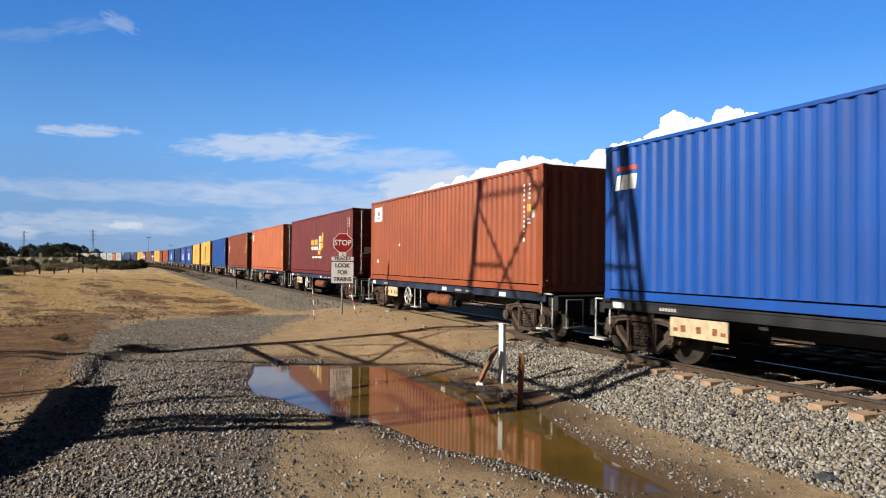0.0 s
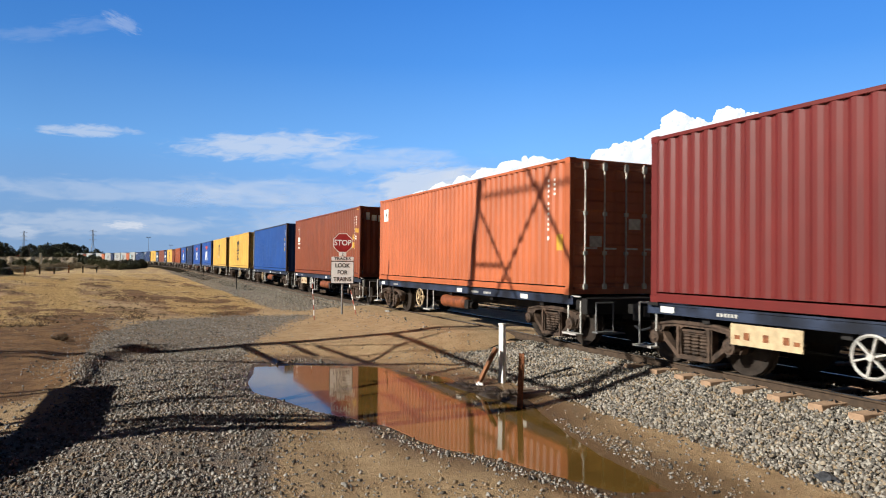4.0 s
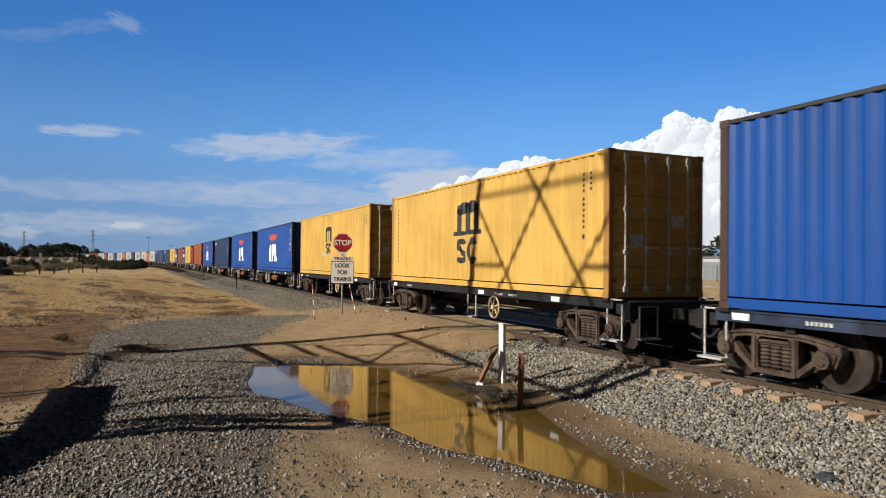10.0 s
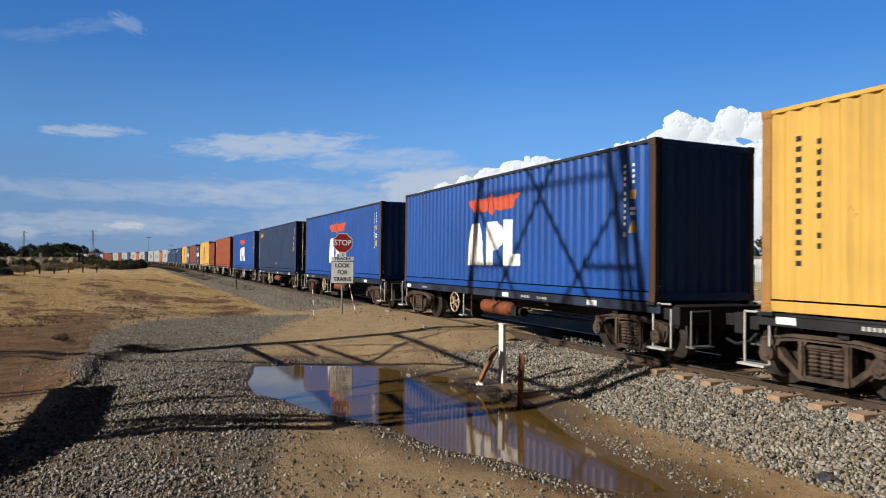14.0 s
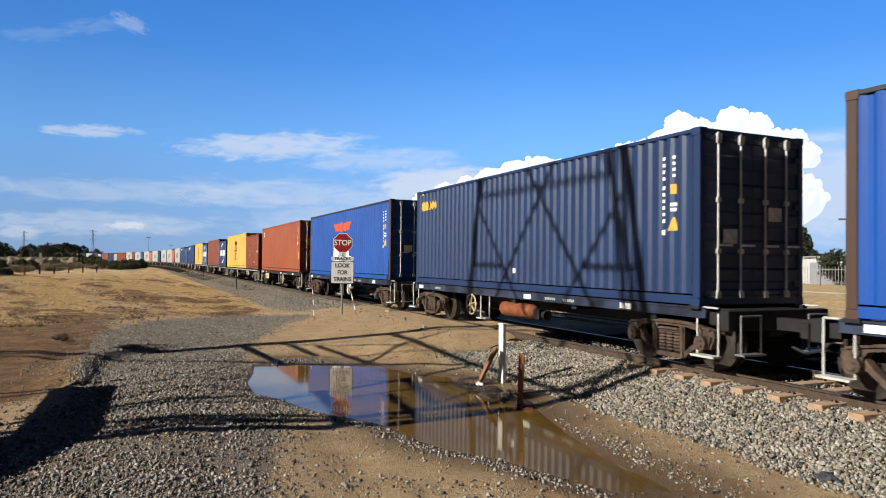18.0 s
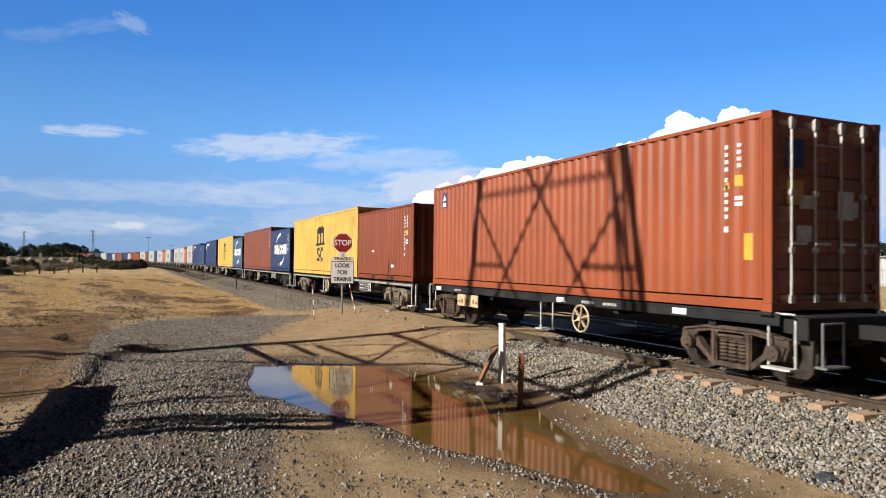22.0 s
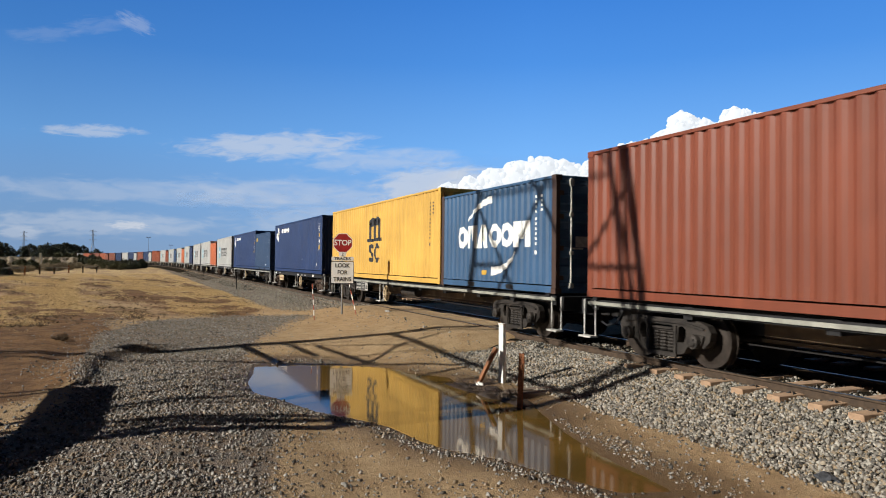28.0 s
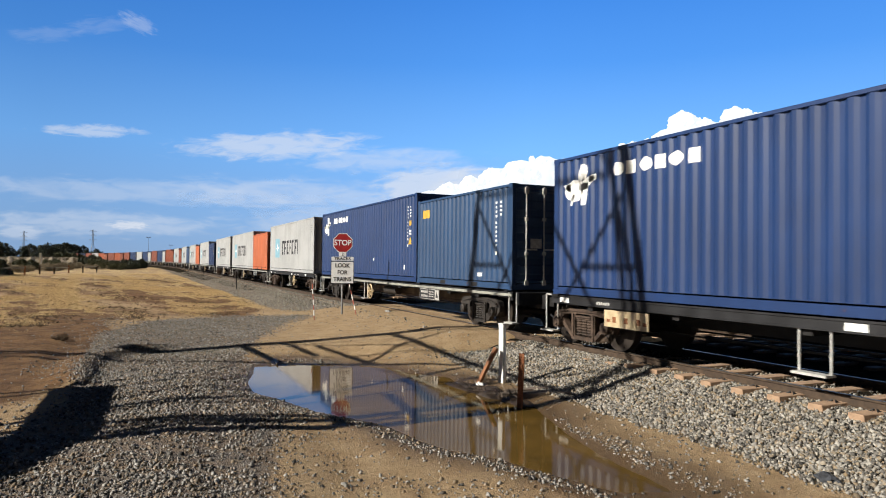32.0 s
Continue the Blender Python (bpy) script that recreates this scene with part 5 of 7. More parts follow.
def data_board(ob, s, x):
    """A black board with a white frame and small marks under the edge rail, from x on."""
    bd = part("data_board", boxed((x, x + 1.5, s * 1.2 - 0.008, s * 1.2 + 0.008, 0.66, 0.98)), BLACK, ob, "black board with white frame and marks")
    y0, y1 = sorted((s * 1.2 + s * 0.008, s * 1.2 + s * 0.012))
    part("board_frame", boxed((x, x + 1.5, y0, y1, 0.66, 0.672), (x, x + 1.5, y0, y1, 0.968, 0.98), (x, x + 0.012, y0, y1, 0.672, 0.968)), PALE, bd)
    tagged(part("board_stencil", boxed(*[(x + 0.1 + 0.11 * k, x + 0.18 + 0.11 * k, y0, y1, z, z + 0.07) for k in range(5) for z in (0.72, 0.85)], *[(x + 0.72 + 0.2 * k, x + 0.88 + 0.2 * k, y0, y1, z, z + 0.03) for k in range(2) for z in (0.74, 0.81, 0.88)]), PALE, bd, "rows of small pale marks"), kind="stuff")
    part("board_panel", boxed((x + 1.18, x + 1.48, y0, y1, 0.68, 0.96)), PALE, bd, "pale square panel with a dark triangle")
    bm = bmesh.new()
    outline(bm, [(x + 1.23, 0.73), (x + 1.43, 0.73), (x + 1.33, 0.92)], s * 1.2 + s * 0.012, s * 1.2 + s * 0.014)
    part("board_triangle", bm, BLACK, bd)


def wagon_long(label, board=False, cast=BOGIE_BLACK):
    """A skeletal wagon for a short and a long container; the short one rides in front."""
    ob = thing("skeletal_wagon", label, "wagon", "wagons of the train")
    half = 9.35
    part("centre_sill", boxed((-5.6, 5.6, -0.46, 0.46, 0.60, 0.66), (-5.6, 5.6, -0.40, 0.40, 0.66, 0.96)), plain("sill_tan", (0.12, 0.082, 0.045), 0.8, 0.0, 0.6, 1.2), ob, "tan dusty centre sill")
    part("deck", boxed((-half, half, -0.30, 0.30, 0.68, 1.08), (-half, half, -0.55, 0.55, 1.0, 1.10), *[(x - 0.10, x + 0.10, -1.14, 1.14, 0.90, 1.11) for x in (-9.0, -6.5, -3.9, -1.3, 1.3, 3.2, 5.4, 7.2, 9.0)]), SILL_BLACK, ob)
    for s in (-1, 1):
        part("side_sill", boxed((-half + 0.2, half - 0.2, s * 1.14 - 0.03, s * 1.14 + 0.03, 0.97, 1.10)), SILL_BLACK, ob)
        part("edge_rail", boxed((-half + 0.2, half - 0.2, s * 1.19 - 0.02, s * 1.19 + 0.02, 1.0, 1.065)), SILL_PALE, ob, "pale worn edge rail")
        data_board(ob, s, -5.4 if board else 3.35)
        for e in (-1, 1):
            for x in (-8.9, 3.1, 3.3, 8.9) if e > 0 else ():
                part("container_lock", boxed((x - 0.07, x + 0.07, s * 1.13 - 0.10, s * 1.13 + 0.10, 1.09, 1.15)), SILL_BLACK, ob)
            bm = bmesh.new()
            ladder(bm, e * 9.15 - 0.18, s * 1.16, 1.10, 0.36)
            part("step", bm, PALE, ob, "hanging bent steel step")
        bm = bmesh.new()
        ladder(bm, -2.6, s * 1.15, 1.0, 0.36, 0.38)
        part("step", bm, PALE, ob, "hanging bent steel step")
        brake_wheel(ob, pose(-1.75, s * 1.2, 0.66, 0, 0, 0 if s < 0 else 180), CREAM)
    for e in (-1, 1):
        part("end_beam", boxed((e * half - 0.1, e * half + 0.05, -1.15, 1.15, 0.80, 1.10)), SILL_BLACK, ob, bevel=0.01)
        bogie(ob, e * 7.2, cast)
        coupler(ob, e * (half - 0.55), e)
    bm = bmesh.new()
    tube(bm, (-1.2, -0.7, 0.76), (0.1, -0.7, 0.76), 0.15, n=16)
    part("air_tank", bm, BOGIE_BLACK, ob)
    bm = bmesh.new()
    tube(bm, (0.4, 0.55, 0.70), (1.4, 0.55, 0.70), 0.15, n=16)
    part("air_tank", bm, BOGIE, ob)
    part("brake_rod", boxed((-6, 6, -0.42, -0.38, 0.52, 0.55)), STEEL_DARK, ob)
    return ob


# ---------------------------------------------------------------- the train
# Each wagon: where its leading container starts behind the camera's foot at the clip's start, and its load.
TRAIN = []
LOADS = [("old_wing", P_BLUE2, "wall", "bright blue corrugated steel container, faded"), ("plate", P_REDBROWN, "wall", "red-brown corrugated container with a white plate"),
         ("caru", P_DARKRED, "doors", "dark red corrugated container with a yellow round emblem"), ("p", P_ORANGE, "doors", "faded orange corrugated container, scuffed"),
         ("tex", P_BROWN, "wall", "brown corrugated container with white and yellow marks"), ("", P_BLUE, "wall", "plain blue corrugated container with rusty corner posts"),
         ("lines", P_YELLOW, "doors", "yellow corrugated container with a black emblem"), ("small_lines", P_YELLOW, "doors", "yellow corrugated container with a small black emblem and worn patch"),
         ("wing", P_BLUE2, "wall", "blue corrugated container with a red winged mark"), ("wing", P_BLUE2, "wall", "blue corrugated container with a red winged mark"),
         ("seaco", P_NAVY, "doors", "navy blue corrugated container with yellow marks"), ("wing_rear", P_BLUE2, "doors", "blue corrugated container with a red winged mark"),
         ("flag", P_REDBROWN, "doors", "red-brown corrugated container with a blue plate")]
for k, (logo, mat, end, label) in enumerate(LOADS):
    TRAIN.append((14.68 * k - 1.65 + (0.25 if k in (0, 6, 7) else 0), [(40, mat, label, end, logo)]))
BROWN20 = (20, P_BROWN, "brown corrugated short container", "wall", "spots")
YELLOW40 = (40, P_YELLOW, "yellow corrugated container with a black emblem", "wall", "lines")
STAR40 = (40, P_WHITE, "white corrugated container with black blocks and a pale blue square", "wall", "star")
TRAIN += [(188.37, [BROWN20, YELLOW40]), (207.9, [(20, P_ROYAL, "royal blue short container with white blocks and arcs", "wall", "arcs"), (40, P_RUSTRED, "red-brown corrugated container, plain", "wall", "scuff")]),
          (227.4, [(20, P_PALEBLUE, "faded pale blue short container with white blocks and arcs", "doors", "arcs"), YELLOW40]),
          (247.7, [(40, P_ROYAL, "royal blue corrugated container with a white emblem", "wall", "fish")]),
          (261.7, [(20, P_STEELBLUE, "blue short container with a yellow plate", "doors", "tag"), (40, P_ROYAL, "royal blue corrugated container with a white emblem", "wall", "fish")]),
          (281.8, [STAR40]), (295.2, [(20, P_ORANGE, "orange short container, plain", "wall", ""), STAR40]), (315.1, [STAR40]),
          (329.5, [(20, P_NAVY, "navy blue short container, plain", "wall", ""), STAR40]), (349.3, [(20, P_ORANGE, "orange short container, plain", "wall", ""), STAR40]),
          (369.1, [(20, P_STEELBLUE, "blue short container, plain and dusty", "wall", ""), STAR40]), (388.9, [(20, P_BROWN, "brown short container, plain and dusty", "wall", ""), STAR40])]
at = 408.7
FAR = [(P_BROWN, 20, P_BROWN), (P_NAVY, 20, P_WHITE), (P_RUSTRED, 0, None), (P_NAVY, 20, P_WHITE), (P_WHITE, 0, None), (P_NAVY, 0, None), (P_RUSTRED, 0, None), (P_REDBROWN, 20, P_RUSTRED),
       (P_RUSTRED, 0, None), (P_REDBROWN, 20, P_BROWN), (P_WHITE, 0, None), (P_RUSTRED, 0, None), (P_NAVY, 0, None), (P_RUSTRED, 0, None)]
for mat, short, smat in FAR:
    load = [(40, mat, "corrugated steel container on the train's far end", "wall", "")]
    if short:
        load.insert(0, (20, smat, "short corrugated steel container on the train's far end", "wall", ""))
    TRAIN.append((at, load))
    at += 19.8 if short else 14.4

MOVERS = []
SHORT = [wagon_short("blue-grey flat wagon with orange air tank and cream board"), wagon_short("blue-grey flat wagon with orange air tank", board=False, spokes=CREAM),
         wagon_short("dark flat wagon with cream board", SILL_BLACK, True, False, CREAM, 1.5), wagon_short("dark flat wagon with spoked handbrake wheel", SILL_BLACK, False, False, CREAM, 1.5), wagon_short("scuffed blue flat wagon with hanging steps", SILL, False, False, PALE, 1.05)]
LONG = wagon_long("black skeletal wagon with a pale edge rail")
LONG_PALE = wagon_long("black skeletal wagon with dusty pale bogies", cast=BOGIE_PALE)
LONG_BOARD = wagon_long("black skeletal wagon with a framed data board", True)
used = set()
DECK = 1.15


def fresh(proto):
    if proto.name in used:
        return copy_thing(proto, Matrix())
    used.add(proto.name)
    return proto


KINDS = {11: 4, 1: 0, 2: 0, 4: 0, 3: 1, 5: 1, 8: 1, 9: 1, 10: 1, 0: 2, 12: 2, 16: 2}
for k, (front, load) in enumerate(TRAIN):
    long = len(load) > 1
    length = 18.36 if long else 12.192
    w = fresh((LONG_BOARD if k == 15 else LONG_PALE if k == 13 else LONG) if long else SHORT[KINDS.get(k, 3)])
    MOVERS.append((w, front + length / 2, 0.0, k))
    s = front
    for size, mat, label, end, logo in load:
        l = 12.192 if size == 40 else 6.058
        c = container(size, mat, label, end, logo, BLACK if mat in (P_YELLOW, P_WHITE) else WHITE, 0.0, P_POST_YELLOW if k in (6, 7) else P_POST if k in (5, 8, 9, 11) or (k == 15 and size == 20) else None)
        MOVERS.append((c, s + l / 2, DECK, k))
        s += l + 0.11


def travelled(t):
    """How far the train has gone: an even pace that quickens a little after 18 s."""
    return 7.6 * t + 0.021 * max(0.0, t - 18.0) ** 2

# ---------------------------------------------------------------- things beside the crossing
def lettering(text, size, mat, parent, m, name="lettering", wide=1.0):
    """Raised letters of a sign, as a mesh."""
    cu = bpy.data.curves.new(name, "FONT")
    cu.body, cu.size, cu.align_x, cu.align_y, cu.extrude, cu.offset = text, size, "CENTER", "CENTER", 0.002, size * 0.02
    tmp = new(name, cu)
    bpy.context.view_layer.update()
    me = bpy.data.meshes.new_from_object(tmp.evaluated_get(bpy.context.evaluated_depsgraph_get()))
    bpy.data.objects.remove(tmp)
    bpy.data.curves.remove(cu)
    me.materials.clear()
    me.materials.append(mat)
    return hung(name, me, parent, m @ Matrix.Diagonal((wide, 1, 1, 1)))


SIGN_RED = plain("sign_red", (0.325, 0.0195, 0.0195), 0.4, 0.0, 0.12, 6)
SIGN_WHITE = plain("sign_white", (0.80, 0.81, 0.80), 0.4, 0.0, 0.06, 6)
FACING = Matrix(((0, 0, 1, 0), (1, 0, 0, 0), (0, 1, 0, 0), (0, 0, 0, 1)))


def plate(bm, y0, y1, z0, z1, x0, x1, cut):
    pts = [(y0 + cut, z0), (y1 - cut, z0), (y1, z0 + cut), (y1, z1 - cut), (y1 - cut, z1), (y0 + cut, z1), (y0, z1 - cut), (y0, z0 + cut)]
    a = [bm.verts.new((x0, y, z)) for y, z in pts]
    b = [bm.verts.new((x1, y, z)) for y, z in pts]
    for k in range(8):
        bm.faces.new((a[k], a[(k + 1) % 8], b[(k + 1) % 8], b[k]))
    bm.faces.new(a[::-1])
    bm.faces.new(b)


def stop_sign(m):
    ob = thing("stop_sign", "red stop sign above white look-for-trains plates on a steel post", "road sign", "", m)
    bm = bmesh.new()
    tube(bm, (0, 0, -0.2), (0, 0, 2.72), 0.038, n=12)
    part("post", bm, GALV, ob, "grey galvanised post")
    for z0, z1, w, cut, mat, rim, lines, size in ((2.12, 2.79, 0.335, 0.196, SIGN_WHITE, SIGN_RED, ["STOP"], 0.27), (1.98, 2.12, 0.13, 0.012, SIGN_WHITE, SIGN_WHITE, ["2"], 0.15),
                                                  (1.83, 1.97, 0.385, 0.012, SIGN_WHITE, SIGN_WHITE, ["TRACKS"], 0.135), (1.02, 1.81, 0.405, 0.03, BLACK, SIGN_WHITE, ["LOOK", "FOR", "TRAINS"], 0.20)):
        bm = bmesh.new()
        plate(bm, -w, w, z0, z1, 0.042, 0.046, cut)
        p = part("sign_plate", bm, mat, ob, "red octagon plate" if rim is SIGN_RED else "white metal plate")
        bm = bmesh.new()
        e = 0.022
        plate(bm, -w + e, w - e, z0 + e, z1 - e, 0.047, 0.049, max(0.01, cut - 0.4 * e))
        part("sign_face", bm, rim, p)
        ink = SIGN_WHITE if rim is SIGN_RED else BLACK
        for k, line in enumerate(lines):
            z = (z0 + z1) / 2 + (len(lines) - 1 - 2 * k) * (z1 - z0) / (2 * len(lines)) * 0.92
            lettering(line, size, ink, p, Matrix.Translation((0.052, 0, z)) @ FACING, "lettering", 0.92 if line != "TRACKS" else 1.15)
    for z in (1.25, 1.6, 2.3, 2.6):
        part("bracket", boxed((-0.045, 0.044, -0.05, 0.05, z - 0.02, z + 0.02)), GALV, ob)
    return ob


stop_sign(pose(-23.3, 6.69, 0.0, 0, 0, -17))

ob = thing("white_post", "white painted steel marker post beside the puddle", "post", "", pose(-10.98, 6.19, -0.50, 1.0, 0.6, 12))
bm = bmesh.new()
box(bm, -0.065, 0.065, -0.012, 0.012, 0, 1.19)
box(bm, -0.065, -0.05, -0.012, 0.05, 0, 1.19)
box(bm, 0.05, 0.065, -0.012, 0.05, 0, 1.19)
part("post", bm, WHITE, ob)
part("cap", boxed((-0.068, 0.068, -0.02, 0.052, 1.185, 1.20)), WHITE, ob)

ob = thing("rusty_post", "rusty steel post standing at the puddle's edge", "post", "", pose(-9.23, 5.53, -0.53, -1, 1.5, 20))
bm = bmesh.new()
box(bm, -0.05, 0.05, -0.008, 0.008, 0, 0.93)
box(bm, -0.008, 0.008, 0.0, 0.07, 0, 0.93)
part("angle_bar", bm, RUST, ob, bevel=0.003)
part("bolt", boxed((-0.03, 0.03, -0.03, -0.008, 0.70, 0.76)), RUST, ob)

ob = thing("leaning_stake", "reddish weathered wooden stake leaning over", "stake", "", pose(-11.08, 5.71, -0.50, -24, 10, 0))
bm = bmesh.new()
box(bm, -0.045, 0.045, -0.03, 0.03, 0, 0.84)
part("board", bm, WOOD, ob, bevel=0.006)
part("nail", boxed((-0.01, 0.01, -0.045, -0.03, 0.7, 0.72)), RUST, ob)


def banded_pole(m, label, length, lean):
    """A thin red and white marker stick."""
    p = thing("marker_stick", label, "marker", "", m)
    n = 7
    for k in range(n):
        bm = bmesh.new()
        tube(bm, (lean * k / n, 0, length * k / n), (lean * (k + 1) / n, 0, length * (k + 1) / n), 0.016, n=8)
        part("band", bm, WHITE if k % 2 else plain("band_red", (0.3575, 0.0845, 0.0455), 0.6), p)
    return p


banded_pole(pose(-22.3, 5.47, -0.18), "thin red and white marker stick stuck in the gravel", 1.22, -0.35)
banded_pole(pose(-22.6, 7.0, -0.05), "thin red and white stick leaning behind the sign", 1.2, -1.0)
for x, y, h in ((-52.0, 6.9, 1.3), (-86.0, 7.6, 1.4)):
    ob = thing("trackside_post", "dark thin post beside the ballast", "post", "", pose(x, y, -0.4))
    bm = bmesh.new()
    box(bm, -0.035, 0.035, -0.035, 0.035, 0, h)
    part("post", bm, STEEL_DARK, ob)
    part("cap", boxed((-0.05, 0.05, -0.05, 0.05, h, h + 0.03)), STEEL_DARK, ob)

# a scrap of dark rag, a pale stone lump and broken concrete by the crossing
for name, label, cat, mat, x, y, z, sx, sy, sz in (("dark_rag", "crumpled dark grey rag lying on the sand", "rubbish", plain("rag", (0.039, 0.0423, 0.0488), 0.8, 0, 0.4, 12), -4.79, 6.55, -0.40, 0.12, 0.09, 0.07),
                                                   ("crushed_can", "crushed white can lying on the mud", "rubbish", WHITE, -10.75, 5.62, -0.35, 0.08, 0.05, 0.04),
                                                   ("concrete_lump", "broken pale concrete lump by the rail", "rubble", plain("pale_concrete", (0.403, 0.39, 0.364), 0.8, 0, 0.2, 6), -22.6, 8.15, 0.0, 0.17, 0.12, 0.09),
                                                   ("concrete_slab", "broken pale concrete slab by the rail", "rubble", plain("pale_concrete", (0.403, 0.39, 0.364), 0.8, 0, 0.2, 6), -21.6, 8.2, -0.02, 0.2, 0.12, 0.05)):
    bm = bmesh.new()
    bmesh.ops.create_icosphere(bm, subdivisions=3, radius=1.0)
    for v in bm.verts:
        v.co *= 0.8 + 0.5 * noise.noise(v.co * 1.6 + Vector((x, y, 0))) + 0.18 * noise.noise(v.co * 4)
        v.co = Vector((v.co.x * sx, v.co.y * sy, max(-0.5, v.co.z) * sz))
    ob = new(name, mesh_of(name, bm, mat))
    ob.matrix_basis = pose(x, y, z + sz * 0.35, 0, 0, 30)
    tagged(ob, label, cat)

# the muddy lip of the drain at the puddle's far edge, with dry roots
bm = bmesh.new()
bmesh.ops.create_grid(bm, x_segments=46, y_segments=14, size=1.0)
for v in bm.verts:
    a, c = v.co.x, v.co.y
    e = max(0.0, 1 - abs(a) ** 3) * max(0.0, 1 - c * c)
    r = noise.noise(Vector((a * 3, c * 1.5, 3))) + 0.6 * noise.noise(Vector((a * 8, c * 4, 1)))
    v.co = Vector((-10.45 + 1.3 * a, 5.62 + 0.15 * a + (0.22 + 0.05 * r) * c, -0.47 + (0.10 + 0.13 * r) * e))
ob = new("mud_lip", mesh_of("mud_lip", bm, plain("wet_mud", (0.022, 0.012, 0.005), 0.6, 0.0, 0.5, 5, 0.8)))
for p in ob.data.polygons:
    p.use_smooth = True
tagged(ob, "dark wet mud lip with roots at the puddle's edge", "mud", "", "structure")
rnd = random.Random(8)
bm = bmesh.new()
for k in range(60):
    x = rnd.uniform(-11.4, -9.6)
    p = Vector((x, 5.5 + 0.15 * (x + 10.45) / 1.3 + rnd.uniform(-0.1, 0.2), -0.37))
    for j in range(3):
        q = p + Vector((rnd.uniform(-0.09, 0.09), rnd.uniform(-0.07, 0.04), rnd.uniform(-0.05, 0.07)))
        tube(bm, p, q, 0.006, 0.004, n=4)
        p = q
tagged(new("dry_roots", mesh_of("dry_roots", bm, BARK)), "tangle of dry roots and twigs in the mud", "roots", "", "stuff")

# old timbers of the drain between the posts
for x, y, a, l in ((-9.9, 6.1, 83, 1.0), (-9.75, 6.35, 80, 0.85), (-10.15, 6.25, 88, 0.9)):
    ob = thing("drain_timber", "grey weathered timber half sunk in the mud", "timber", "drain timbers", pose(x, y, -0.40, 2, 0, a))
    part("beam", boxed((-l / 2, l / 2, -0.06, 0.06, -0.06, 0.05)), plain("grey_timber", (0.169, 0.13, 0.0975), 0.9, 0, 0.3, 8, 0.4, (0.2, 1, 1)), ob, bevel=0.01)


# ---------------------------------------------------------------- an unseen van, added and shaped to cast the dark shadow on the gravel
def shadow_van(m):
    ob = thing("shadow_van", "unseen dark van shape added to cast the shadow on the gravel", "van", "", m)
    body = plain("car_paint", (0.0325, 0.0358, 0.039), 0.3, 0.3, 0.1, 2)
    bm = bmesh.new()
    outline(bm, [(-1.5, 0.42), (4.0, 0.42), (4.1, 0.8), (3.9, 1.05), (2.9, 1.1), (-1.45, 1.0), (-1.55, 0.7)], -0.85, 0.8)
    part("body", bm, body, ob, bevel=0.04)
    bm = bmesh.new()
    outline(bm, [(-2.1, 2.02), (1.0, 1.98), (0.9, 2.12), (-2.0, 2.15)], -0.36, 0.42)
    part("roof", bm, body, ob, bevel=0.03)
    bm = bmesh.new()
    outline(bm, [(0.9, 1.98), (2.6, 1.62), (3.5, 1.08), (3.62, 1.10), (2.7, 1.74), (0.95, 2.1)], -0.40, 0.42)
    part("windscreen", bm, BLACK, ob)
    for s in (-1, 1):
        for x0, x1 in ((-1.5, -2.05),):
            bm = bmesh.new()
            beam(bm, (x0, s * 0.78, 0.98), (x1, s * 0.38, 2.05), 0.07)
            part("pillar", bm, body, ob)
        for x in (-0.6, 3.0):
            bm = bmesh.new()
            tube(bm, (x, s * 0.84, 0.38), (x, s * 0.62, 0.38), 0.38, n=22)
            w = part("wheel", bm, BLACK, ob)
            bm = bmesh.new()
            tube(bm, (x, s * 0.855, 0.38), (x, s * 0.80, 0.38), 0.23, n=18)
            part("rim", bm, PALE, w)
    return ob


shadow_van(pose(-10.1, -4.15, -0.34, 0, 0, -1))


# ---------------------------------------------------------------- plants
def leaf_cloud(centres, per, spread, size, mat, name):
    """Many small leaf sprays round the given centres (x, y, z, radius)."""
    P = []
    for x, y, z, r in centres:
        d = np.random.normal(size=(per, 3))
        d /= np.linalg.norm(d, axis=1, keepdims=True)
        P.append(np.array((x, y, z)) + d * (r * np.random.uniform(0.35, 1.0, (per, 1)) ** 0.6) * np.array((1, 1, spread)))
    P = np.concatenate(P)
    n = len(P)
    a = np.random.normal(size=(n, 3))
    a /= np.linalg.norm(a, axis=1, keepdims=True)
    b = np.cross(a, np.random.normal(size=(n, 3)))
    b /= np.linalg.norm(b, axis=1, keepdims=True)
    s = size * np.random.uniform(0.5, 1.3, (n, 1))
    V = np.stack([P - a * s, P + b * s * 0.5, P + a * s, P - b * s * 0.5], 1)
    q = np.arange(4 * n).reshape(n, 4)
    return fast_mesh(name, V.reshape(-1, 3), q, mat)


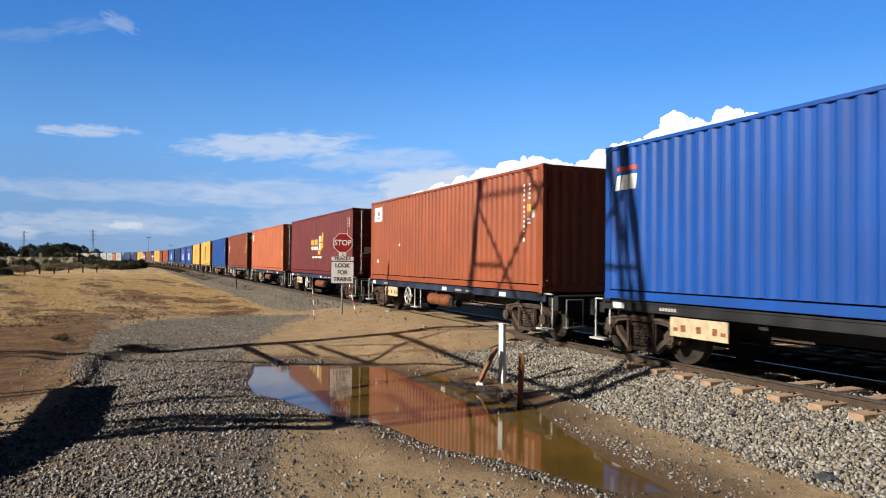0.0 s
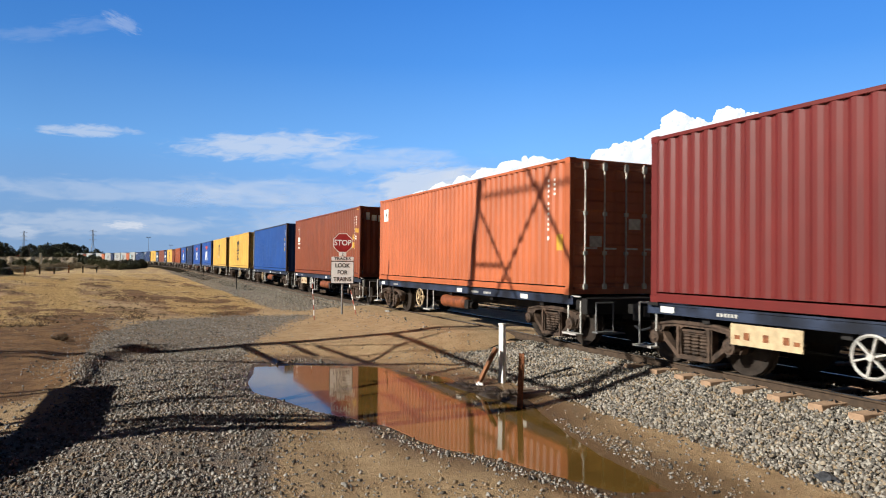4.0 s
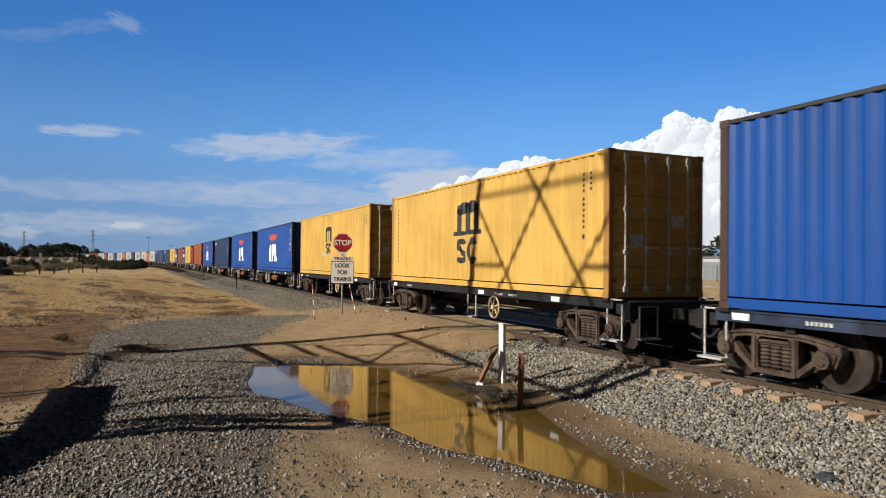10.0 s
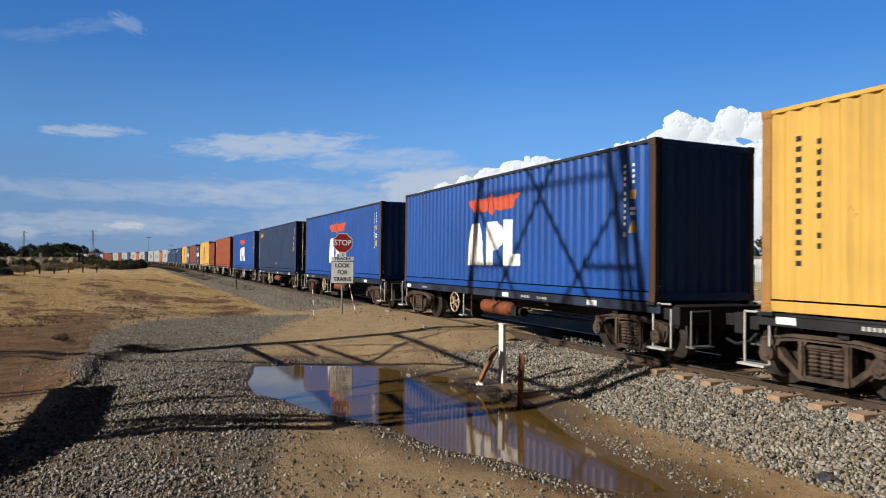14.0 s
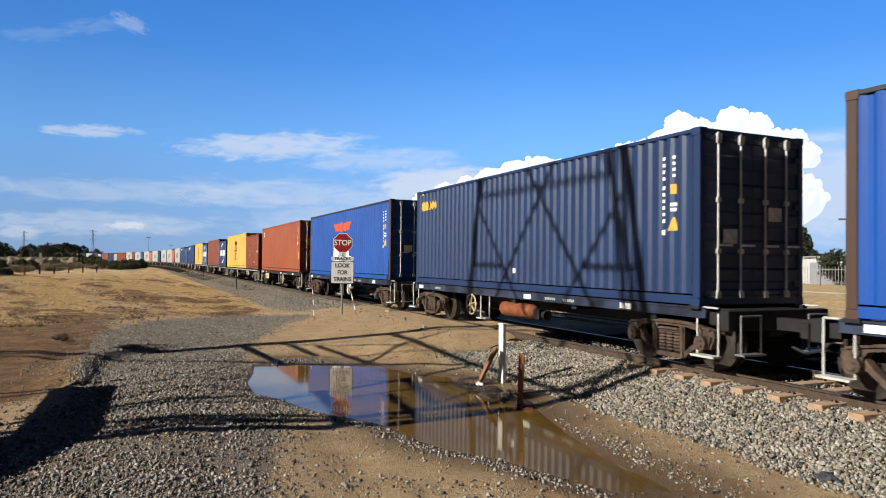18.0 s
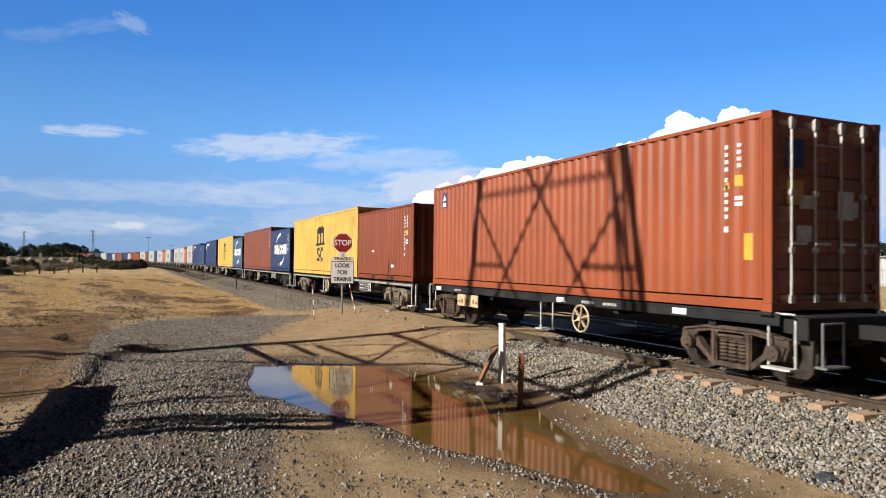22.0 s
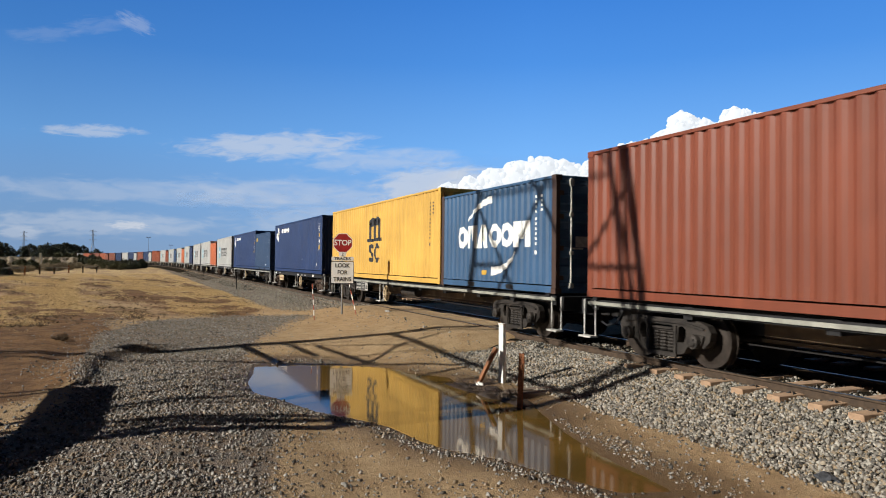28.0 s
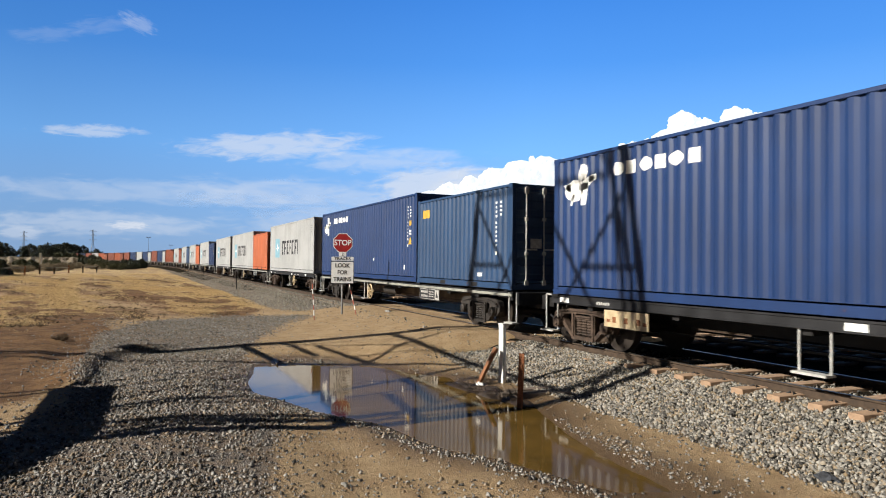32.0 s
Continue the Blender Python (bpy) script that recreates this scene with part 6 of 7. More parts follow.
def tree(name, m, height, width, label, mat=LEAF_DARK, clumps=26, per=90, pine=False):
    ob = thing(name, label, "tree", "", m)
    bm = bmesh.new()
    top = height * 0.75
    tube(bm, (0, 0, -0.3), (0.1, 0.05, top * 0.5), height * 0.035, height * 0.024, n=8)
    tube(bm, (0.1, 0.05, top * 0.5), (0.0, 0.1, top), height * 0.024, height * 0.008, n=8)
    rnd = random.Random(height * 7 + width)
    cs = []
    for k in range(clumps):
        f = rnd.random()
        z = height * (0.28 + 0.68 * f)
        reach = width / 2 * ((1.05 - f) if pine else math.sqrt(max(0.05, 1 - (2 * f - 0.85) ** 2))) * rnd.uniform(0.5, 1.0)
        a = rnd.uniform(0, math.tau)
        c = (reach * math.cos(a), reach * math.sin(a), z, width * (0.11 if pine else 0.16) * rnd.uniform(0.7, 1.3))
        cs.append(c)
        if k % 2 == 0:
            tube(bm, (0.05, 0.05, min(z * 0.7, top)), c[:3], height * 0.009, height * 0.003, n=5)
    part("trunk", bm, BARK, ob)
    hung("crown", leaf_cloud(cs, per, 0.8, width * 0.045, mat, "crown"), ob)
    return ob


def bush(m, w, h, label, mat=LEAF_OLIVE, per=80):
    ob = thing("bush", label, "bush", "", m)
    rnd = random.Random(w * 13 + h)
    cs = [(rnd.uniform(-w / 2, w / 2), rnd.uniform(-w / 3, w / 3), h * rnd.uniform(0.15, 0.75), h * rnd.uniform(0.22, 0.36)) for _ in range(22)]
    bm = bmesh.new()
    for c in cs[::3]:
        tube(bm, (c[0] * 0.4, c[1] * 0.4, -0.1), c[:3], 0.05, 0.015, n=5)
    part("stem", bm, BARK, ob)
    hung("foliage", leaf_cloud(cs, per, 0.8, h * 0.10, mat, "foliage"), ob)
    return ob


def at_angle(az, dist, z=-0.45):
    a = radians(az)
    return -dist * math.cos(a), dist * math.sin(a), z


# dry grass tufts on the field, in ragged swathes
n = 130000
u = 20 + 90 * np.random.uniform(0, 1, n) ** 1.5
y = -0.16 * u - 1 + np.random.uniform(0, 1, n) * (6.6 + 0.16 * u)
swathe = 2 * swathes(-u, y) - 1.1
ok = (step(-2.5, 4, u - 26.5 - 0.6 * y - 1.5 * np.maximum(0, y - 4) + 2.5 * lumps(-u * .5, y * .5)) > np.random.uniform(0, 1, n)) & (swathe + np.random.normal(0, 0.3, n) > 0.0) & (y < 5.4 + 0.3 * lumps(-u * .2, y * .2))
u, y = u[ok], y[ok]
base = np.stack([-u, y, ground_z(-u, y) - 0.01], -1)
V, blades = [], 5
for k in range(blades):
    d = np.random.normal(size=(len(u), 2)) * 0.06
    h = np.random.uniform(0.02, 0.08, (len(u), 1))
    side = np.random.normal(size=(len(u), 2)) * 0.008
    off = np.pad(np.random.normal(size=(len(u), 2)) * 0.06, ((0, 0), (0, 1)))
    tip = base + off + np.concatenate([d, h], 1)
    V.append(np.stack([base + off + np.pad(side, ((0, 0), (0, 1))), base + off - np.pad(side, ((0, 0), (0, 1))), tip], 1))
V = np.concatenate(V).reshape(-1, 3)
tagged(new("dry_grass", fast_mesh("dry_grass", V, np.arange(len(V)).reshape(-1, 3), STRAW)), "golden dry grass tufts on the field", "grass", "", "stuff")

# low brown weeds between the swathes
n = 13000
u = 24 + 60 * np.random.uniform(0, 1, n) ** 1.4
y = -0.16 * u - 1 + np.random.uniform(0, 1, n) * (6.4 + 0.16 * u)
ok = (lumps(-u * 1.1 + 9, y * 2.4) + np.random.normal(0, 0.25, n) > 0.25) & (u > 25 + 0.6 * y)
u, y = u[ok], y[ok]
base = np.stack([-u, y, ground_z(-u, y) - 0.01], -1)
V = []
for k in range(4):
    d = np.pad(np.random.normal(size=(len(u), 2)) * 0.07, ((0, 0), (0, 1)))
    side = np.pad(np.random.normal(size=(len(u), 2)) * 0.02, ((0, 0), (0, 1)))
    tip = base + d + np.pad(np.random.uniform(0.02, 0.08, (len(u), 1)), ((0, 0), (2, 0)))
    V.append(np.stack([base + side, base - side, tip], 1))
V = np.concatenate(V).reshape(-1, 3)
tagged(new("brown_weeds", fast_mesh("brown_weeds", V, np.arange(len(V)).reshape(-1, 3), leaf_material("brown_weed", (0.045, 0.028, 0.013), (0.13, 0.085, 0.04)))), "low brown weeds on the field", "weeds", "", "stuff")

# the wooded edge and scrub beyond the field
for az, dist, h, w in ((-9.2, 330, 8.5, 11), (-8.6, 300, 7.5, 9), (-6.9, 420, 9.0, 10), (-6.3, 430, 8.5, 9), (-5.7, 410, 9.5, 10), (-5.1, 425, 9.5, 12), (-4.5, 415, 10.0, 12), (-4.0, 430, 9.0, 11), (-3.55, 440, 9.5, 9),
                       (-2.6, 520, 8.0, 9), (-7.3, 425, 7.5, 9), (-10.2, 320, 8, 10), (-11.5, 330, 9, 12), (-13, 320, 8, 11)):
    tree("far_tree", pose(*at_angle(az, dist)), h, w, "dark green tree at the field's far edge", LEAF_DARK, 26, 80)
for az, dist, h, w in ((0.4, 560, 4, 16), (1.3, 600, 4.5, 18), (2.2, 640, 4, 18), (3.2, 650, 5, 22), (4.4, 700, 5, 24)):
    tree("far_tree", pose(*at_angle(az, dist)), h, w, "dark green tree far behind the train", LEAF_DARK, 24, 60)
for az, dist, w, h, mat in ((-3.4, 300, 16, 4.0, LEAF_OLIVE), (-4.4, 290, 14, 5.0, LEAF_OLIVE), (-5.4, 300, 10, 4.6, LEAF_DARK), (-6.6, 300, 9, 4.2, LEAF_DARK), (-2.9, 190, 7.0, 3.0, LEAF_DARK), (-2.4, 180, 6, 2.4, LEAF_OLIVE),
                            (-1.6, 152, 8.0, 1.9, LEAF_OLIVE), (-0.9, 156, 8, 2.1, LEAF_DARK), (-0.2, 160, 7, 2.4, LEAF_DARK), (0.3, 160, 5, 2.2, LEAF_DARK), (-9.3, 100, 4.0, 2.3, LEAF_DARK), (-8.6, 104, 3, 1.5, LEAF_DARK), (-7.2, 130, 5, 2.2, LEAF_OLIVE),
                            (-5.4, 190, 5, 2.0, LEAF_OLIVE), (-1.9, 200, 6, 1.6, LEAF_OLIVE)):
    bush(pose(*at_angle(az, dist)), w, h, "olive scrub bush on the dry field" if mat is LEAF_OLIVE else "dark green bush on the dry field", mat)
bush(pose(-20.4, -1.75, -0.36), 0.55, 0.2, "small dark dead weed on the brown soil", leaf_material("dead_weed", (0.06, 0.036, 0.018), (0.16, 0.10, 0.05)), 60)
rnd = random.Random(41)
for k in range(26):
    az = -9.4 + 8.6 * (k + rnd.uniform(-0.4, 0.4)) / 25
    bush(pose(*at_angle(az, rnd.uniform(104, 150) + 2.0 * k)), rnd.uniform(3.0, 6.5), rnd.uniform(0.8, 1.5), "grey-brown dry weeds along the fence", WEED, 70)
# the pale grassed bank in front of the trees
bm = bmesh.new()
vs = []
for k in range(81):
    az = -13 + 10.6 * k / 80
    h = 2.25 * min(1, (81 - k) / 14) * (1 + 0.06 * math.sin(k * 0.7) + 0.05 * math.sin(k * 1.9))
    for dist, z in ((215, -0.6), (226, h * 0.45), (236, h * 0.93), (242, h), (262, -0.6)):
        vs.append(bm.verts.new((*at_angle(az, dist + 1.5 * math.sin(k * 1.3))[:2], -0.3 + z)))
for k in range(80):
    for j in range(4):
        bm.faces.new((vs[5 * k + j], vs[5 * k + j + 1], vs[5 * k + j + 6], vs[5 * k + j + 5]))
BANK = plain("bank_grass", (0.195, 0.1527, 0.0975), 0.95, 0.0, 0.6, 0.5, 0.6)
bank = tagged(new("grassy_bank", mesh_of("grassy_bank", bm, BANK)), "low bank of dry grass and scrub", "bank", "", "structure")
pts = []
for k in range(420):
    az, dist = rnd.uniform(-12.5, -2.6), rnd.uniform(214, 243)
    pts.append((*at_angle(az, dist)[:2], -0.4 + 2.25 * smooth(213, 240, dist) * min(1, (-2.4 - az) / 1.6), rnd.uniform(0.3, 0.8)))
tagged(new("bank_weeds", leaf_cloud(pts, 24, 0.5, 0.22, WEED, "bank_weeds")), "dry weeds and grass on the bank", "weeds", "", "stuff")

# low post and rail fence along the field
fence = thing("field_fence", "low old fence of dark posts and a pale rail", "fence")
last = None
for k in range(9):
    x, y, z = at_angle(-9.9 + 0.92 * k, 94 + 3.4 * k)
    part("post", boxed((x - 0.10, x + 0.10, y - 0.10, y + 0.10, -0.6, 0.62 + 0.14 * math.sin(k * 2.3))), WOOD if k % 3 == 0 else BARK, fence)
    if last and k not in (4, 7):
        bm = bmesh.new()
        beam(bm, (*last, 0.48), (x, y, 0.46 + 0.06 * math.sin(k)), 0.07, 0.13)
        part("rail", bm, plain("fence_rail", (0.325, 0.299, 0.247), 0.9, 0, 0.3, 1.2), fence)
    last = (x, y)

ob = thing("white_marker", "small white marker post in the scrub", "post", "", pose(*at_angle(-6.2, 215)))
part("post", boxed((-0.25, 0.25, -0.25, 0.25, 0, 3.6)), WHITE, ob)

# pylons and flood masts far away
for az, dist in ((-2.83, 1150), (-7.25, 1300)):
    tower("far_pylon", pose(*at_angle(az, dist, -1), 0, 0, 80), 10.0, 0.17, 46.0, "grey lattice pylon far beyond the field", 1.5)


def flood_mast(m, h, label, mat):
    ob = thing("flood_mast", label, "mast", "", m)
    bm = bmesh.new()
    tube(bm, (0, 0, -1), (0, 0, h), 0.09, 0.045, n=8)
    part("pole", bm, mat, ob)
    for s in (-1, 1):
        part("lamp_head", boxed((-0.2, 0.2, s * 0.5 - 0.35, s * 0.5 + 0.35, h - 0.08, h + 0.14)), mat, ob)
    return ob


# The masts' bluish colour has the haze of distance mixed in.
flood_mast(pose(*at_angle(1.0, 300)), 11.0, "slim mast with two lamp heads", plain("mast_haze_blue", (0.15, 0.19, 0.25), 0.5, 0.3, 0.1, 3))
flood_mast(pose(*at_angle(2.6, 300)), 8.0, "slim mast with two lamp heads", plain("mast_haze_blue", (0.15, 0.19, 0.25), 0.5, 0.3, 0.1, 3))

# ---------------------------------------------------------------- the yard beyond the tracks
def shed(m, w, d, h, label):
    """A long low shed with corrugated walls and a shallow roof."""
    ob = thing("yard_shed", label, "shed", "", m)
    steel = plain("shed_white", (0.429, 0.4355, 0.442), 0.55, 0.1, 0.08, 0.7)
    for s in (-1, 1):
        v, f = [], []
        n = int(w / 0.5)
        for k in range(2 * n + 1):
            x = -w / 2 + w * k / (2 * n)
            y = s * d / 2 + (0.05 if k % 2 else 0.0)
            v += [(x, y, 0), (x, y, h)]
        f = [(2 * k, 2 * k + 2, 2 * k + 3, 2 * k + 1) for k in range(2 * n)]
        hung("wall", raw("wall", v, f, steel), ob)
        part("end_wall", boxed((s * w / 2 - 0.1, s * w / 2 + 0.1, -d / 2, d / 2, 0, h)), steel, ob)
        bm = bmesh.new()
        outline(bm, [(-w / 2 - 0.3, h), (w / 2 + 0.3, h), (w / 2 + 0.3, h + 0.12), (-w / 2 - 0.3, h + 0.12)], 0, s * (d / 2 + 0.3))
        part("roof", bm, plain("shed_roof", (0.325, 0.338, 0.351), 0.5, 0.3, 0.1, 0.6), ob)
    for k in range(4):
        x = -w / 2 + w * (k + 0.5) / 4
        part("roller_door", boxed((x - 1.8, x + 1.8, -d / 2 - 0.06, -d / 2, 0, h * 0.8)), plain("door_grey", (0.2275, 0.247, 0.273), 0.5, 0.2, 0.1, 1), ob)
    return ob


shed(pose(-48, 84, -0.35, 0, 0, 0), 70, 14, 3.3, "long low white corrugated shed in the yard")
yard = thing("paling_fence", "tall grey steel paling fence round the yard", "fence")
PALING = plain("paling_steel", (0.26, 0.273, 0.286), 0.5, 0.4, 0.1, 3)
rest = bmesh.new()
for k in range(260):
    x = -85 + k * 0.36
    if k % 8 == 0:
        part("post", boxed((x - 0.05, x + 0.05, 67.9, 68.0, -0.6, 1.95)), PALING, yard)
    box(rest, x - 0.025, x + 0.025, 67.85, 67.88, -0.3, 1.8)
tagged(part("palings", rest, PALING, yard, "row of thin steel palings"), kind="stuff")
for z in (0.1, 1.5):
    part("rail", boxed((-85, 9, 67.88, 67.92, z - 0.03, z + 0.03)), PALING, yard)
kerb = thing("yard_kerb", "low pale concrete kerb wall before the yard", "kerb", "", None)
for k in range(24):
    part("kerb_block", boxed((-90 + 4.2 * k, -85.9 + 4.2 * k, 51, 51.35, -0.8, -0.25)), CONCRETE, kerb, bevel=0.02)
for az, dist, h, w, pine in ((54.6, 92, 3.8, 5, False), (56.5, 118, 6.5, 6, False), (52.2, 110, 8.0, 6.0, True), (51.2, 112, 6.5, 6.5, False), (50.2, 115, 7, 7, False), (47, 118, 7, 7, False), (43, 120, 7.5, 8, False), (39, 122, 7, 8, False), (60, 115, 7, 7, False)):
    tree("yard_tree", pose(*at_angle(az, dist)), h, w, "dark green pointed tree behind the shed" if pine else "dark green tree behind the shed", LEAF_DARK, 30, 90, pine)
ob = thing("power_pole", "dark wooden power pole with a crossarm", "pole", "", pose(*at_angle(55.15, 90), 0, 0, 30))
bm = bmesh.new()
tube(bm, (0, 0, -0.5), (0, 0, 8.2), 0.19, 0.13, n=10)
part("pole", bm, BARK, ob)
part("crossarm", boxed((-0.9, 0.9, -0.08, 0.08, 7.6, 7.78)), BARK, ob)
for x in (-0.8, 0, 0.8):
    bm = bmesh.new()
    tube(bm, (x, 0, 7.78), (x, 0, 8.0), 0.07, 0.05, n=8)
    part("insulator", bm, PALE, ob)
flood_mast(pose(*at_angle(51.55, 100)), 9.2, "white yard lamp mast", WHITE)
flood_mast(pose(*at_angle(51.3, 160)), 23.0, "tall slim yard lamp mast", plain("mast_haze_blue", (0.15, 0.19, 0.25), 0.5, 0.3, 0.1, 3))

# ---------------------------------------------------------------- sky
SKY_R = 4400.0


def bearing(az, el, r):
    a, e = radians(az), radians(el)
    return Vector((-math.cos(a) * math.cos(e) * r, math.sin(a) * math.cos(e) * r, math.sin(e) * r))


def sky_backdrop():
    """A far blue dome section that fades out into the world's own sky at its edges."""
    v, f = [], []
    na, ne = 60, 24
    for i in range(na + 1):
        for j in range(ne + 1):
            v.append(bearing(24.4 - 62 + 124 * i / na, -2.0 + 46 * j / ne, SKY_R))
    for i in range(na):
        for j in range(ne):
            k = i * (ne + 1) + j
            f.append((k, k + 1, k + ne + 2, k + ne + 1))
    m = bpy.data.materials.new("blue_sky")
    m.use_nodes = True
    nt = m.node_tree
    nt.nodes.clear()
    out, em, tr, mix = (nt.nodes.new(k) for k in ("ShaderNodeOutputMaterial", "ShaderNodeEmission", "ShaderNodeBsdfTransparent", "ShaderNodeMixShader"))
    tc, sep = nt.nodes.new("ShaderNodeTexCoord"), nt.nodes.new("ShaderNodeSeparateXYZ")
    nt.links.new(tc.outputs["Object"], sep.inputs[0])
    h = times(nt, sep.outputs[2], 1 / SKY_R)
    cr = nt.nodes.new("ShaderNodeValToRGB")
    el = cr.color_ramp
    el.elements[0].color, el.elements[1].color = (0.29, 0.44, 0.68, 1), (0.018, 0.105, 0.45, 1)
    for p, c in ((0.05, (0.26, 0.46, 0.78)), (0.16, (0.18, 0.45, 0.92)), (0.28, (0.078, 0.29, 0.78)), (0.38, (0.045, 0.215, 0.68))):
        el.elements.new(p).color = (*c, 1)
    nt.links.new(h, cr.inputs[0])
    nt.links.new(cr.outputs[0], em.inputs[0])
    # paler towards the sunlit clouds
    across = nt.nodes.new("ShaderNodeVectorMath")
    across.operation = "DOT_PRODUCT"
    nt.links.new(tc.outputs["Object"], across.inputs[0])
    across.inputs[1].default_value = bearing(114.4, 0, 1 / SKY_R)
    rise = nt.nodes.new("ShaderNodeMapRange")
    for key, value in zip((1, 2, 3, 4), (-0.5, 0.12, 0.59, 0.82)):
        rise.inputs[key].default_value = value
    nt.links.new(across.outputs["Value"], rise.inputs[0])
    nt.links.new(rise.outputs[0], em.inputs[1])
    # fade at the sides and the top
    nrm = nt.nodes.new("ShaderNodeVectorMath")
    nrm.operation = "DOT_PRODUCT"
    nt.links.new(tc.outputs["Object"], nrm.inputs[0])
    nrm.inputs[1].default_value = bearing(24.4, 0, 1 / SKY_R)
    fade = times(nt, ramp(nt, nrm.outputs["Value"], 0.50, 0.72), ramp(nt, h, 0.56, 0.40))
    nt.links.new(fade, mix.inputs[0])
    nt.links.new(tr.outputs[0], mix.inputs[1])
    nt.links.new(em.outputs[0], mix.inputs[2])
    nt.links.new(mix.outputs[0], out.inputs[0])
    return tagged(new("backdrop", raw("backdrop", v, f, m)), "clear blue sky, paler towards the horizon", "sky", "", "structure")


sky_backdrop()

# Grey base with a glow of its own that stands for sunlit white.
CLOUD, cnt, cb = shader("cloud_glow")
cb.inputs["Base Color"].default_value = (0.16, 0.165, 0.175, 1)
cb.inputs["Emission Color"].default_value = (0.88, 0.94, 1.0, 1)
cb.inputs["Emission Strength"].default_value = 0.66
cb.inputs["Roughness"].default_value = 1.0
cb.inputs["Specular IOR Level"].default_value = 0.0


def cumulus(name, bumps, r, label, seed):
    """A heaped cloud: many round billows, large ones below and small ones on their crowns."""
    rnd = random.Random(seed)
    bm0 = bmesh.new()
    bmesh.ops.create_icosphere(bm0, subdivisions=2, radius=1.0)
    unit = np.array([v.co[:] for v in bm0.verts])
    tris = np.array([[v.index for v in f.verts] for f in bm0.faces])
    bm0.free()
    V, F, base = [], [], 0
    for az, el, size in bumps:
        R0 = r * math.tan(radians(size))
        balls = [(bearing(az, el - size * 1.12 - 0.25, r), R0)]
        for k in range(140):
            d = Vector((rnd.gauss(0, 1), rnd.gauss(0, 1), abs(rnd.gauss(0.3, 0.8)))).normalized()
            balls.append((balls[0][0] + d * R0 * rnd.uniform(0.70, 0.98), R0 * rnd.uniform(0.05, 0.21)))
        for c, s in balls:
            off = rnd.uniform(0, 50)
            rough = np.array([1 + 0.34 * noise.noise(Vector(u_) * 2.0 + Vector((off, 0, 0))) + 0.2 * noise.noise(Vector(u_) * 5.5 + Vector((off, 0, 0))) for u_ in unit])
            V.append(unit * rough[:, None] * s + np.array(c[:]))
            F.append(tris + base)
            base += len(unit)
    me = fast_mesh(name, np.concatenate(V), np.concatenate(F), CLOUD)
    me.polygons.foreach_set("use_smooth", np.ones(len(me.polygons), bool))
    return tagged(new(name, me), label, "cloud", "", "structure")


DRIFT = [(cumulus("cumulus_cloud", [(22.5, 6.4, 1.2), (24.2, 7.1, 1.4), (26.2, 7.6, 1.5), (28.2, 8.4, 1.7), (30.2, 9.0, 1.8), (32.0, 9.4, 1.9), (33.8, 9.0, 1.7), (35.3, 8.6, 1.4), (29, 6.5, 2.4), (33, 6.4, 2.4), (25, 5.2, 2.0)], 3900, "bright white heaped cloud on the horizon", 3), 14),
         (cumulus("cumulus_cloud", [(36.2, 8.9, 1.1), (37.6, 9.8, 1.1), (39.0, 10.3, 1.2), (40.6, 10.5, 1.2), (42.2, 11.3, 1.3), (43.3, 12.5, 1.3), (44.6, 11.9, 1.2), (46.0, 11.4, 1.1), (47.2, 12.6, 1.2), (48.8, 12.0, 1.1), (50.2, 10.8, 1.2), (40, 7.5, 3.0), (44, 8.0, 3.4), (48, 8.0, 3.2), (42, 9.4, 1.8), (44, 10.2, 2.0), (46.4, 10.4, 2.0), (48.6, 10.0, 2.0), (50.4, 9.2, 1.7), (51.4, 10.6, 0.9), (52.2, 9.6, 1.0), (51.5, 7.4, 2.0)], 3900, "tall bright white heaped cloud", 5), 13)]


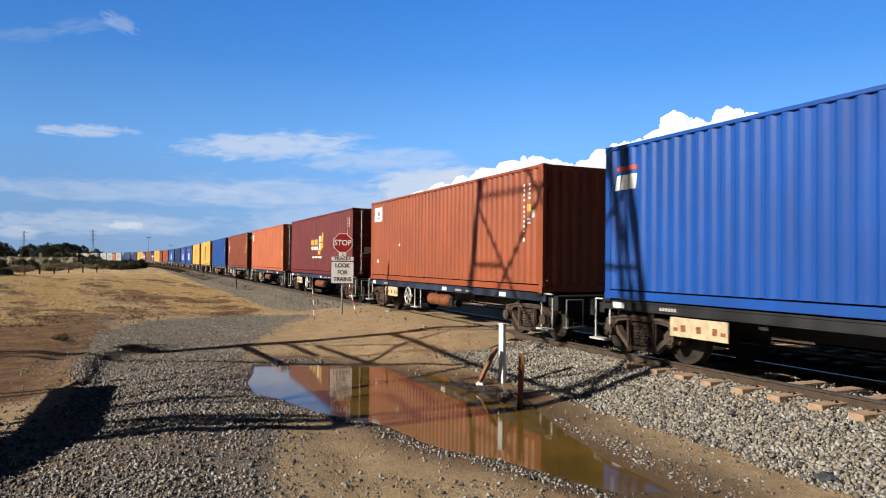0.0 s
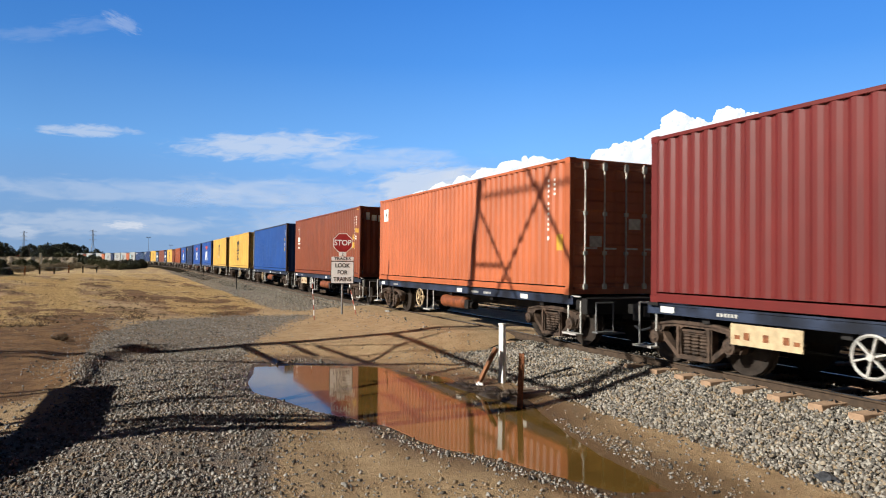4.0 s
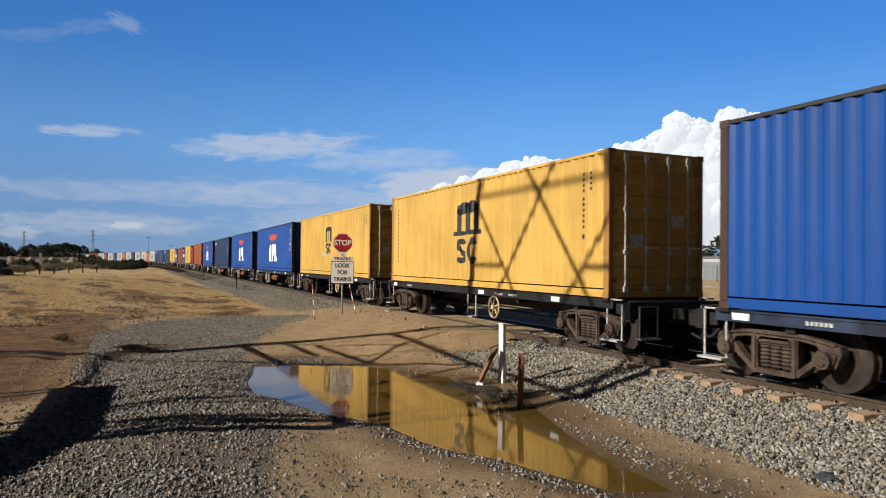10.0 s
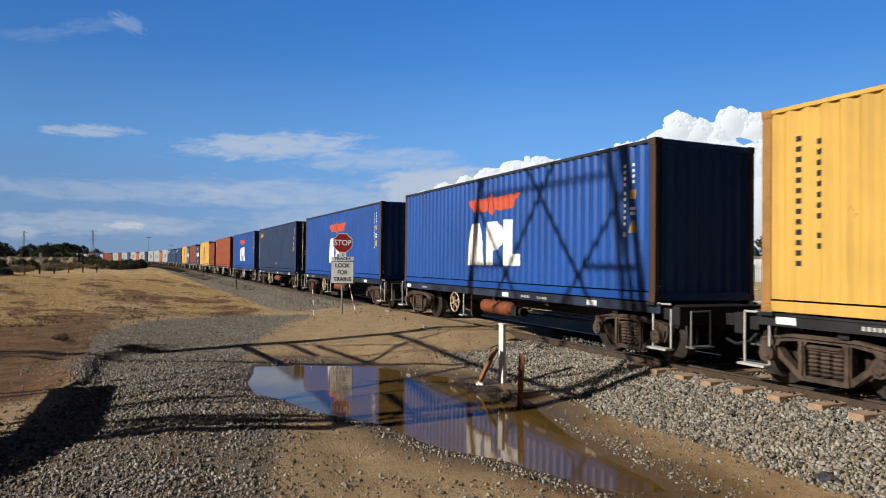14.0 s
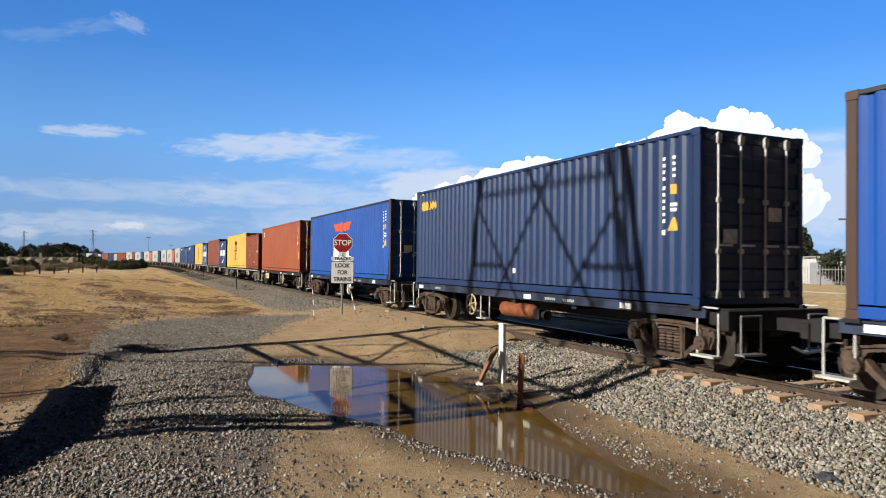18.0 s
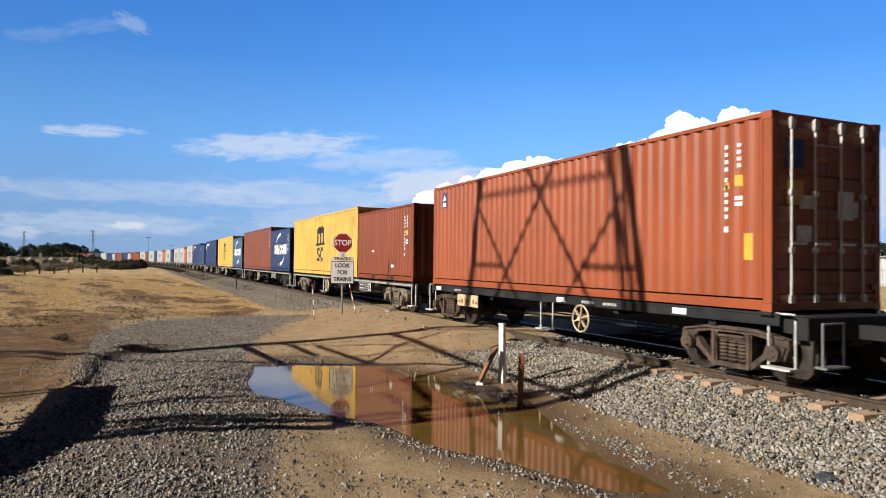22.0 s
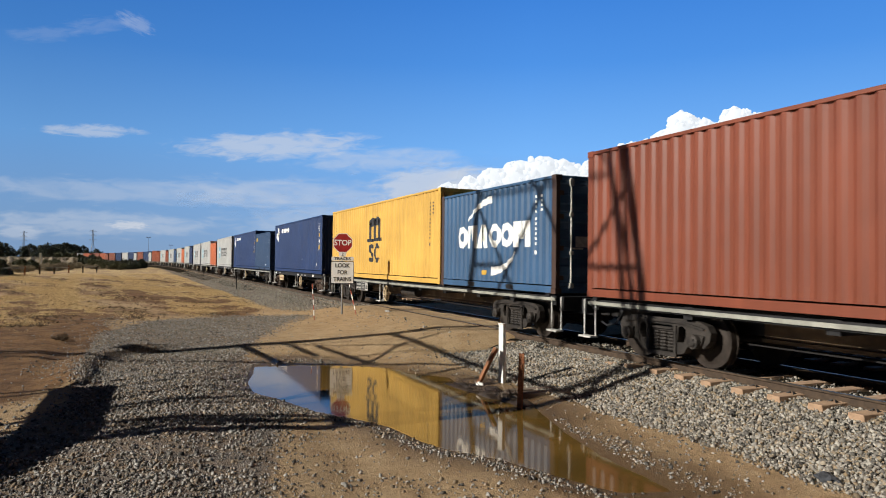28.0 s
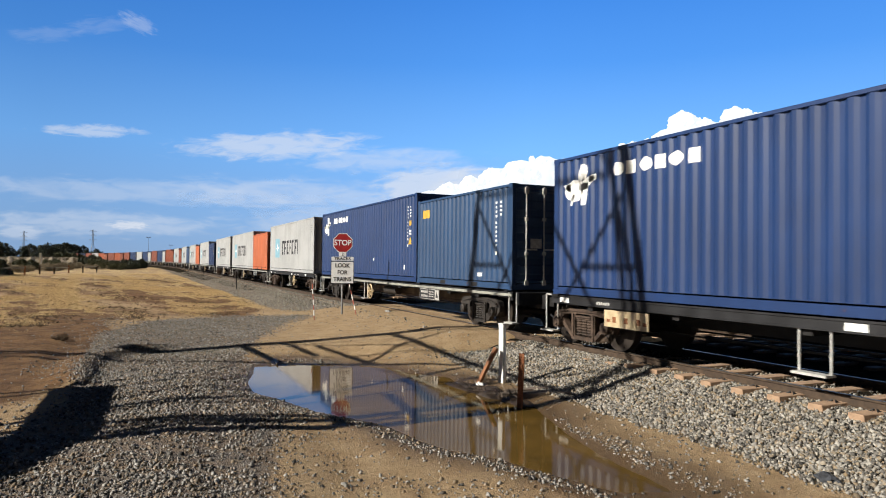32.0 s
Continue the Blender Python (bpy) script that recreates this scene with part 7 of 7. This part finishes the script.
def veil(name, az, el, w, h, scale, lo, hi, strength, label, seed, tilt=0.0, dist=3950, tone=(0.78, 0.83, 0.92)):
    """A thin sheet of high cloud, ragged and see-through."""
    m = bpy.data.materials.new(name)
    m.use_nodes = True
    nt = m.node_tree
    nt.nodes.clear()
    out, em, tr, mix = (nt.nodes.new(k) for k in ("ShaderNodeOutputMaterial", "ShaderNodeEmission", "ShaderNodeBsdfTransparent", "ShaderNodeMixShader"))
    em.inputs[0].default_value = (*tone, 1)
    em.inputs[1].default_value = 0.64
    nt.links.new(tr.outputs[0], mix.inputs[1])
    nt.links.new(em.outputs[0], mix.inputs[2])
    nt.links.new(mix.outputs[0], out.inputs[0])
    tc, mp, nz = nt.nodes.new("ShaderNodeTexCoord"), nt.nodes.new("ShaderNodeMapping"), nt.nodes.new("ShaderNodeTexNoise")
    mp.inputs["Location"].default_value = (seed * 3.1, seed * 1.7, 0)
    mp.inputs["Scale"].default_value = (scale / 1000, scale / 1000 * 3.6, 1)
    nz.inputs["Scale"].default_value, nz.inputs["Detail"].default_value, nz.inputs["Roughness"].default_value, nz.inputs["Distortion"].default_value = 1.0, 7.0, 0.58, 0.5
    nt.links.new(tc.outputs["Object"], mp.inputs[0])
    nt.links.new(mp.outputs[0], nz.inputs[0])
    gr, mp2 = nt.nodes.new("ShaderNodeVectorMath"), nt.nodes.new("ShaderNodeMapping")
    mp2.inputs["Scale"].default_value = (2 / w, 2 / h, 1)
    nt.links.new(tc.outputs["Object"], mp2.inputs[0])
    gr.operation = "LENGTH"
    nt.links.new(mp2.outputs[0], gr.inputs[0])
    inner = ramp(nt, gr.outputs["Value"], 1.0, 0.25)
    dens = times(nt, times(nt, nz.outputs["Fac"], times(nt, inner, 0.42), "ADD"), -0.42, "ADD")
    a = times(nt, times(nt, ramp(nt, dens, lo, hi), strength), ramp(nt, gr.outputs["Value"], 1.0, 0.8))
    nt.links.new(a, mix.inputs[0])
    v = [(-w / 2, -h / 2, 0), (w / 2, -h / 2, 0), (w / 2, h / 2, 0), (-w / 2, h / 2, 0)]
    ob = new(name, raw(name, v, [(0, 1, 2, 3)], m))
    p = bearing(az, el, dist)
    ob.matrix_basis = look(p, p * 2, tilt)
    return tagged(ob, label, "cloud", "", "structure")


PXM = 3950 / 1204


def toward(x, y):
    """Bearing of a spot of the sky from how far right and up it lies of the view's middle line."""
    return 24.4 + math.degrees(math.atan(x / 1204)), math.degrees(math.atan(y / math.hypot(1204, x)))


DRIFT += [(veil("streak_cloud", *toward(-310, 205), 420 * PXM, 62 * PXM, 7.0, 0.10, 0.52, 0.6, "long pale streak of high cloud", 1, 5), 8),
          (veil("streak_cloud", *toward(-110, 180), 420 * PXM, 60 * PXM, 6.0, 0.12, 0.6, 0.4, "long pale streak of high cloud", 15, 3), 8),
          (veil("streak_cloud", *toward(-40, 138), 260 * PXM, 90 * PXM, 6.0, 0.06, 0.5, 0.7, "pale ragged cloud over the train", 11, 8), 10),
          (veil("streak_cloud", *toward(60, 118), 240 * PXM, 120 * PXM, 5.0, 0.0, 0.45, 0.8, "pale ragged cloud over the train", 21, 0), 10),
          (veil("layer_cloud", *toward(690, 140), 420 * PXM, 200 * PXM, 4.0, -0.05, 0.45, 0.6, "pale hazy cloud behind the yard", 31, 0), 8),
          (veil("streak_cloud", *toward(-640, 228), 190 * PXM, 26 * PXM, 9.0, 0.12, 0.5, 0.5, "short thin streak of cloud", 2, 4), 10),
          (veil("wisp_cloud", *toward(-740, 400), 150 * PXM, 34 * PXM, 10.0, 0.16, 0.62, 0.11, "faint high wisps of cloud", 3, 12), 26),
          (veil("wisp_cloud", *toward(-645, 415), 130 * PXM, 40 * PXM, 11.0, 0.16, 0.62, 0.11, "faint high wisps of cloud", 13, 14), 26),
          (veil("wisp_cloud", *toward(-580, 420), 70 * PXM, 36 * PXM, 16.0, 0.10, 0.55, 0.26, "small faint wisp of cloud", 9, -20), 28),
          (veil("layer_cloud", *toward(-560, 120), 700 * PXM, 60 * PXM, 5.0, 0.14, 0.6, 0.3, "pale layered cloud near the horizon", 4, 1), 6),
          (veil("layer_cloud", *toward(-280, 118), 560 * PXM, 80 * PXM, 5.0, 0.12, 0.6, 0.4, "pale layered cloud near the horizon", 5, 0), 6),
          (veil("layer_cloud", *toward(-180, 70), 560 * PXM, 90 * PXM, 7.0, 0.14, 0.6, 0.34, "pale layered cloud near the horizon", 25, 0), 6),
          (veil("layer_cloud", *toward(-600, 62), 560 * PXM, 60 * PXM, 7.0, 0.14, 0.58, 0.36, "pale broken cloud above the horizon", 6, 0), 4),
          (veil("layer_cloud", *toward(-562, 60), 84 * PXM, 18 * PXM, 30.0, 0.08, 0.5, 0.75, "small white cloud above the horizon", 7, 0), 4),
          (veil("layer_cloud", *toward(-755, 45), 90 * PXM, 30 * PXM, 14.0, 0.08, 0.5, 0.4, "small pale cloud above the horizon", 17, 0), 4)]


def motions():
    times_ = [0.0, 2.0, 4.0, 6.0, 8.0, 10.0, 12.0, 14.0, 16.0, 18.0, 20.0, 22.0, 24.0, 26.0, 28.0, 30.0, 32.0]
    for ob, s, z, k in MOVERS:
        rows = []
        for t in times_:
            x, y, a = path(s - travelled(t))
            rows.append((t, pose(x, y, z, 0, 0, a)))
        walk(ob, rows)
    # clouds drift slowly to the right
    for ob, px in DRIFT:
        m = ob.matrix_basis.copy()
        side = Vector((math.sin(radians(24.4)), math.cos(radians(24.4)), 0)) * (px * PXM)
        walk(ob, [(0.0, m), (32.0, Matrix.Translation(side) @ m)])
    # the wheels roll: less than a quarter turn from row to row
    ticks = [k / 15 for k in range(481)]
    for ob, s, z, k in MOVERS:
        if z > 0 or k > 18:
            continue
        for b in ob.children:
            if b.name.startswith("bogie"):
                for ws in b.children:
                    if ws.name.startswith("wheelset"):
                        at = ws.matrix_basis.translation.copy()
                        walk(ws, [(t, Matrix.Translation(at) @ Matrix.Rotation(travelled(t) / 0.46, 4, "Y")) for t in ticks])


motions()
